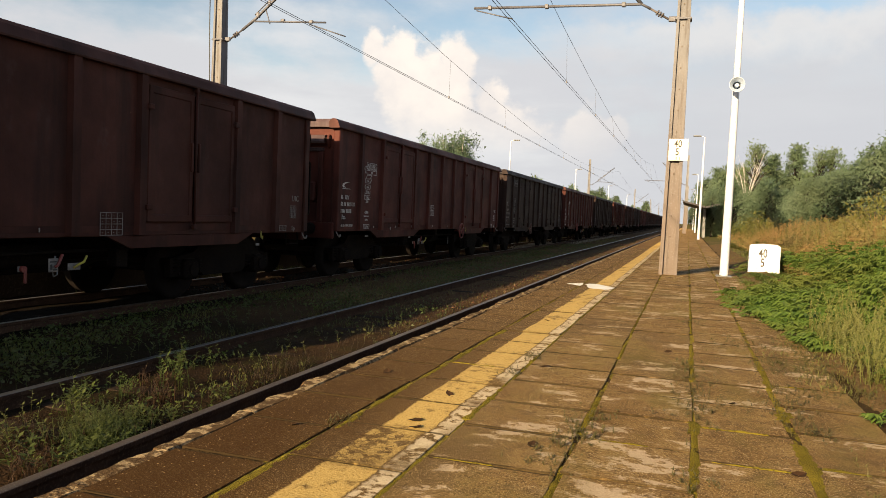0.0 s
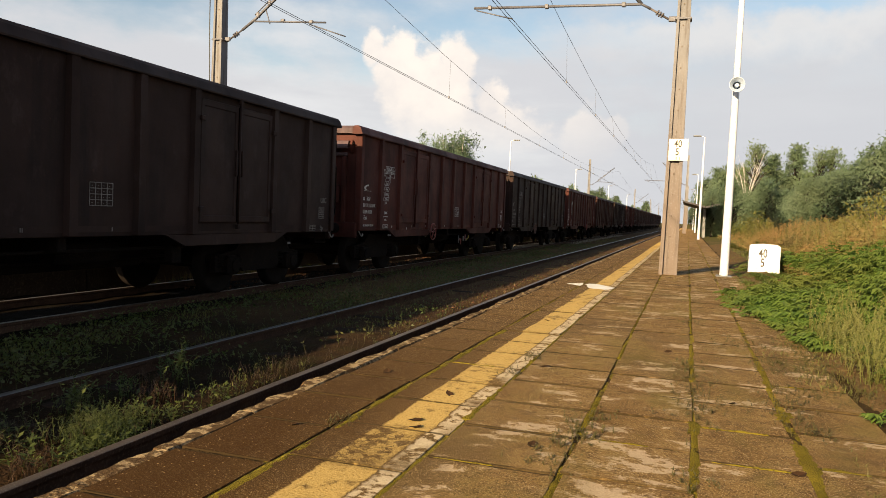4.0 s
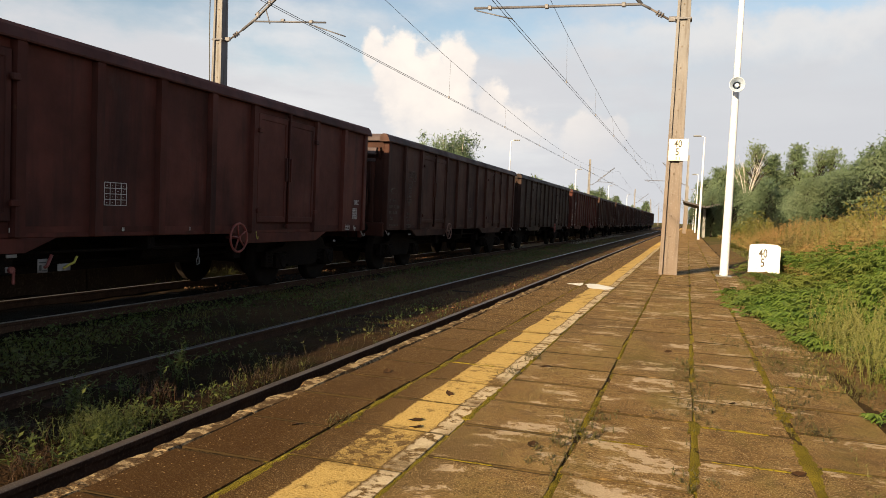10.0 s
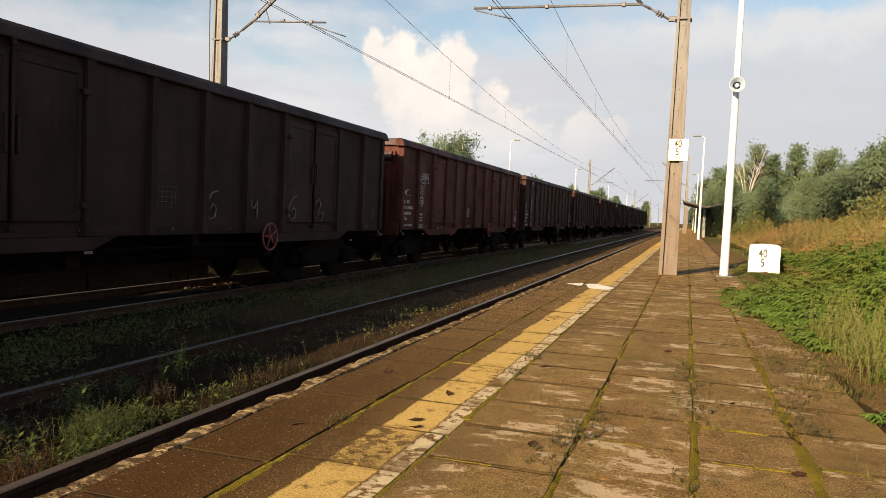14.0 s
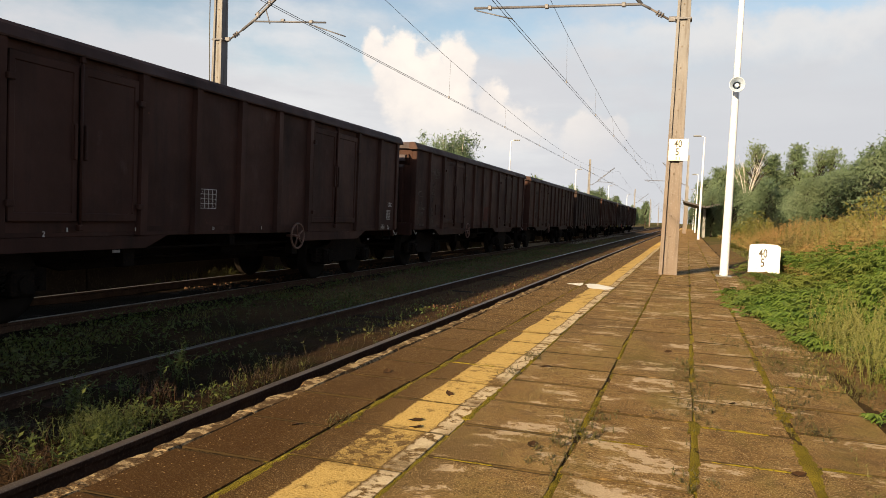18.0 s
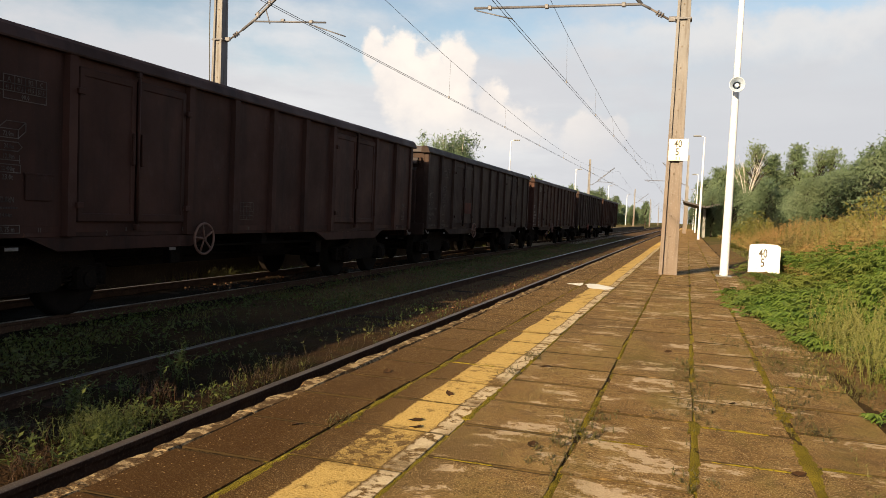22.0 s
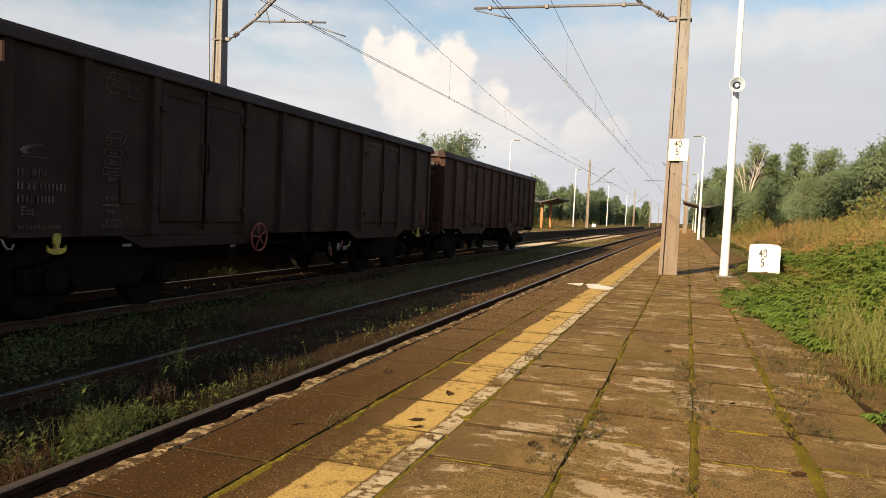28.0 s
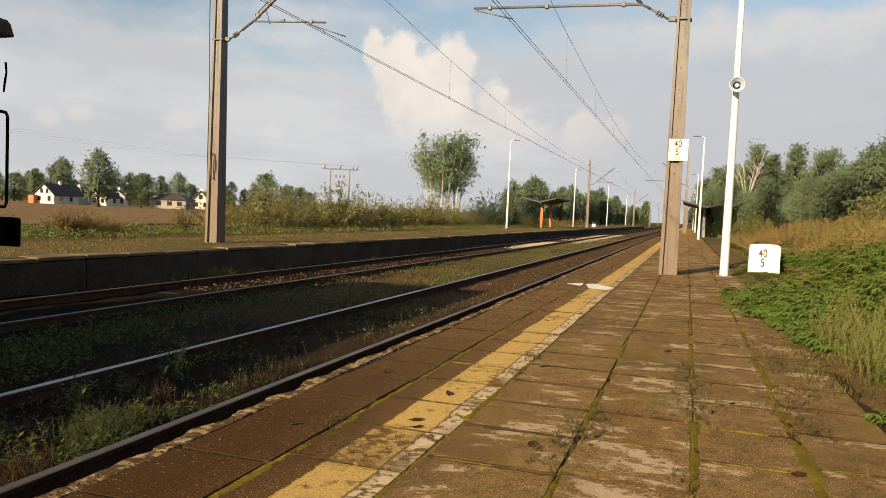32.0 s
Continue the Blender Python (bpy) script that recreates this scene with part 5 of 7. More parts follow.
    # painted writing
    for s in (1,):
        def mark(name, mesh, y, z, lab="", rot=0):
            o = part(name, mesh, M_TEXT, t, lab, pose(s * 1.4035, s * y, z, rot, 0, 0 if s > 0 else 180))
            o.material_slots[0].link = "OBJECT"
            o.material_slots[0].material = M_TEXT
            return o

        def word(text, size, y, z):
            o = part("lettering", CACHE.setdefault(text + str(size), letters(text, size, fine=2)), M_TEXT, t, m=pose(s * 1.4045, s * y, z, 0, 0, 90 if s > 0 else -90))
            o.material_slots[0].link = "OBJECT"
            o.material_slots[0].material = M_TEXT

        if k == 15:
            mark("inspection_table", shape("rear_table", lambda: data_grid(4, 5, 0.22, 0.22)), 5.63, 1.32, "small white painted table")
        if k == 15:
            continue
        mark("painted_emblem", shape("crescent", crescent), -6.2, 1.90)
        word("RIV", 0.13, -5.95, 1.63)
        tagged(mark("number_lines", shape("number_bars", lambda: bars([[0.10], [0.10, 0.13, 0.36], [0.22, 0.24]], 0.095, 0.043)), -6.22, 1.72, "unreadable painted numbers"), kind="stuff")
        word("Eas", 0.13, -6.09, 1.23)
        tagged(mark("small_lines", shape("small_bars", lambda: bars([[0.08, 0.08, 0.16, 0.18]], 0.055, 0.03)), -6.2, 1.13), kind="stuff")
        mark("load_table", shape("load_table", load_grid), *TABLE_AT.get(k, (-5.15, 2.20)), "white painted load table")
        tagged(mark("icon_column", shape("icon_column", icon_column), *ICONS_AT.get(k, (-5.12, 1.04)), "white painted measures and symbols"), kind="stuff")
        mark("inspection_table", shape("inspection_table", lambda: data_grid(4, 4, 0.36, 0.27)), *{0: (1.5, 1.0), 10: (-1.0, 1.32), 11: (-0.88, 1.2)}.get(k, (0.28, 1.35) if wheel_y < 0 else (-0.95, 1.36)), "small white painted table")
        if k == 14:
            continue
        mark("rule_table", shape("rule_table", lambda: data_grid(4, 6, 0.20, 0.21)), 5.85, 1.24, "white ruled table")
        word("UIC", 0.14, 6.02, 1.53)
        word("Sp", 0.12, 5.97, 1.02)
        mark("framed_line", shape("framed_line", lambda: data_grid(3, 3, 0.31, 0.09)), 5.42, 1.02)
        word("2", 0.085, -3.62, 1.0)
        tagged(mark("small_ticks", shape("small_ticks", lambda: bars([[0.05, -1.2, 0.04, -1.0, 0.05, -1.5, 0.05, -1.2, 0.04]], 0.06, 0.03)), -4.6, 1.10), kind="stuff")
    if k == 15:
        p = part("changeover_handle", Geo().path([(0, -0.03, -0.24), (0, -0.02, -0.14), (0, 0.03, -0.06), (0, 0.045, 0.0)], [0.022, 0.020, 0.014, 0.016], n=8), MARKS[0.6], t, "pale worn changeover handle", pose(1.40, 1.80, 1.17))
        part("knob", Geo().tube((0, 0.035, -0.02), (0, 0.055, 0.045), 0.027, n=12), MARKS[0.6], p)
        part("lever_plate", Geo().box(-0.02, 0.0, -0.075, 0.035, -0.30, -0.20, 0.004), MARKS[0.6], p)
    if k in LEVERS:
        off = LEVERS[k]

        def brake(name, y, z, pieces, label):
            p = part(name, Geo().box(0, 0.012, -pieces[0] / 2, pieces[0] / 2, -pieces[1] / 2, pieces[1] / 2, 0.004), MARKS[0.6], t, label, pose(1.36, y + off, z))
            return p
        p = brake("lever_plate", 1.16, 0.66, (0.10, 0.06), "white plate with a red lever")
        part("lever_boss", Geo().tube((0.01, 0, 0), (0.05, 0, 0), 0.035, n=10), M_RED, p)
        part("lever_handle", Geo().box(0.03, 0.055, 0.0, 0.035, -0.15, 0.0, 0.008), M_RED, p)
        p = brake("changeover_plate", 1.57, 0.68, (0.13, 0.15), "white plate with a dark red lever")
        part("plate_print", Geo().box(0.012, 0.015, -0.05, 0.04, 0.03, 0.045).box(0.012, 0.015, -0.05, -0.02, -0.05, 0.01).box(0.012, 0.015, -0.01, 0.05, -0.06, -0.045), M_BLACK, p, "black bars of writing")
        part("lever_handle", Geo().path([(0.03, 0.0, -0.02), (0.04, 0.03, 0.0), (0.05, 0.08, 0.12)], 0.018, n=6), M_RED, p)
        p = brake("valve_plate", 1.86, 0.65, (0.18, 0.08), "white plate with a yellow bent lever")
        part("lever_handle", Geo().path([(0.03, -0.03, -0.01), (0.04, 0.05, 0.03), (0.05, 0.10, 0.05), (0.05, 0.14, 0.12)], 0.014, n=6), M_HOOK, p)
        hook = part("coupling_hook", Geo().path([(0, 0, 0.05), (0, 0, -0.05), (0, 0.025, -0.09), (0, 0.03, -0.16), (0, -0.02, -0.18), (0, -0.035, -0.12), (0, -0.01, -0.06)], 0.008, n=6), M_GREY, t, "thin grey hanging hook", pose(1.36, 0.9, 0.73))
        p = brake("tie_down_plate", 5.68, 1.04, (0.12, 0.05), "pale tie-down plate")
        part("tie_down_hook", Geo().path([(0.02, 0, -0.02), (0.03, 0, -0.12), (0.03, 0.04, -0.15), (0.03, 0.05, -0.10)], 0.012, n=6), M_HOOK, p, "yellow painted hook")
    if k in (14, 15):
        marks_at = ((-4.9, 1.5, 0.10), (-4.3, 1.52, 0.06), (-3.2, 1.35, 0.05), (-0.7, 1.55, 0.05)) if k == 15 else ((1.48, 1.94, 0.09), (-2.3, 1.6, 0.06))
        for y, z, h in marks_at:
            g = Geo().path([(0, -0.3 * h, -h * 0.5), (0, 0.1 * h, h * 0.1), (0, 0.0, h * 0.5)], 0.008, n=4)
            part("chalk_mark", g, M_CHALK, t, "small chalk stroke", pose(1.405, y, z))
    if patch:
        painted("repair_plate", Geo().box(0, 0.008, -patch[1], patch[1], patch[2], patch[3], 0.003), t, pose(1.402 if patch[0] > -2 else 1.427, patch[0], 0), "rusty red repainted plate", (0.11, 0.022, 0.012))
    if scribble:
        for y, kind in ((0.18, 0), (1.3, 1), (2.42, 2), (3.39, 3)):
            g = Geo()
            if kind in (0, 2):
                pts = [(0.004, 0.15, 0.22), (0.004, 0.02, 0.19), (0.004, -0.10, 0.05), (0.004, -0.12, -0.10), (0.004, -0.03, -0.2), (0.004, 0.09, -0.16), (0.004, 0.12, -0.03), (0.004, 0.04, 0.03), (0.004, -0.03, -0.06)]
            elif kind == 1:
                pts = [(0.004, -0.11, 0.14), (0.004, -0.09, 0.02), (0.004, 0.0, -0.02), (0.004, 0.08, 0.12), (0.004, 0.08, -0.04), (0.004, 0.06, -0.18)]
            else:
                pts = [(0.004, -0.15, 0.1), (0.004, -0.02, 0.2), (0.004, 0.08, 0.1), (0.004, -0.05, -0.1), (0.004, 0.2, -0.05), (0.004, 0.1, -0.22)]
            part("chalk_scribble", g.path(pts, 0.014, n=4), M_CHALK, t, "pale chalk scribble", pose(1.408 if y < 2 else 1.442, y, 1.40))
    return t, wheels


M_TYRE_W = surface("worn_handwheel", (0.16, 0.07, 0.05), (0.11, 0.06, 0.045), None, 8.0, 60.0, 0.6)
M_CHALK = surface("chalk", (0.24, 0.22, 0.20), (0.14, 0.125, 0.115), None, 12.0, 80.0, 0.9)
MARKS = {1.0: M_MARK,
         0.6: surface("faded_marking_paint", (0.30, 0.28, 0.26), (0.16, 0.14, 0.13), None, 8.0, 60.0, 0.8),
         0.3: surface("grimy_marking_paint", (0.13, 0.11, 0.10), (0.05, 0.04, 0.036), None, 7.0, 60.0, 0.85)}
RED, MID, DARK, BLACK = (0.098, 0.0265, 0.0190), (0.077, 0.0250, 0.0175), (0.055, 0.0225, 0.0165), (0.037, 0.0200, 0.0160)
TRAIN = [
    (MID, 0.6, -1.95, None, None, False, "dark maroon open freight wagon with grimy steel sides"),
    (RED, 1.0, 1.77, M_RED, None, False, "red-brown open freight wagon with clear white markings"),
    (BLACK, 0.6, -1.95, None, None, False, "dark brown open freight wagon with faded markings"),
    (RED, 1.0, -1.89, M_RED, None, False, "red-brown open freight wagon with a red handwheel"),
    (BLACK, 0.6, -1.95, None, None, False, "sooty black-brown open freight wagon with grey markings"),
    (RED, 1.0, 1.68, M_RED, None, False, "red-brown open freight wagon with sharp white writing"),
    ((0.062, 0.0215, 0.0148), 0.3, -1.95, None, None, False, "dull brown open freight wagon with grimy unreadable markings"),
    (BLACK, 0.3, 1.65, M_RED, None, True, "black-brown open freight wagon with chalk scribbles"),
    (RED, 1.0, 1.62, M_RED, None, False, "weathered red-brown open freight wagon with white tables"),
    (DARK, 1.0, 1.65, None, None, False, "dark brown open freight wagon with white markings"),
    (DARK, 0.3, -1.89, None, (0.5, 0.24, 1.22, 1.70), False, "dark brown open freight wagon with a red repainted plate"),
    (DARK, 0.3, -1.88, None, None, False, "soot-dark open freight wagon with rusty patches"),
    (BLACK, 0.3, -2.1, None, (-2.66, 0.34, 1.45, 1.79), False, "blackened open freight wagon with rust streaks"),
    (DARK, 0.6, -1.80, None, None, False, "brown open freight wagon with faded white markings"),
    (BLACK, 0.3, -1.83, M_RED, (6.02, 0.16, 1.22, 1.50), False, "black open freight wagon with a red handwheel"),
    (DARK, 0.6, 1.75, None, None, False, "last dark brown open freight wagon of the train"),
]


def front_of(t):
    """Where the first wagon's rear stands at t seconds."""
    return 12.011 - 6.74793 * t - 0.0025922 * t * t + 0.00004536 * t ** 3 + 0.19 * max(0.0, t - 31.0) ** 2


WAGONS = []


# ---- plants ----
def leaf(g, p, size, long=1.5, face=None):
    """One small folded leaf at p, turned at random; face: the way that it more or less faces."""
    if face is None:
        m = Euler((rnd(-1.2, 1.2), rnd(-1.2, 1.2), rnd(0, 6.3))).to_matrix()
    else:
        f = face.normalized() * 0.9 + Vector((random.gauss(0, 0.5), random.gauss(0, 0.5), random.gauss(0.35, 0.5)))
        m = f.to_track_quat("Z", "Y").to_matrix() @ Euler((0, 0, rnd(0, 6.3))).to_matrix()
    a, b = m @ Vector((size * 0.5, 0, 0)), m @ Vector((0, size * long * 0.5, 0))
    c = m @ Vector((0, 0, size * 0.15))
    g.add([p - b, p + a + c, p + b, p - a + c], [(0, 1, 2), (0, 2, 3)])


def crown(g, centres, n, size):
    """Small three-cornered leaves in soft clumps round many centres (x, y, z, radius), turned every way."""
    total = sum(c[3] ** 2 for c in centres)
    gauss = random.gauss
    for x, y, z, r in centres:
        for k in range(int(n * r * r / total)):
            px, py, pz = x + gauss(0, 0.5) * r, y + gauss(0, 0.5) * r, z + gauss(0, 0.42) * r
            s = size * rnd(0.6, 1.5)
            ax, ay, az = gauss(0, 0.6) * s, gauss(0, 0.6) * s, gauss(0, 0.6) * s
            bx, by, bz = gauss(0, 0.6) * s, gauss(0, 0.6) * s, gauss(0, 0.6) * s
            g.add([(px, py, pz), (px + ax, py + ay, pz + az), (px + bx, py + by, pz + bz)], [(0, 1, 2)])


def tree_meshes(key, h, spread, n, size, lobes, low=0.3, seed=1):
    random.seed(seed)
    tr, cr = Geo(), Geo()
    bend = (rnd(-0.3, 0.3), rnd(-0.3, 0.3))
    stem = [(bend[0] * math.sin(u * 2.2), bend[1] * math.sin(u * 2.0), -0.3 + h * 0.85 * u) for u in (0, 0.15, 0.35, 0.55, 0.75, 1.0)]
    r = 0.026 * h
    tr.path(stem, [r * 1.25, r, r * 0.8, r * 0.6, r * 0.35, r * 0.1], n=8)
    centres = []
    for k in range(lobes):
        u = low + (1 - low) * (k + 0.5) / lobes
        a = k * 2.4 + rnd(-0.5, 0.5)
        wide = spread * math.sin(math.pi * min(1.0, 0.18 + 0.82 * (u - low) / (1 - low) * 0.98)) ** 0.7
        d = wide * rnd(0.35, 0.85)
        c = (d * math.cos(a), d * math.sin(a), h * u * 0.97 + rnd(-0.5, 0.3), spread * rnd(0.13, 0.36))
        centres.append(c)
        z0 = h * max(0.18, u - 0.22)
        tr.path([(0, 0, z0), (c[0] * 0.5, c[1] * 0.5, z0 + (c[2] - z0) * 0.65), (c[0], c[1], c[2])], [r * 0.38, r * 0.25, r * 0.08], n=3)
    crown(cr, centres, n, size)
    return tr.mesh(key + "_trunk"), cr.mesh(key + "_crown")


def plant_tree(meshes, x, y, scale, turn, label, bark, leaves, group):
    t = thing("tree", label, "tree", Matrix.LocRotScale((x, y, ground_height(x, y)), Euler((0, 0, turn)), (scale, scale, scale)), group)
    part("trunk", meshes[0], bark, t)
    part("crown", meshes[1], leaves, t)
    return t


def bush_mesh(key, h, wide, n, size, seed):
    random.seed(seed)
    g = Geo()
    cs = []
    for k in range(26):
        a, d, top = rnd(0, 6.3), wide * rnd(0.15, 1.0), h * rnd(0.55, 1.12)
        tip = Vector((d * math.cos(a), d * math.sin(a), top * (1 - 0.3 * d / wide)))
        g.path([(0.15 * tip.x, 0.15 * tip.y, -0.1), (0.5 * tip.x, 0.5 * tip.y, tip.z * 0.6), tip], [0.013, 0.009, 0.004], n=4)
        for u in (0.3, 0.55, 0.75, 0.92):
            cs.append((tip.x * u + rnd(-0.1, 0.1), tip.y * u + rnd(-0.1, 0.1), tip.z * u, wide * (0.30 - 0.17 * u)))
    stems = g.mesh(key + "_stems")
    c = Geo()
    crown(c, cs, n, size)
    return stems, c.mesh(key + "_leaves")


def plant_bush(meshes, x, y, z, scale, tall, label, leaves, group):
    t = thing("bush", label, "bush", Matrix.LocRotScale((x, y, z), Euler((0, 0, rnd(0, 6.3))), (scale, scale, scale * tall)), group)
    part("stem", meshes[0], M_BARK, t)
    o = part("foliage", meshes[1], leaves, t)
    o.material_slots[0].link = "OBJECT"
    o.material_slots[0].material = leaves
    return t


def blades(g, x, y, z, h, n, spread, lean=0.35, w=0.006):
    for k in range(n):
        a, b = rnd(0, 6.3), rnd(0, 6.3)
        px, py = x + spread * rnd(-1, 1), y + spread * rnd(-1, 1)
        hh = h * rnd(0.5, 1.2)
        dx, dy = lean * hh * math.cos(a) * rnd(0.2, 1), lean * hh * math.sin(a) * rnd(0.2, 1)
        ux, uy = w * math.cos(b), w * math.sin(b)
        g.add([(px - ux, py - uy, z - 0.02), (px + ux, py + uy, z - 0.02), (px + dx * 0.4 + ux * 0.7, py + dy * 0.4 + uy * 0.7, z + hh * 0.6), (px + dx * 0.4 - ux * 0.7, py + dy * 0.4 - uy * 0.7, z + hh * 0.6), (px + dx, py + dy, z + hh)],
              [(0, 1, 2, 3), (3, 2, 4)])


def weed(g, x, y, z, h, leaves, size):
    """An upright stem with leaves in pairs."""
    ax, ay = rnd(-0.15, 0.15) * h, rnd(-0.15, 0.15) * h
    g.path([(x, y, z - 0.03), (x + ax * 0.4, y + ay * 0.4, z + h * 0.5), (x + ax, y + ay, z + h)], [0.006, 0.005, 0.003], n=4)
    for k in range(leaves):
        u = 0.2 + 0.8 * k / leaves
        s = size * (1.15 - 0.6 * u)
        a = k * 1.57 + rnd(-0.4, 0.4)
        for q in (0, math.pi):
            d = Vector((math.cos(a + q), math.sin(a + q), rnd(-0.1, 0.35)))
            p = Vector((x + ax * u, y + ay * u, z + h * u))
            side = Vector((-d.y, d.x, 0)) * s * 0.32
            g.add([p, p + d * s * 0.5 + side, p + d * s + Vector((0, 0, -0.25 * s)), p + d * s * 0.5 - side], [(0, 1, 2), (0, 2, 3)])


def palmate(g, x, y, z, h, leaves, size):
    """A low creeper shoot: drooping leaves of five leaflets on short stalks."""
    g.path([(x, y, z - 0.03), (x + rnd(-0.04, 0.04), y + rnd(-0.04, 0.04), z + h * 0.9)], [0.005, 0.003], n=3)
    for k in range(leaves):
        a, u = rnd(0, 6.3), 0.45 + 0.55 * (k + random.random()) / leaves
        out = Vector((math.cos(a), math.sin(a), 0.15))
        p = Vector((x, y, z + h * u)) + out * rnd(0.03, 0.16)
        s = size * rnd(0.7, 1.25)
        for j in (-1.25, -0.62, 0.0, 0.62, 1.25):
            b = a + j
            ln = s * (1.0 - 0.22 * abs(j))
            d = Vector((math.cos(b), math.sin(b), rnd(-0.35, 0.05)))
            side = Vector((-d.y, d.x, rnd(-0.1, 0.1))) * ln * 0.21
            g.add([p, p + d * ln * 0.55 + side, p + d * ln + Vector((0, 0, -0.30 * ln)), p + d * ln * 0.55 - side], [(0, 1, 2), (0, 2, 3)])


def sprig(g, x, y, z, h, leaves, size):
    """A thin leaning stem with small alternate leaves."""
    ax, ay = rnd(-0.4, 0.4) * h, rnd(-0.4, 0.4) * h
    g.path([(x, y, z), (x + ax * 0.35, y + ay * 0.35, z + h * 0.55), (x + ax, y + ay, z + h)], [0.0026, 0.002, 0.0012], n=3)
    for k in range(leaves):
        u = 0.25 + 0.75 * (k + random.random()) / leaves
        a = k * 2.4 + rnd(-0.5, 0.5)
        d = Vector((math.cos(a), math.sin(a), rnd(-0.1, 0.9)))
        s = size * rnd(0.6, 1.2)
        v = u * u * 0.65 + u * 0.35
        p = Vector((x + ax * v, y + ay * v, z + h * u))
        side = Vector((-d.y, d.x, rnd(-0.3, 0.3))) * s * 0.26
        g.add([p, p + d * s * 0.5 + side, p + d * s, p + d * s * 0.5 - side], [(0, 1, 2), (0, 2, 3)])


def seed_head(g, x, y, z, h):
    ax, ay = rnd(-0.2, 0.2) * h, rnd(-0.2, 0.2) * h
    g.path([(x, y, z), (x + ax * 0.4, y + ay * 0.4, z + h * 0.55), (x + ax, y + ay, z + h)], [0.006, 0.005, 0.003], n=3)
    for k in range(10):
        u = rnd(0.5, 1.02)
        leaf(g, Vector((x + ax * u + rnd(-0.05, 0.05), y + ay * u + rnd(-0.05, 0.05), z + h * u)), 0.026, 2.6)


def moss_ribbon(g, p, q, wide):
    """A lumpy cushion of moss along a joint from p to q, with gaps and an uneven width."""
    d = q - p
    n = max(6, int(d.length / 0.022))
    side = Vector((-d.y, d.x, 0)).normalized()
    ring = []
    for k in range(n + 1):
        c = p + d * (k / n)
        s = 0.75 + 0.9 * noise.noise((c.x * 9, c.y * 3.1, 1.5)) + 0.5 * noise.noise((c.x * 31, c.y * 17, 4.0))
        s = max(0.0, min(1.4, s)) * (1.0 if 0 < k < n else 0.0)
        c = c + side * wide * 0.3 * noise.noise((c.x * 7, c.y * 7, 8.0))
        for u, h in ((-1, 0.0), (-0.55, 0.7), (0.05, 1.0), (0.6, 0.65), (1, 0.0)):
            bump = 1 + 0.5 * noise.noise((c.x * 60 + u * 3, c.y * 60, 2.0))
            ring.append(c + side * wide * s * u * (1 + 0.25 * noise.noise((u * 5, c.y * 45, c.x * 45))) + Vector((0, 0, 0.011 * h * bump * min(1.0, s * 1.5) - (0.008 if s <= 0 else 0))))
    g.add(ring, [(k * 5 + i, k * 5 + 5 + i, k * 5 + 6 + i, k * 5 + 1 + i) for k in range(n) for i in range(4)], True)


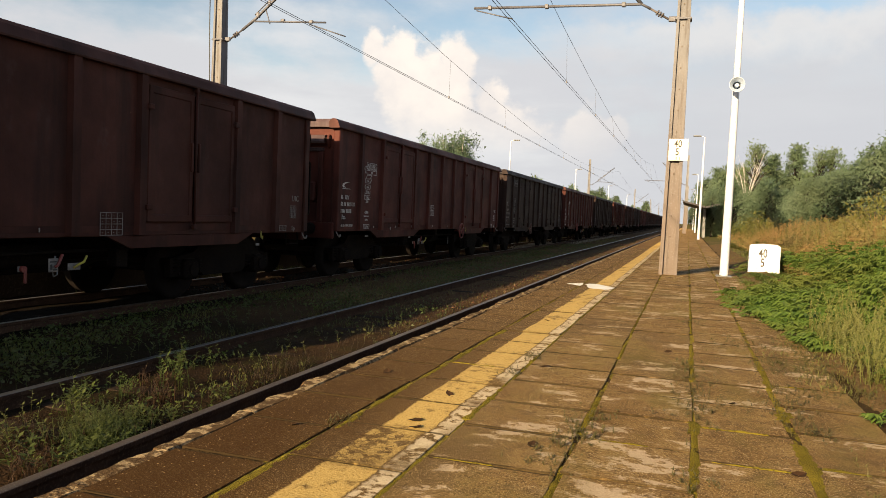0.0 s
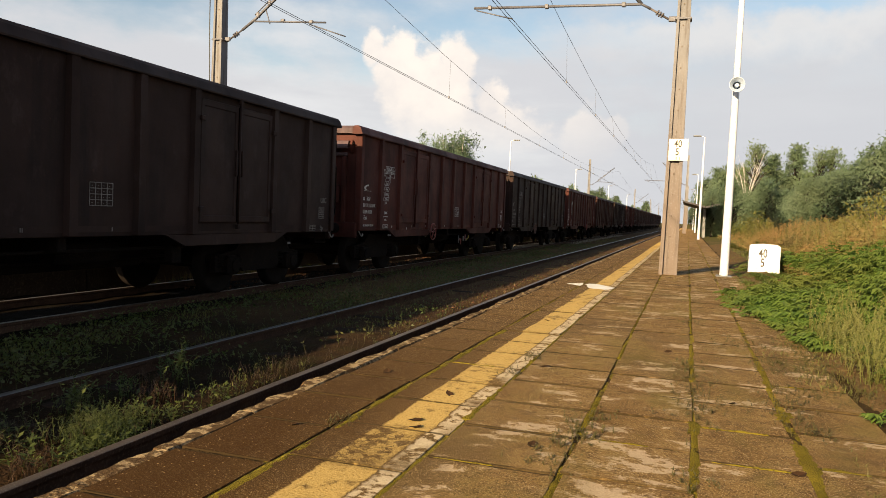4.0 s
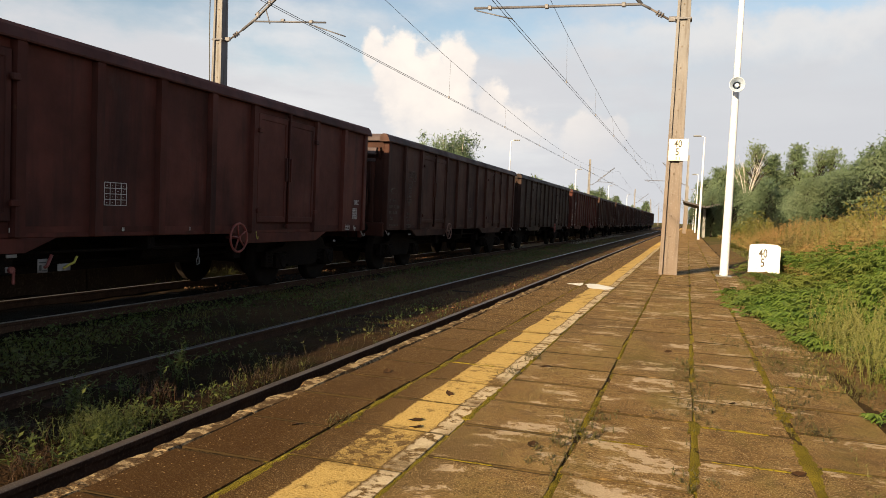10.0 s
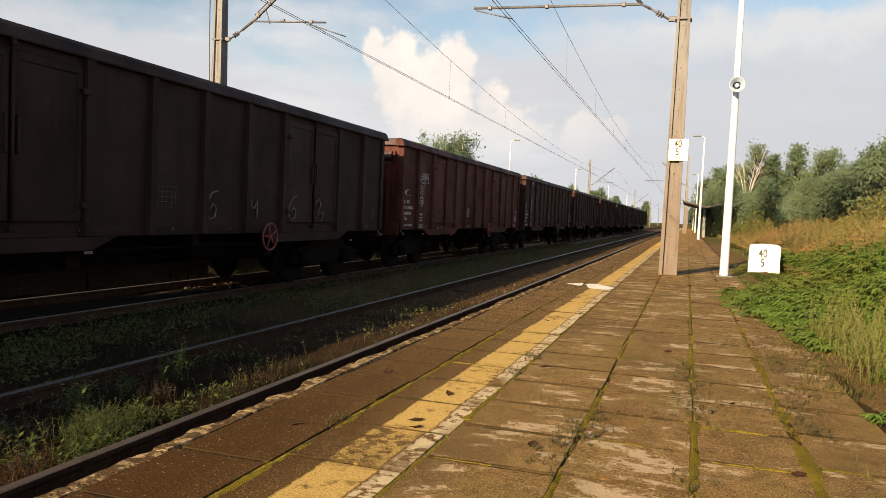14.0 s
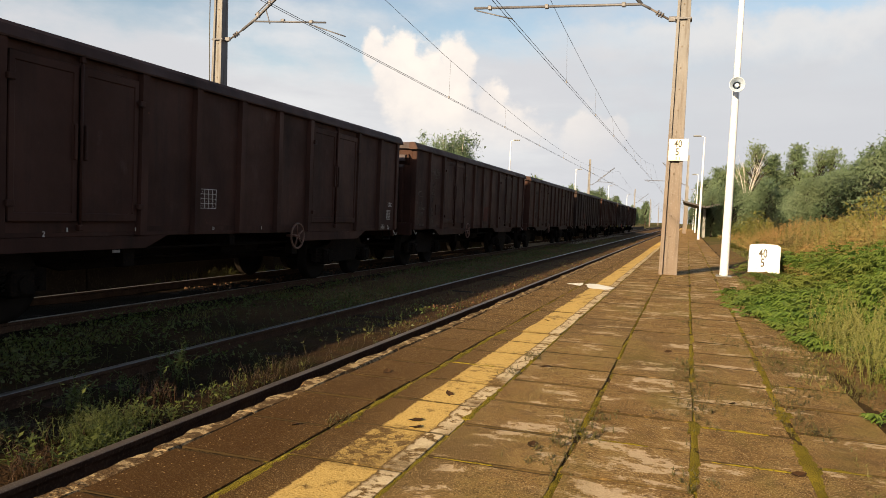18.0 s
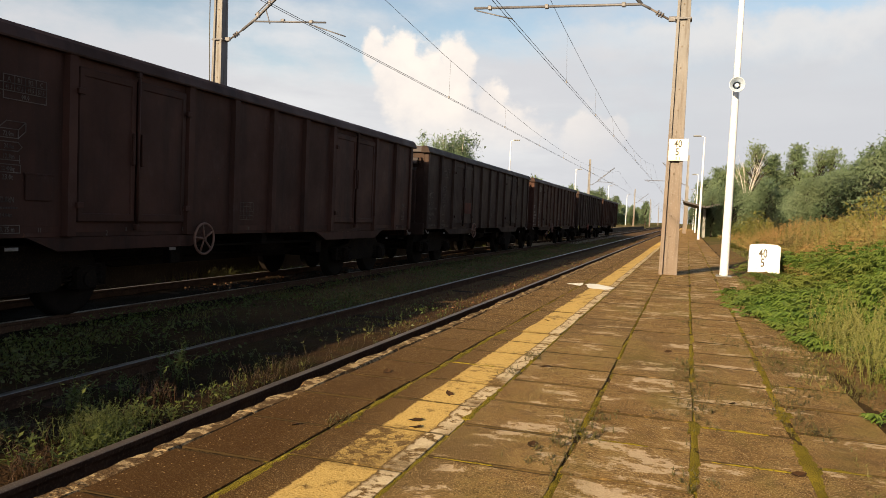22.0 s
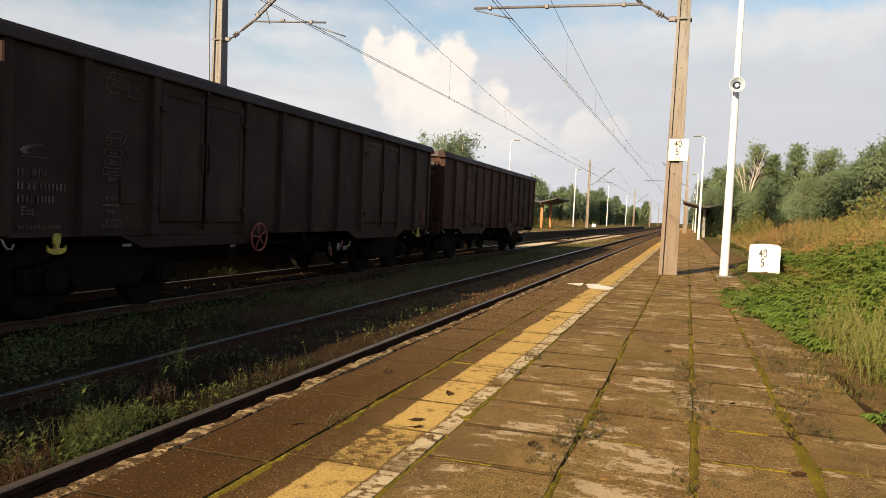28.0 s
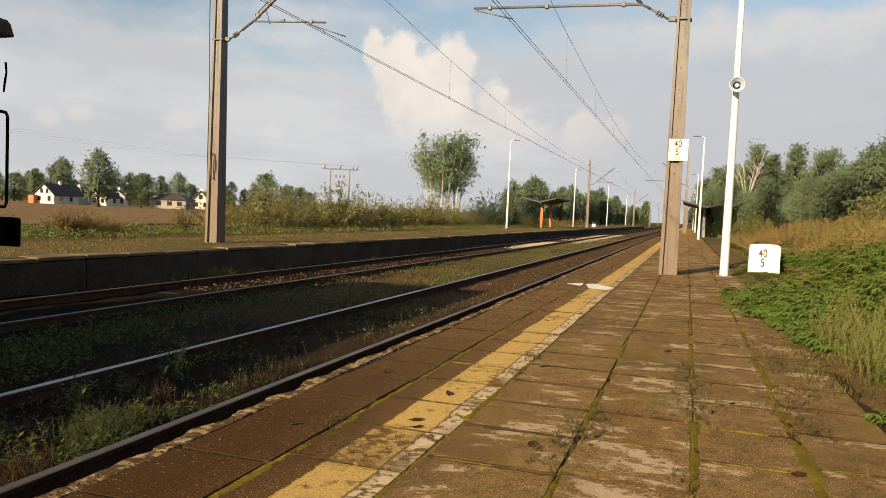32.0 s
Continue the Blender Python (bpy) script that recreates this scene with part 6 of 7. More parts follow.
def build_plants():
    tall = [tree_meshes("broad_tree", 10.0, 3.3, 3600, 0.33, 60, 0.2, 11), tree_meshes("slim_tree", 10.0, 2.3, 3200, 0.31, 50, 0.14, 12), tree_meshes("round_tree", 8.0, 3.3, 3600, 0.32, 60, 0.12, 13)]
    wood = [tree_meshes("wood_tree", 10.0, 3.4, 11500, 0.21, 90, 0.10, 14), tree_meshes("wood_slim_tree", 10.0, 2.0, 9500, 0.19, 80, 0.06, 15), tree_meshes("wood_round_tree", 8.0, 3.4, 11500, 0.185, 90, 0.02, 16), tree_meshes("wood_thin_tree", 11.0, 2.6, 5000, 0.17, 60, 0.35, 17)]
    bushes = [bush_mesh("bush_a", 2.0, 1.4, 3300, 0.072, 21), bush_mesh("bush_b", 1.6, 1.5, 3200, 0.068, 22), bush_mesh("bush_c", 2.4, 1.2, 3300, 0.072, 23)]
    random.seed(31)

    def at(az, dist):
        a = radians(az)
        return dist * math.sin(a), dist * math.cos(a)

    # single trees over the field
    for az, d, k, s in ((-43.4, 190, 0, 1.30), (-31.9, 170, 2, 1.15), (-40.6, 210, 2, 1.15), (-46.0, 260, 0, 1.25), (-45.6, 250, 0, 1.35), (-47.3, 265, 1, 1.1), (-48.5, 280, 2, 1.2)):
        x, y = at(az, d)
        plant_tree(tall[k], x, y, s, rnd(0, 6), "lone broadleaf tree beyond the ploughed field", M_BARK, M_LEAF_DARK, "trees beyond the field")
    for k in range(34):
        az = -53 + 25 * (k + rnd(0, 0.8)) / 34
        x, y = at(az, rnd(270, 340))
        plant_tree(random.choice(tall), x, y, rnd(0.8, 1.25), rnd(0, 6), "distant broadleaf tree among the houses", M_BARK, M_LEAF_DARK, "trees beyond the field")
    # the belt along the line beyond the shelter
    for k in range(26):
        u = k / 25
        y = 92 + 170 * u ** 1.3
        x = -19.5 - 3.5 * random.random() - 3.0 * u
        plant_tree(random.choice(tall), x, y, rnd(0.55, 0.75) + 0.35 * u, rnd(0, 6), "leafy tree in the belt along the line", M_BARK, M_LEAF, "trees along the line")
    for k in range(16):
        x, y = -14 + 26 * rnd(0, 1), rnd(330, 430)
        if abs(x + 6) < 7:
            x -= 16
        plant_tree(random.choice(tall), x, y, rnd(0.9, 1.2), rnd(0, 6), "far tree where the line vanishes", M_BARK, M_LEAF_DARK, "trees along the line")
    # the wood on the near platform's side: tall trees behind, a closed rank before them, dense young growth in front
    random.seed(33)
    for az, d, k, sc, leaves in ((1.2, 96, 0, 0.66, 0), (1.9, 88, 1, 0.72, 0), (2.7, 84, 0, 0.72, 0), (3.5, 92, 1, 0.74, 1), (4.4, 78, 3, 0.80, 1), (5.5, 82, 1, 0.80, 0), (6.1, 88, 0, 0.66, 0), (7.0, 80, 1, 0.88, 0),
                                (7.9, 92, 0, 0.66, 0), (8.5, 76, 3, 0.72, 1), (9.2, 78, 3, 0.76, 1), (9.9, 84, 2, 0.72, 0), (10.8, 80, 0, 0.70, 0), (11.8, 82, 1, 0.78, 0), (12.9, 80, 0, 0.86, 0)):
        x, y = at(az, d)
        plant_tree(wood[k], x, y, sc, rnd(0, 6), "tall broadleaf tree of the wood", M_BARK, M_LEAF if leaves else M_LEAF_DARK, "trees of the wood")
    for k in range(24):
        x, y = at(1.3 + 13.0 * (k + rnd(0.1, 0.9)) / 24, rnd(60, 74))
        plant_tree(wood[2 if k % 3 else 0], x, y, rnd(0.40, 0.54) * (1.0 if k % 3 else 0.8), rnd(0, 6), "dense broadleaf tree at the edge of the wood", M_BARK, M_LEAF_DARK if k % 4 else M_LEAF, "trees of the wood")
    for k in range(17):
        u = (k + rnd(0.1, 0.9)) / 17
        x, y = at(6.4 + 8.4 * u, rnd(40, 50))
        plant_tree(wood[2 if k % 2 else 0], x, y, (0.40 if k % 2 else 0.32) * (0.72 + 1.2 * u) * rnd(0.92, 1.06), rnd(0, 6), "young bushy tree at the edge of the wood", M_BARK, M_LEAF if k % 3 else M_LEAF_DARK, "trees of the wood")
    for k in range(16):
        x, y = at(1.4 + 5.2 * (k + random.random()) / 16, rnd(40, 56))
        if x > 3.0:
            plant_bush(random.choice(bushes), x, y, ground_height(x, y) - 0.1, rnd(0.6, 0.95), rnd(0.8, 1.0), "green bramble bush at the foot of the wood", M_BANK, "bushes on the bank")
    # bare birch
    g = Geo()
    random.seed(41)
    g.path([(0, 0, -0.2), (0.05, 0, 1.4), (0.02, 0.1, 2.6)], [0.09, 0.08, 0.07], n=7)
    for k in range(7):
        a, d = k * 1.05 + rnd(-0.3, 0.3), rnd(0.5, 1.7)
        tip = Vector((d * math.cos(a) * 1.1, d * math.sin(a), rnd(5.6, 7.0)))
        g.path([(0.02, 0.1, 2.5), (tip.x * 0.45, tip.y * 0.45, 2.5 + (tip.z - 2.5) * 0.5), tip], [0.042, 0.028, 0.009], n=5)
        for j in range(5):
            u = rnd(0.35, 0.9)
            p = Vector((tip.x * u, tip.y * u, 2.5 + (tip.z - 2.5) * u))
            b2, ln = rnd(0, 6.3), rnd(0.4, 0.9)
            g.path([p, p + Vector((ln * 0.45 * math.cos(b2), ln * 0.45 * math.sin(b2), ln * 0.6)), p + Vector((ln * 0.7 * math.cos(b2), ln * 0.7 * math.sin(b2), ln * 1.3))], [0.014, 0.010, 0.005], n=4)
    x, y = at(3.9, 66)
    b = thing("bare_birch", "leafless pale birch at the edge of the wood", "tree", pose(x, y, ground_height(x, y)))
    part("trunk", g, M_BIRCH, b)
    # many-stemmed birch by the far platform
    random.seed(42)
    trunks, cr, cs = [], Geo(), []
    for k in range(11):
        a, d = k * 0.571 + rnd(-0.2, 0.2), rnd(0.5, 2.1)
        bx, by = d * math.cos(a), d * math.sin(a)
        tx, ty = bx * 1.65 + rnd(-0.3, 0.3), by * 1.65 + rnd(-0.3, 0.3)
        hh = rnd(7.6, 9.6) - 0.3 * d
        tr = Geo()
        trunks.append(tr)
        tr.path([(bx, by, -0.3), (bx * 1.15, by * 1.15, hh * 0.35), (tx * 0.85, ty * 0.85, hh * 0.7), (tx, ty, hh)], [0.075, 0.06, 0.04, 0.012], n=6)
        for u in (0.54, 0.62, 0.70, 0.77, 0.84, 0.91, 0.98):
            cs.append((tx * u * 1.1 + rnd(-0.7, 0.7), ty * u * 1.1 + rnd(-0.7, 0.7), hh * u + rnd(-0.5, 0.3), rnd(0.45, 1.05)))
    for k in range(26):
        a, d = rnd(0, 6.3), 2.3 * random.random() ** 0.6
        cs.append((d * math.cos(a), d * math.sin(a), 7.4 - 0.25 * d * d + rnd(-2.0, 0.5), rnd(0.7, 1.2)))
    crown(cr, cs, 27000, 0.135)
    x, y = at(-18.0, 70)
    b = thing("birch_clump", "tall birch clump with many pale stems by the far platform", "tree", pose(x, y, ground_height(x, y)))
    for tr in trunks:
        part("stem", tr, M_BIRCH, b)
    part("crown", cr, M_LEAF_DARK, b)
    # hedge behind the far platform
    random.seed(51)
    for k in range(84):
        y = 13 + 80 * (k / 95) ** 1.15
        x = -16.0 - rnd(0.2, 4.2)
        az = math.degrees(math.atan2(-x, y))
        s = rnd(0.95, 1.35) if az < 36.5 else rnd(0.3, 0.48) if az < 41 else rnd(0.42, 0.62)
        plant_bush(random.choice(bushes), x, y, ground_height(x, y) - 0.05, s, rnd(0.85, 1.1), "scrubby roadside bush with yellowing leaves", M_BUSH if k % 11 else M_DRYBUSH, "bushes behind the far platform")
    for az, d, s in ((-26.6, 36, 1.3), (-25.5, 38, 1.2), (-28, 35, 1.0), (-29.5, 33, 0.9), (-31, 31, 0.85), (-32.5, 30, 0.8), (-34, 28, 0.8), (-35.3, 27, 0.75), (-24.4, 41, 1.25), (-23.4, 43, 1.2), (-22.5, 45, 1.2), (-21.6, 47, 1.3), (-20.8, 49, 0.95), (-20, 51, 0.85), (-19.2, 53, 0.8), (-18.4, 54, 0.75), (-17.6, 56, 0.8), (-16.8, 58, 0.85), (-16.0, 60, 1.1), (-15.3, 62, 1.4), (-14.6, 66, 1.9), (-13.2, 70, 1.9)):
        x, y = at(az, d)
        plant_bush(random.choice(bushes), x, y, ground_height(x, y), s, 1.05, "tall dense bush behind the far platform", M_BUSH if d < 60 else M_LEAF_DARK, "bushes behind the far platform")
    for az, d, sc in ((-49.6, 21, 0.30), (-48.9, 21.5, 0.33), (-48.2, 22, 0.26), (-46.3, 22, 0.33), (-45.6, 21.6, 0.40), (-44.9, 22, 0.36), (-44.1, 22, 0.42), (-43.3, 22.6, 0.34), (-42.4, 23, 0.30), (-38.9, 25, 0.22), (-37.8, 25, 0.42)):
        x, y = at(az, d)
        plant_bush(random.choice(bushes), x, y, ground_height(x, y) if x < -16.05 else FARZ - 0.08, sc, 1.0, "brownish roadside bush behind the far platform", M_BUSH if random.random() < 0.5 else M_DRYBUSH, "bushes behind the far platform")
    # green creeper along the far platform's back
    random.seed(52)
    g = Geo()
    for k in range(22000):
        y = 8 + 75 * random.random() ** 1.4
        leaf(g, Vector((-13.4 - 2.6 * random.random() ** 0.6 * (1 if y < 40 else 0.9), y, FARZ + 0.03 + (0.30 * random.random() ** 2) * (0.5 + noise.noise((y * 0.6, 3.0, 1.0))))), rnd(0.03, 0.062))
    tagged(part("creeper", g, M_CREEP), "low green creeper along the back of the platform", "creeper", kind="stuff")
    g = Geo()
    for k in range(2600):
        y = 7 + 80 * random.random() ** 1.5
        blades(g, FAR_EDGE - 0.45 - 3.3 * random.random(), y, FARZ - 0.02, rnd(0.02, 0.07), 4, 0.12, 0.9)
    for k in range(500):
        y = 24 + 90 * random.random()
        blades(g, -13.9 - 1.8 * random.random(), y, FARZ - 0.02, 0.28, 5, 0.15, 0.6, 0.008)
    for k in range(70):
        blades(g, -9.45 + random.gauss(0, 0.06), 13.3 + random.gauss(0, 0.28), -0.14, rnd(0.12, 0.3), 3, 0.05, 0.6, 0.004)
    tagged(part("dry_grass", g, M_GRASSDRY), "short dry grass on the far platform", "grass", kind="stuff")
    # grass and weeds on the trackbed
    random.seed(53)
    g = Geo()
    for k in range(7000):
        y = 5 + 60 * random.random() ** 1.5
        x = rnd(-6.95, -4.75) if random.random() < 0.93 else rnd(-4.5, -3.2)
        if noise.noise((x * 0.8, y * 0.45, 7.0)) < -0.12:
            continue
        blades(g, x, y, -0.135, rnd(0.02, 0.06), 5, 0.10, 1.3, 0.0035)
    for y0, n in ((13.6, 26), (15.2, 8), (21.0, 14), (27.0, 10), (33.0, 16), (45.0, 20), (58.0, 30)):
        for k in range(n):
            blades(g, rnd(-9.6, -9.2), y0 + random.gauss(0, 0.5 + 0.02 * y0), -0.13, rnd(0.06, 0.26), 5, 0.06, 0.6, 0.004)
    tagged(part("trackbed_grass", g, M_GRASS), "patchy grass between and beside the rails", "grass", kind="stuff")
    g = Geo()
    for x, y, n, h in ((-3.56, 3.84, 200, 0.12), (-3.72, 4.0, 130, 0.12), (-3.42, 3.66, 110, 0.10), (-3.5, 4.1, 70, 0.09)):
        for k in range(n):
            sprig(g, x + random.gauss(0, h * 0.95), y + random.gauss(0, h * 1.2), -0.135, h * rnd(0.4, 1.6), 14, rnd(0.012, 0.022))
    for x, y, n, h in ((-4.45, 5.75, 14, 0.22), (-4.35, 5.95, 8, 0.18), (-3.42, 4.95, 8, 0.13), (-3.3, 3.4, 10, 0.12), (-3.35, 3.7, 12, 0.15), (-3.95, 3.5, 16, 0.15), (-4.2, 4.2, 18, 0.2), (-4.1, 4.7, 12, 0.18), (-3.94, 5.1, 14, 0.34), (-3.42, 4.35, 9, 0.14), (-3.35, 3.25, 12, 0.15), (-3.55, 3.3, 10, 0.2), (-4.0, 4.05, 12, 0.3)):
        for k in range(n):
            sprig(g, x + random.gauss(0, 0.07), y + random.gauss(0, 0.10), -0.135, h * rnd(0.6, 1.2), 9, rnd(0.03, 0.05))
    for k in range(700):
        sprig(g, rnd(-6.9, -4.75), 4.5 + 22 * random.random() ** 1.3, -0.135, rnd(0.05, 0.2), 8, rnd(0.02, 0.045))
    for k in range(160):
        sprig(g, rnd(-4.45, -3.25), 3.2 + 8 * random.random(), -0.135, rnd(0.05, 0.16), 8, rnd(0.018, 0.035))
    tagged(part("trackbed_weeds", g, M_BEDWEED), "leafy weeds growing through the trackbed", "weeds", kind="stuff")
    # low creeping leaves between the tracks
    g = Geo()
    for k in range(30000):
        y = 4 + 42 * random.random() ** 1.5
        x = rnd(-7.05, -4.72) if random.random() < 0.86 else rnd(-9.5, -8.9) if random.random() < 0.3 else rnd(-4.5, -3.25)
        d = noise.noise((x * 0.9, y * 0.5, 7.0)) + 0.5 * noise.noise((x * 3.1, y * 2.2, 1.0))
        if d < 0.0 + (0.25 if x > -4.6 else 0.0):
            continue
        leaf(g, Vector((x, y, -0.115 + 0.12 * random.random() ** 2 * (0.6 + d))), rnd(0.014, 0.034), 1.8)
    tagged(part("trackbed_creeper", g, M_BEDWEED), "dark green creeping plants between the tracks", "weeds", kind="stuff")
    g = Geo()
    for k in range(3200):
        y = 11 + 60 * random.random() ** 1.4
        x = rnd(-7.0, -4.75) if random.random() < 0.95 else rnd(-4.45, -3.25)
        if noise.noise((x * 0.7, y * 0.25, 2.0)) < -0.1:
            continue
        blades(g, x, y, -0.13, rnd(0.03, 0.10), 5, 0.12, 1.2, 0.004)
    for k in range(170):
        blades(g, -9.55 + random.gauss(0, 0.10), 13.6 + random.gauss(0, 0.75), -0.15, rnd(0.10, 0.26), 4, 0.06, 0.8, 0.004)
    tagged(part("trackbed_dry_grass", g, M_GRASSDRY), "dry yellowed grass between the tracks", "grass", kind="stuff")
    # brown twiggy weeds beside the near rail
    g = Geo()
    for k in range(620):
        y = 3 + 26 * random.random() ** 1.25
        x = -3.25 - 0.5 * random.random() ** 1.6
        if noise.noise((y * 0.9, 4.0, x)) < -0.2:
            continue
        sprig(g, x, y, -0.135, rnd(0.05, 0.15), 7, 0.014)
    for x, y, n in ((-4.2, 5.05, 26), (-3.82, 4.62, 46), (-3.8, 3.35, 24), (-4.0, 3.6, 16), (-3.36, 3.05, 40), (-3.45, 5.5, 40), (-3.5, 6.1, 30)):
        for k in range(n):
            sprig(g, x + random.gauss(0, 0.09), y + random.gauss(0, 0.09), -0.135, rnd(0.1, 0.2), 9, 0.016)
    tagged(part("dry_weeds", g, M_TWIG), "withered brown weeds beside the near rail", "weeds", kind="stuff")
    # grass tufts in the slab joints
    random.seed(54)
    g = Geo()
    for x, y, n, s in ((-0.46, 3.55, 60, 0.10), (-0.50, 3.2, 40, 0.09), (-0.42, 3.9, 36, 0.09), (0.08, 4.35, 60, 0.12), (0.10, 5.0, 70, 0.13), (0.06, 5.6, 40, 0.1), (0.58, 4.55, 60, 0.11), (0.62, 4.9, 40, 0.12), (0.09, 3.1, 20, 0.06), (0.70, 6.0, 70, 0.15), (0.98, 5.7, 120, 0.15), (1.02, 6.3, 120, 0.15), (1.10, 5.2, 80, 0.11), (0.92, 7.0, 90, 0.16), (0.80, 5.1, 40, 0.09), (0.66, 4.15, 36, 0.06), (-1.05, 5.4, 26, 0.06), (-1.05, 4.8, 20, 0.05), (0.5, 7.0, 60, 0.2), (0.09, 8.2, 30, 0.1), (-0.45, 8.8, 30, 0.1), (-1.58, 3.3, 14, 0.05)):
        for k in range(n):
            px, py = x + random.gauss(0, s * 0.7), y + random.gauss(0, s * 1.6)
            sprig(g, px, py, PLAT - 0.005, rnd(0.012, 0.045), 7, rnd(0.008, 0.016))
            if k % 4 == 0:
                blades(g, px, py, PLAT - 0.02, 0.05, 3, 0.02, 1.6, 0.002)
    for k in range(1500):
        x = random.choice((-1.555, -1.019, -0.443, 0.085, 0.564)) + random.gauss(0, 0.015)
        blades(g, x, 2.2 + 26 * random.random() ** 1.5, PLAT - 0.02, 0.022, 3, 0.015, 1.2, 0.002)
    tagged(part("joint_grass", g, M_JOINTWEED), "small brownish weeds in the slab joints", "grass", kind="stuff")
    # moss pads along the joints
    g = Geo()
    for k in range(900):
        x = random.choice((-1.555, -1.555, -1.019, -0.443, 0.085, 0.564)) + random.gauss(0, 0.012)
        y = 1.8 + 16 * random.random() ** 1.3
        if noise.noise((x * 4.0, y * 0.8, 6.0)) < -0.08:
            continue
        rx, ry, h = rnd(0.006, 0.026), rnd(0.02, 0.09), rnd(0.005, 0.014)
        vs = [(x, y, PLAT - 0.012 + h)] + [(x + rx * math.cos(a * 0.785), y + ry * math.sin(a * 0.785) * rnd(0.6, 1.2), PLAT - 0.006) for a in range(8)]
        g.add(vs, [(0, 1 + a, 1 + (a + 1) % 8) for a in range(8)], True)
    for x, y0, y1, wide in ((-1.538, 1.7, 6.6, 0.026), (-1.556, 6.6, 13.0, 0.016), (-1.017, 2.1, 2.95, 0.026), (-1.015, 3.55, 5.3, 0.030), (-1.018, 5.3, 10.0, 0.014), (-0.443, 2.5, 3.1, 0.032), (-0.440, 3.7, 4.4, 0.030),
                          (-0.443, 5.7, 6.5, 0.018), (-0.443, 7.0, 12.0, 0.012), (0.085, 2.6, 4.1, 0.040), (0.085, 5.1, 6.7, 0.026), (0.085, 7.4, 12.5, 0.014), (0.566, 2.9, 3.9, 0.050), (0.556, 4.32, 4.55, 0.075), (0.562, 5.1, 5.95, 0.040)):
        moss_ribbon(g, Vector((x, y0, PLAT - 0.004)), Vector((x, y1, PLAT - 0.004)), wide)
    for x0, x1, y, wide in ((0.60, 0.82, 3.54, 0.022), (0.14, 0.54, 3.42, 0.012), (0.11, 0.46, 3.995, 0.010), (0.60, 0.80, 5.255, 0.014), (-0.42, -0.1, 3.52, 0.008), (-1.0, -0.7, 2.95, 0.008), (-1.54, -1.2, 4.93, 0.008)):
        moss_ribbon(g, Vector((x0, y, PLAT - 0.004)), Vector((x1, y + 0.006, PLAT - 0.004)), wide)
    tagged(part("moss_pads", g, M_MOSS), "yellow-green moss pads in the slab joints", "moss", kind="stuff")
    # the verge: creeper in front, tall dry seed heads behind
    random.seed(55)
    g = Geo()
    for k in range(3000):
        y = 4.6 + 14 * random.random() ** 1.1
        edge = 1.50 - 0.30 * min(1.0, max(0.0, (y - 6.0) / 3.5)) + 0.22 * noise.noise((y * 0.9, 2.0, 0.0)) - (0.25 if 8.5 < y < 11.5 else 0.0)
        x = edge + random.random() ** 1.25 * (1.2 + 0.13 * y)
        if 1.0 < x < 2.2 and 13.0 < y < 17.9:
            continue
        hill = noise.noise((x * 0.9, y * 0.6, 5.0))
        palmate(g, x, y, ground_height(x, y) - 0.02, max(0.07, rnd(0.05, 0.20) + 0.26 * min(2.5, x - edge) + 0.25 * hill * min(1.0, x - edge + 0.3)), 6, rnd(0.075, 0.12))
    for k in range(200):
        y = 9.0 + 3.5 * random.random()
        x = 0.55 + 0.75 * random.random() ** 0.6
        palmate(g, x, y, PLAT - 0.01, rnd(0.04, 0.12), 3, 0.10)
    for k in range(420):
        x, y = rnd(0.95, 2.3), rnd(12.5, 18.5)
        weed(g, x, y, ground_height(x, y) - 0.01, rnd(0.04, 0.11), 5, 0.08)
    for k in range(7):
        palmate(g, rnd(1.04, 1.3), rnd(4.35, 4.62), PLAT, rnd(0.02, 0.07), 3, 0.06)
    for k in range(170):
        y = rnd(6.9, 8.9)
        x = 1.32 - 0.42 * random.random() ** 1.3 * (0.5 + 0.25 * (y - 6.9))
        palmate(g, x, y, PLAT - 0.01, rnd(0.03, 0.11), 3, rnd(0.06, 0.10))
    tagged(part("verge_creeper", g, M_NETTLE), "lush green creeper with five-fingered leaves along the platform verge", "weeds", kind="stuff")
    # pale feathery weeds at the foot of the creeper
    g = Geo()
    for k in range(520):
        y = 4.9 + 3.2 * random.random()
        x = 1.14 + 0.45 * random.random() ** 0.8 + 0.35 * max(0.0, 5.6 - y)
        sprig(g, x, y, PLAT - 0.02, rnd(0.08, 0.30) + (0.25 if k % 5 == 0 else 0.0) + 0.4 * max(0.0, min(0.6, x - 1.3)), 26, rnd(0.014, 0.026))
    for k in range(2200):
        y = 3.6 + 8 * random.random()
        x = 0.60 + 0.85 * random.random() ** 0.75
        if noise.noise((x * 2.0, y * 1.4, 3.0)) < 0.05 - 0.25 * max(0.0, x - 1.1):
            continue
        if k % 2 and y > 5.2:
            sprig(g, x, y, PLAT - 0.01, rnd(0.02, 0.07), 6, rnd(0.009, 0.016))
    tagged(part("verge_weeds", g, M_WORM), "pale feathery weeds at the platform verge", "weeds", kind="stuff")
    g = Geo()
    for k in range(1300):
        y = 5.5 + 26 * random.random() ** 1.3
        x = 1.35 + random.random() ** 1.3 * 2.6 + 0.2 * noise.noise((y * 0.7, 5.0, 0.0))
        if 1.0 < x < 2.3 and 13.0 < y < 17.9:
            continue
        blades(g, x, y, ground_height(x, y) - 0.03, rnd(0.06, 0.16) + 0.18 * max(0.0, min(1.4, x - 1.45)) * rnd(0.4, 1.2), 5, 0.09, 0.9, 0.004)
    tagged(part("verge_grass", g, M_GRASS), "uncut grass along the platform verge", "grass", kind="stuff")
    g = Geo()
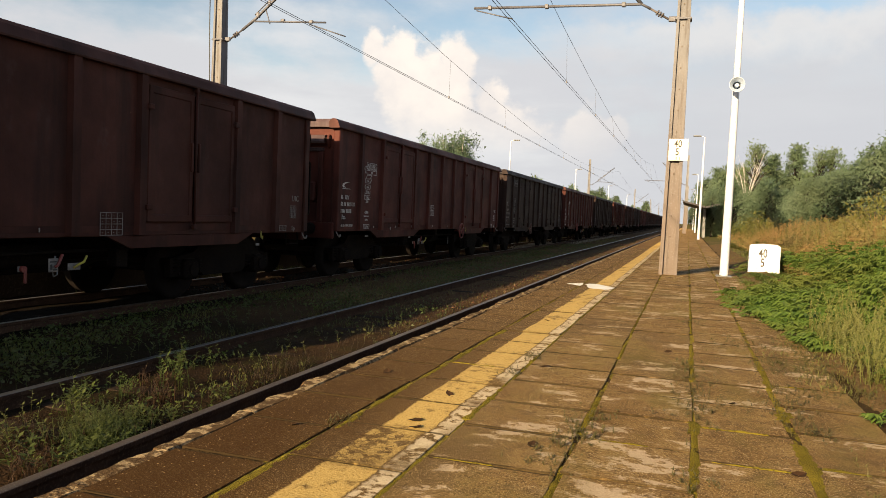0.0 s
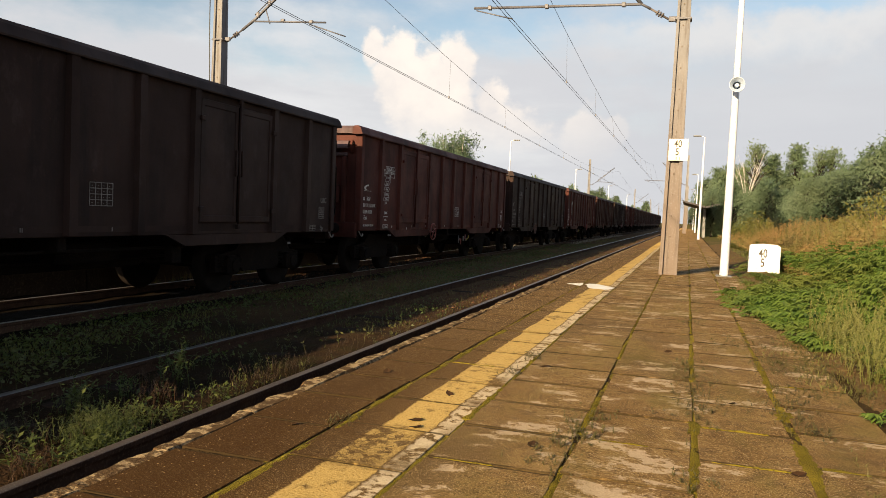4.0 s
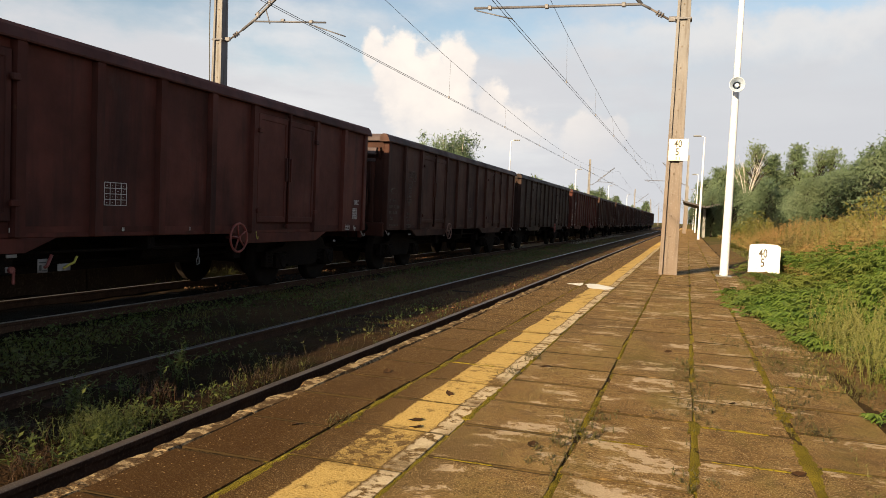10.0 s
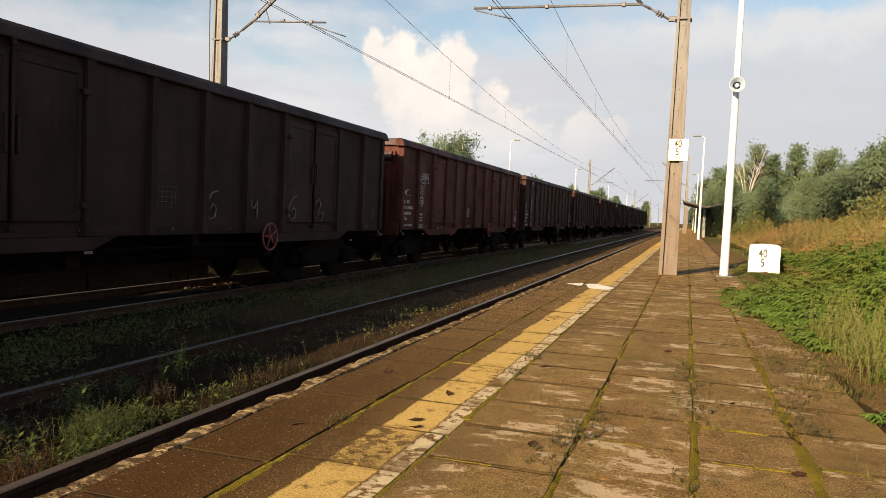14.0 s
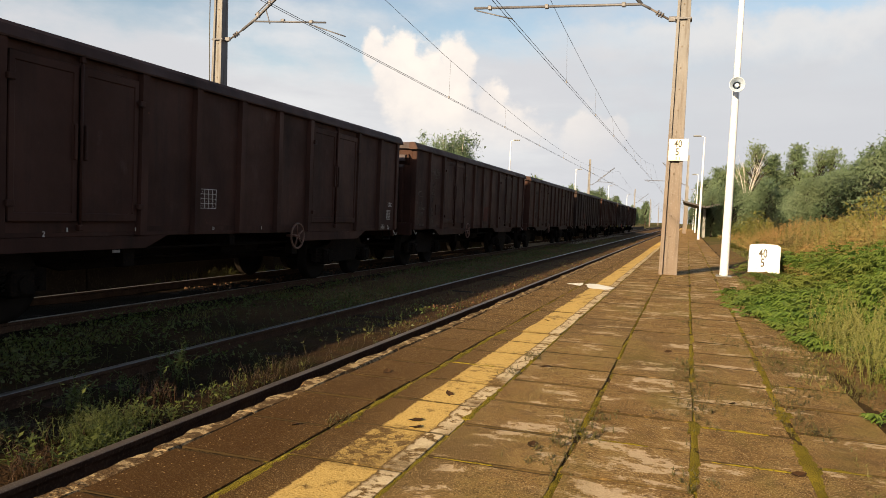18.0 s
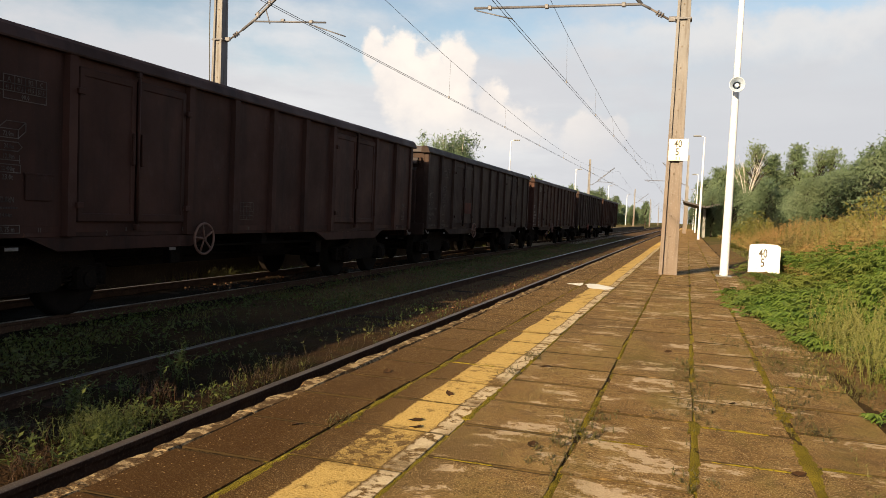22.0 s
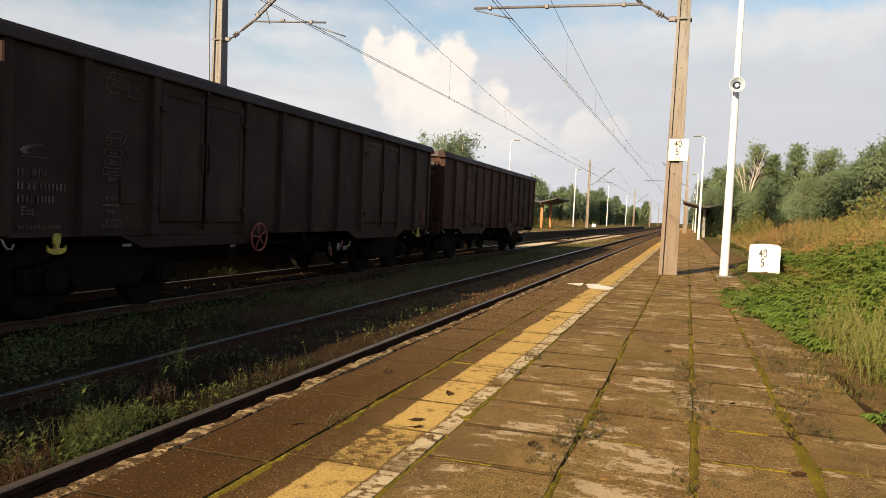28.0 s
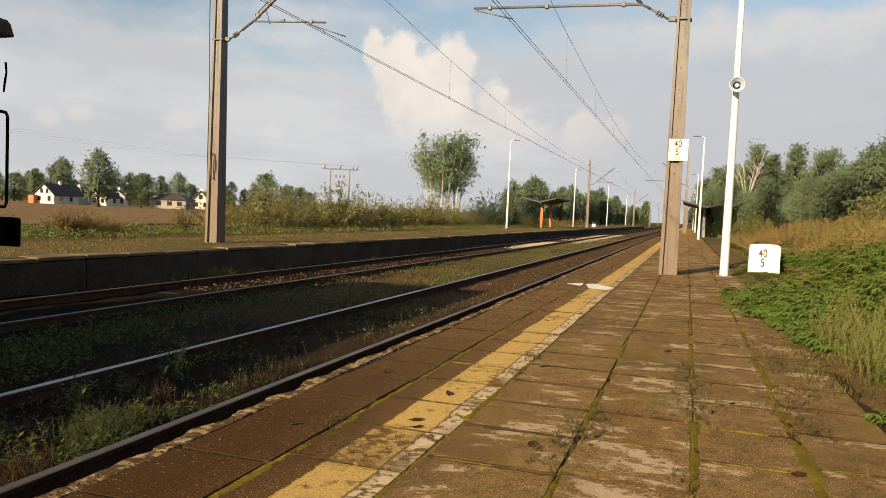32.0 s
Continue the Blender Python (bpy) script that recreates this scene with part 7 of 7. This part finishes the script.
    for k in range(7200):
        y = 13.5 + 45 * random.random() ** 1.25
        x = 2.1 + random.random() * (0.16 * y + 1.5)
        lush = noise.noise((x * 0.45, y * 0.3, 8.0))
        if lush < -0.3 or x > 4.5 + 0.05 * y and random.random() < 0.4:
            continue
        rise = max(0.22, min(1.0, (x - 1.9) / (1.4 + 0.035 * y)))
        seed_head(g, x, y, ground_height(x, y), rise * (rnd(0.6, 1.15) + 0.45 * lush))
    for k in range(1800):
        y = 11 + 10 * random.random()
        x = 3.2 + random.random() * 2.2
        seed_head(g, x, y, ground_height(x, y), rnd(0.7, 1.1))
    tagged(part("dry_goldenrod", g, M_DRY), "rust-brown withered seed heads on the bank", "weeds", kind="stuff")
    # green stalks among the dry ones
    random.seed(57)
    g = Geo()
    for k in range(2300):
        y = 12 + 40 * random.random()
        x = 2.0 + random.random() * (0.17 * y + 1.5)
        rise = max(0.25, min(1.0, (x - 1.9) / (1.4 + 0.035 * y)))
        weed(g, x, y, ground_height(x, y) - 0.02, rise * (rnd(0.45, 1.0) + 0.4 * noise.noise((x * 0.4, y * 0.25, 2.0))), 9, 0.13)
    tagged(part("green_stalks", g, M_BANK), "tall green weeds on the bank", "weeds", kind="stuff")
    # short grass on the crept earth, taller tufts behind it
    g = Geo()
    for k in range(2600):
        y = 3.2 + 12 * random.random() ** 1.2
        x = 0.72 + 0.95 * random.random() ** 0.7
        if y < 5.2 and noise.noise((x * 1.7, y * 1.3, 9.0)) < 0.1:
            continue
        blades(g, x, y, PLAT - 0.01 + 0.05 * max(0, x - 0.9), rnd(0.015, 0.05), 4, 0.035, 1.4, 0.0025)
    tagged(part("verge_tufts", g, M_GRASS), "short grass tufts on the crept earth", "grass", kind="stuff")
    # scrub behind the far platform
    random.seed(58)
    g = Geo()
    for k in range(2600):
        y = 16 + 75 * random.random() ** 1.1
        x = -15.6 - 4.2 * random.random()
        az = math.degrees(math.atan2(-x, y))
        tall = 1.5 if az < 36 else 0.55 if az < 41 else 0.85
        seed_head(g, x, y, ground_height(x, y), tall * rnd(0.6, 1.1))
    for k in range(1500):
        y = 60 + 62 * random.random()
        x = -15.4 - 1.8 * random.random()
        seed_head(g, x, y, ground_height(x, y), rnd(0.9, 1.7))
    tagged(part("dry_scrub", g, M_DRY), "yellow-brown withered stalks behind the far platform", "weeds", kind="stuff")
    g = Geo()
    for k in range(5200):
        y = 16 + 75 * random.random() ** 1.1
        x = -15.4 - 4.0 * random.random()
        az = math.degrees(math.atan2(-x, y))
        tall = 1.55 if az < 36 else 0.5 if az < 41 else 0.75
        sprig(g, x, y, ground_height(x, y), tall * rnd(0.6, 1.3), 12, 0.07)
    tagged(part("green_scrub", g, M_BANK), "green weeds behind the far platform", "weeds", kind="stuff")
    # earth that has crept over the slabs beside the verge
    g = Geo()
    xs, ys = [0.42 + 0.06 * k for k in range(22)], [-24 + 0.5 * k for k in range(50)] + [1.0 + 0.12 * k for k in range(330)]
    w = len(xs)
    g.add([(x, y, PLAT - 0.035 + 0.11 * max(0.0, min(1.0, (x - 0.86 - 0.32 * max(-0.6, noise.noise((y * 0.55, 1.0, 4.0)))) / 0.8)) + 0.022 * noise.noise((x * 5, y * 5, 2.0)) + 0.008 * noise.noise((x * 17, y * 17, 6.0))) for y in ys for x in xs],
          [(j * w + i, j * w + i + 1, (j + 1) * w + i + 1, (j + 1) * w + i) for j in range(len(ys) - 1) for i in range(w - 1)], True)
    tagged(part("verge_earth", g, M_EARTH), "bare brown earth creeping over the slabs", "earth", kind="structure")
    random.seed(59)
    for az, d, sc in ((11.5, 21, 0.75), (12.3, 20, 0.8), (13.0, 19, 0.8), (10.6, 22, 0.6), (12.6, 23, 0.95), (13.4, 22, 1.0), (9.8, 24, 0.6)):
        x, y = at(az, d)
        plant_bush(random.choice(bushes), x, y, ground_height(x, y) - 0.1, sc, 1.0, "green bramble bush on the bank", M_BANK, "bushes on the bank")
    random.seed(56)
    for k in range(46):
        y = rnd(12, 36)
        x = 3.0 + 0.10 * y + rnd(0, 2.6)
        plant_bush(random.choice(bushes), x, y, ground_height(x, y) - 0.1, rnd(0.45, 0.75), rnd(0.8, 1.0), "green bramble bush on the bank", M_BUSH if k % 2 else M_BANK, "bushes on the bank")


M_DEADLEAF = surface("dead_leaf", (0.06, 0.03, 0.014), (0.035, 0.02, 0.01), None, 20.0, 90.0, 0.8)
M_BANK = leafy("bank_leaves", (0.12, 0.1434, 0.02643), (0.17, 0.185, 0.03775), (0.2, 0.1665, 0.0453), 0.5)
M_CREEP = leafy("creeper_leaves", (0.085, 0.1203, 0.02643), (0.15, 0.185, 0.0453), (0.15, 0.1388, 0.03775), 0.45)
M_JOINTWEED = leafy("joint_weeds", (0.075, 0.06475, 0.01963), (0.13, 0.1018, 0.03397), (0.1, 0.0925, 0.02265), 0.35)
M_BEDWEED = leafy("trackbed_leaves", (0.056, 0.088, 0.018), (0.105, 0.135, 0.032), (0.10, 0.095, 0.028), 0.4)
M_TWIG = leafy("withered_twigs", (0.05, 0.02405, 0.00906), (0.09, 0.0444, 0.01661), (0.04, 0.02775, 0.009815), 0.3)
M_WORM = leafy("feathery_weeds", (0.20, 0.225, 0.055), (0.31, 0.315, 0.10), (0.30, 0.25, 0.09), 0.45)
M_EARTH = surface("verge_earth", (0.135, 0.08325, 0.03624), (0.095, 0.06105, 0.02718), (0.21, 0.1388, 0.06644), 2.2, 38.0, 0.95, 0.0, 0.8, 0.03, False, False)
M_GRASSDRY = leafy("dry_grass_blades", (0.15, 0.111, 0.03775), (0.22, 0.1573, 0.05662), (0.11, 0.1064, 0.02643))
M_DRYBUSH = leafy("yellowing_leaves", (0.2, 0.1341, 0.0453), (0.26, 0.1711, 0.0604), (0.17, 0.1573, 0.0453), 0.5)


# ---- houses and poles in the distance ----
def house(az, dist, turn, w, ln, eave, ridge, wall, windows, label, annex=None):
    a = radians(az)
    x, y = dist * math.sin(a), dist * math.cos(a)
    t = thing("house", label, "house", pose(x, y, -0.38, 0, 0, turn), "houses beyond the field")
    g = Geo()
    g.prism([(-w / 2, -0.3), (w / 2, -0.3), (w / 2, eave), (0, ridge - 0.15), (-w / 2, eave)], "y", -ln / 2, ln / 2)
    part("house_body", g, wall, t)
    for s in (-1, 1):
        r = Geo()
        r.prism([(0, ridge), (s * (w / 2 + 0.5), eave - 0.35), (s * (w / 2 + 0.5), eave - 0.15), (0, ridge + 0.22)] if s > 0 else [(0, ridge), (0, ridge + 0.22), (s * (w / 2 + 0.5), eave - 0.15), (s * (w / 2 + 0.5), eave - 0.35)], "y", -ln / 2 - 0.4, ln / 2 + 0.4)
        part("roof_slope", r, M_TILES, t)
    part("chimney", Geo().box(-0.35, 0.35, ln * 0.1, ln * 0.1 + 0.7, ridge - 0.6, ridge + 0.9), wall, t)
    for face, u, z, ww, hh in windows:
        if face == "gable":
            win = part("window", Geo().box(u - ww / 2, u + ww / 2, -ln / 2 - 0.05, -ln / 2 + 0.05, z, z + hh), M_GLASS, t)
        else:
            win = part("window", Geo().box(w / 2 - 0.05, w / 2 + 0.05, u - ww / 2, u + ww / 2, z, z + hh), M_GLASS, t)
    return t


def bungalow(az, dist, turn, w, ln, eave, top):
    a = radians(az)
    t = thing("house", "low grey bungalow with a hipped dark roof", "house", pose(dist * math.sin(a), dist * math.cos(a), -0.38, 0, 0, turn), "houses beyond the field")
    part("house_body", Geo().box(-w / 2, w / 2, -ln / 2, ln / 2, -0.3, eave, 0.02), M_GREYHOUSE, t)
    r = Geo()
    e, h = 0.5, ln * 0.18
    r.add([(-w / 2 - e, -ln / 2 - e, eave - 0.1), (w / 2 + e, -ln / 2 - e, eave - 0.1), (w / 2 + e, ln / 2 + e, eave - 0.1), (-w / 2 - e, ln / 2 + e, eave - 0.1), (-h, 0, top), (h, 0, top)],
          [(0, 1, 5, 4), (1, 2, 5), (2, 3, 4, 5), (3, 0, 4), (3, 2, 1, 0)])
    part("hip_roof", r, M_TILES, t)
    for u in (-2.6, 0.2, 2.8):
        part("window", Geo().box(u - 0.6, u + 0.6, -ln / 2 - 0.05, -ln / 2 + 0.05, 0.9, 2.0), M_GLASS, t)
        part("window", Geo().box(w / 2 - 0.05, w / 2 + 0.05, u * 0.8 - 0.6, u * 0.8 + 0.6, 0.9, 2.0), M_GLASS, t)


def build_houses():
    house(-46.0, 230, 8, 6.0, 9.5, 2.5, 5.3, M_PLASTER, [("gable", -1.5, 0.8, 0.9, 1.3), ("gable", 1.5, 0.8, 0.9, 1.3), ("gable", -0.8, 2.9, 0.8, 1.2), ("gable", 0.9, 2.9, 0.8, 1.2), ("side", -2, 0.8, 1.2, 1.2), ("side", 2, 0.8, 1.2, 1.2)], "white gabled house with a dark tiled roof")
    house(-44.75, 240, 8, 5.5, 8.0, 2.5, 4.9, M_PLASTER, [("gable", -1.3, 0.8, 0.9, 1.3), ("gable", 1.3, 0.8, 0.9, 1.3), ("gable", 0.0, 2.8, 1.0, 1.2)], "white house with a dark roof beside its neighbour")
    house(-42.85, 238, 8, 5.0, 7.5, 2.5, 4.9, M_PLASTER, [("gable", -1.2, 0.8, 1.0, 1.3), ("gable", 1.2, 0.8, 1.0, 1.3), ("gable", 0.0, 2.8, 0.9, 1.1), ("side", 0, 0.8, 1.4, 1.3)], "white family house with a dark roof")
    house(-42.1, 242, 38, 4.6, 6.0, 2.5, 4.7, M_PLASTER, [("gable", -1.1, 0.8, 1.0, 1.3), ("gable", 1.1, 0.8, 1.0, 1.3), ("gable", 0.0, 2.8, 0.9, 1.1)], "white house wing with a dark tiled roof")
    bungalow(-38.4, 212, 20, 9.0, 8.0, 2.5, 4.2)
    house(-36.5, 235, 34, 5.0, 8.0, 2.6, 5.4, M_PLASTER, [("gable", -1.2, 0.8, 0.9, 1.3), ("gable", 1.2, 0.8, 0.9, 1.3), ("gable", 0.0, 3.0, 1.0, 1.3)], "white house with a steep gable")
    a = radians(-47.3)
    g = thing("garage", "small orange painted garage beside the white house", "garage", pose(228 * math.sin(a), 228 * math.cos(a), -0.38, 0, 0, 10), "houses beyond the field")
    part("garage_body", Geo().box(-0.8, 0.8, -1.5, 1.5, -0.2, 2.2, 0.05), M_ORANGE, g)
    part("garage_roof", Geo().box(-0.9, 0.9, -1.65, 1.65, 2.2, 2.34, 0.03), M_TILES, g)
    a = radians(-26.4)
    x, y = 88 * math.sin(a), 88 * math.cos(a)
    t = thing("transformer_pole", "pair of wooden power poles with a crossarm and insulators", "power pole", pose(x, y, -0.4, 0, 0, 27))
    for s in (-1.1, 1.1):
        part("pole", Geo().tube((s, 0, -0.3), (s, 0, 6.6), 0.10, 0.075, 8), M_CONC, t)
    part("crossarm", Geo().box(-2.1, 2.1, -0.06, 0.06, 6.45, 6.60, 0.01), M_GREY, t)
    for s in (-1.8, 0.0, 1.5, 2.0):
        part("insulator", Geo().tube((s, 0, 6.6), (s + 0.1, 0, 7.0), 0.07, 0.04, 8), M_INS, t)
    line = thing("power_line", "thin dark power wires over the field", "power line")
    for k in (-1.8, 0.0, 1.8):
        part("wire", Geo().path([(x + 0.9 * k, y + 0.45 * k, 6.55), (-47 + k, 58, 6.0), (-56 + k, 36, 7.2), (-66 + k, 12, 8.6)], 0.0035, n=5), M_WIRE, line)
    part("fuse_set", Geo().box(-0.55, -0.35, -0.1, 0.1, 5.5, 5.85, 0.02).box(-0.1, 0.1, -0.1, 0.1, 5.5, 5.85, 0.02).box(0.35, 0.55, -0.1, 0.1, 5.5, 5.85, 0.02), M_GREY, t)


# ---- assembling the place ----
build_ground()
build_rails()
build_far_platform()
for y in MASTS_NEAR:
    mast(-0.33, y, PLAT, -1, 5.50, -3.84, "weathered concrete catenary mast on the near platform", lean=0.35)
for y in MASTS_FAR:
    mast(-11.4, y, FARZ, 1, 5.56, -7.955, "weathered concrete catenary mast on the far platform")
overhead_line(-3.84, 5.62, MASTS_NEAR, 7.6, 6.35, 0.02, 0.30)
overhead_line(-7.955, 5.37, MASTS_FAR, 7.2, 5.75, -0.02, 0.05)
lamp_post(0.75, 16.0, PLAT, -1, 7.2, True)
for x, y in ((0.72, 52.0), (0.85, 92.0), (0.85, 132.0)):
    lamp_post(x, y, PLAT, -1, 7.2)
for x, y in ((-13.7, 57.5), (-13.2, 90.0), (-13.4, 131.0), (-13.4, 172.0)):
    lamp_post(x, y, FARZ, 1, 7.4)
km_board()
km_stone()
random.seed(74)
fallen = None
for x, y in ((-1.245, 4.02), (-1.245, 3.44), (-1.30, 7.42), (-1.20, 3.33), (-0.62, 3.3), (-0.9, 5.1), (0.3, 4.6), (-0.1, 6.2), (0.5, 3.4), (-1.75, 3.1), (-1.8, 4.4)):
    m = pose(x, y, PLAT + 0.004, rnd(-8, 8), rnd(-8, 8), rnd(0, 360))
    if fallen is None:
        g = Geo()
        g.add([(0, -0.045, 0.004), (0.02, -0.015, 0.0), (0.024, 0.015, 0.006), (0, 0.05, 0.012), (-0.022, 0.015, 0.008), (-0.02, -0.015, 0.002), (0, 0, -0.001)], [(0, 1, 6), (1, 2, 6), (2, 3, 6), (3, 4, 6), (4, 5, 6), (5, 0, 6)])
        fallen = tagged(part("fallen_leaf", g, M_DEADLEAF, m=m), "dark brown curled leaf lying on the slabs", "leaf", "fallen leaves")
    else:
        copy_thing(fallen, m)
paper = part("litter_paper", Geo().add([(-0.07, -0.05, 0.0), (0.06, -0.06, 0.02), (0.08, 0.05, 0.09), (-0.03, 0.07, 0.12), (-0.09, 0.03, 0.05), (0, 0, 0.03)], [(0, 1, 5), (1, 2, 5), (2, 3, 5), (3, 4, 5), (4, 0, 5)]), M_WHITE, m=pose(-8.85, 15.9, -0.15))
tagged(paper, "crumpled white paper beside the far rail", "litter")
box = thing("white_cabinet", "small white equipment box on the far platform", "cabinet", pose(-11.9, 100.0, FARZ))
part("casing", Geo().box(-0.24, 0.24, -0.2, 0.2, 0, 0.36, 0.03), M_WHITE, box)
part("lid", Geo().box(-0.27, 0.27, -0.23, 0.23, 0.36, 0.41, 0.015), M_WHITE, box)
shelter(-13.3, 72.5, FARZ, True)
shelter(1.25, 66.0, PLAT, False, 5.0, 1.7)
random.seed(71)
stones("ballast", "reddish ballast stones between the rails", M_STONE, 4200, lambda: (rnd(-8.6, -7.3) if random.random() < 0.55 else -7.05 + 0.9 * random.random() ** 2 if random.random() < 0.6 else rnd(-4.4, -3.2), 11.0 + 62 * random.random() ** 1.25), 0.014, 0.04, lambda x, y: -0.125)
stones("pale_gravel", "pale gravel heaped beside the far track", M_PALE_STONE, 2400, lambda: (-7.95 + random.gauss(0, 0.24), 34 + 13 * (random.random() + random.random()) / 2) if random.random() < 0.5 else (-6.75 + random.gauss(0, 0.2), rnd(46, 82)) if random.random() < 0.6 else (-7.9 + random.gauss(0, 0.3), rnd(52, 78)), 0.02, 0.05, lambda x, y: -0.10)
random.seed(72)
for k, (colour, marks, wheel_y, wheel_mat, patch, scribble, label) in enumerate(TRAIN):
    WAGONS.append(wagon(k, colour, marks, wheel_y, wheel_mat, patch, scribble, label))
build_houses()
build_plants()
random.seed(73)
build_near_platform()


def motions():
    track = -7.955
    times = [0.1 * k for k in range(321)]
    for k, (w, wheels) in enumerate(WAGONS):
        walk(w, [(t, pose(track, front_of(t) + 14.04 * k - 6.545, 0)) for t in (0.0, 4.0, 8.0, 12.0, 16.0, 20.0, 24.0, 28.0, 30.0, 31.0, 31.25, 31.5, 31.75, 32.0)])
        for ob, y in wheels:
            walk(ob, [(t, Matrix.Translation((0, y, 0.46)) @ Matrix.Rotation((front_of(0) - front_of(t)) / 0.46, 4, "X")) for t in times])


motions()
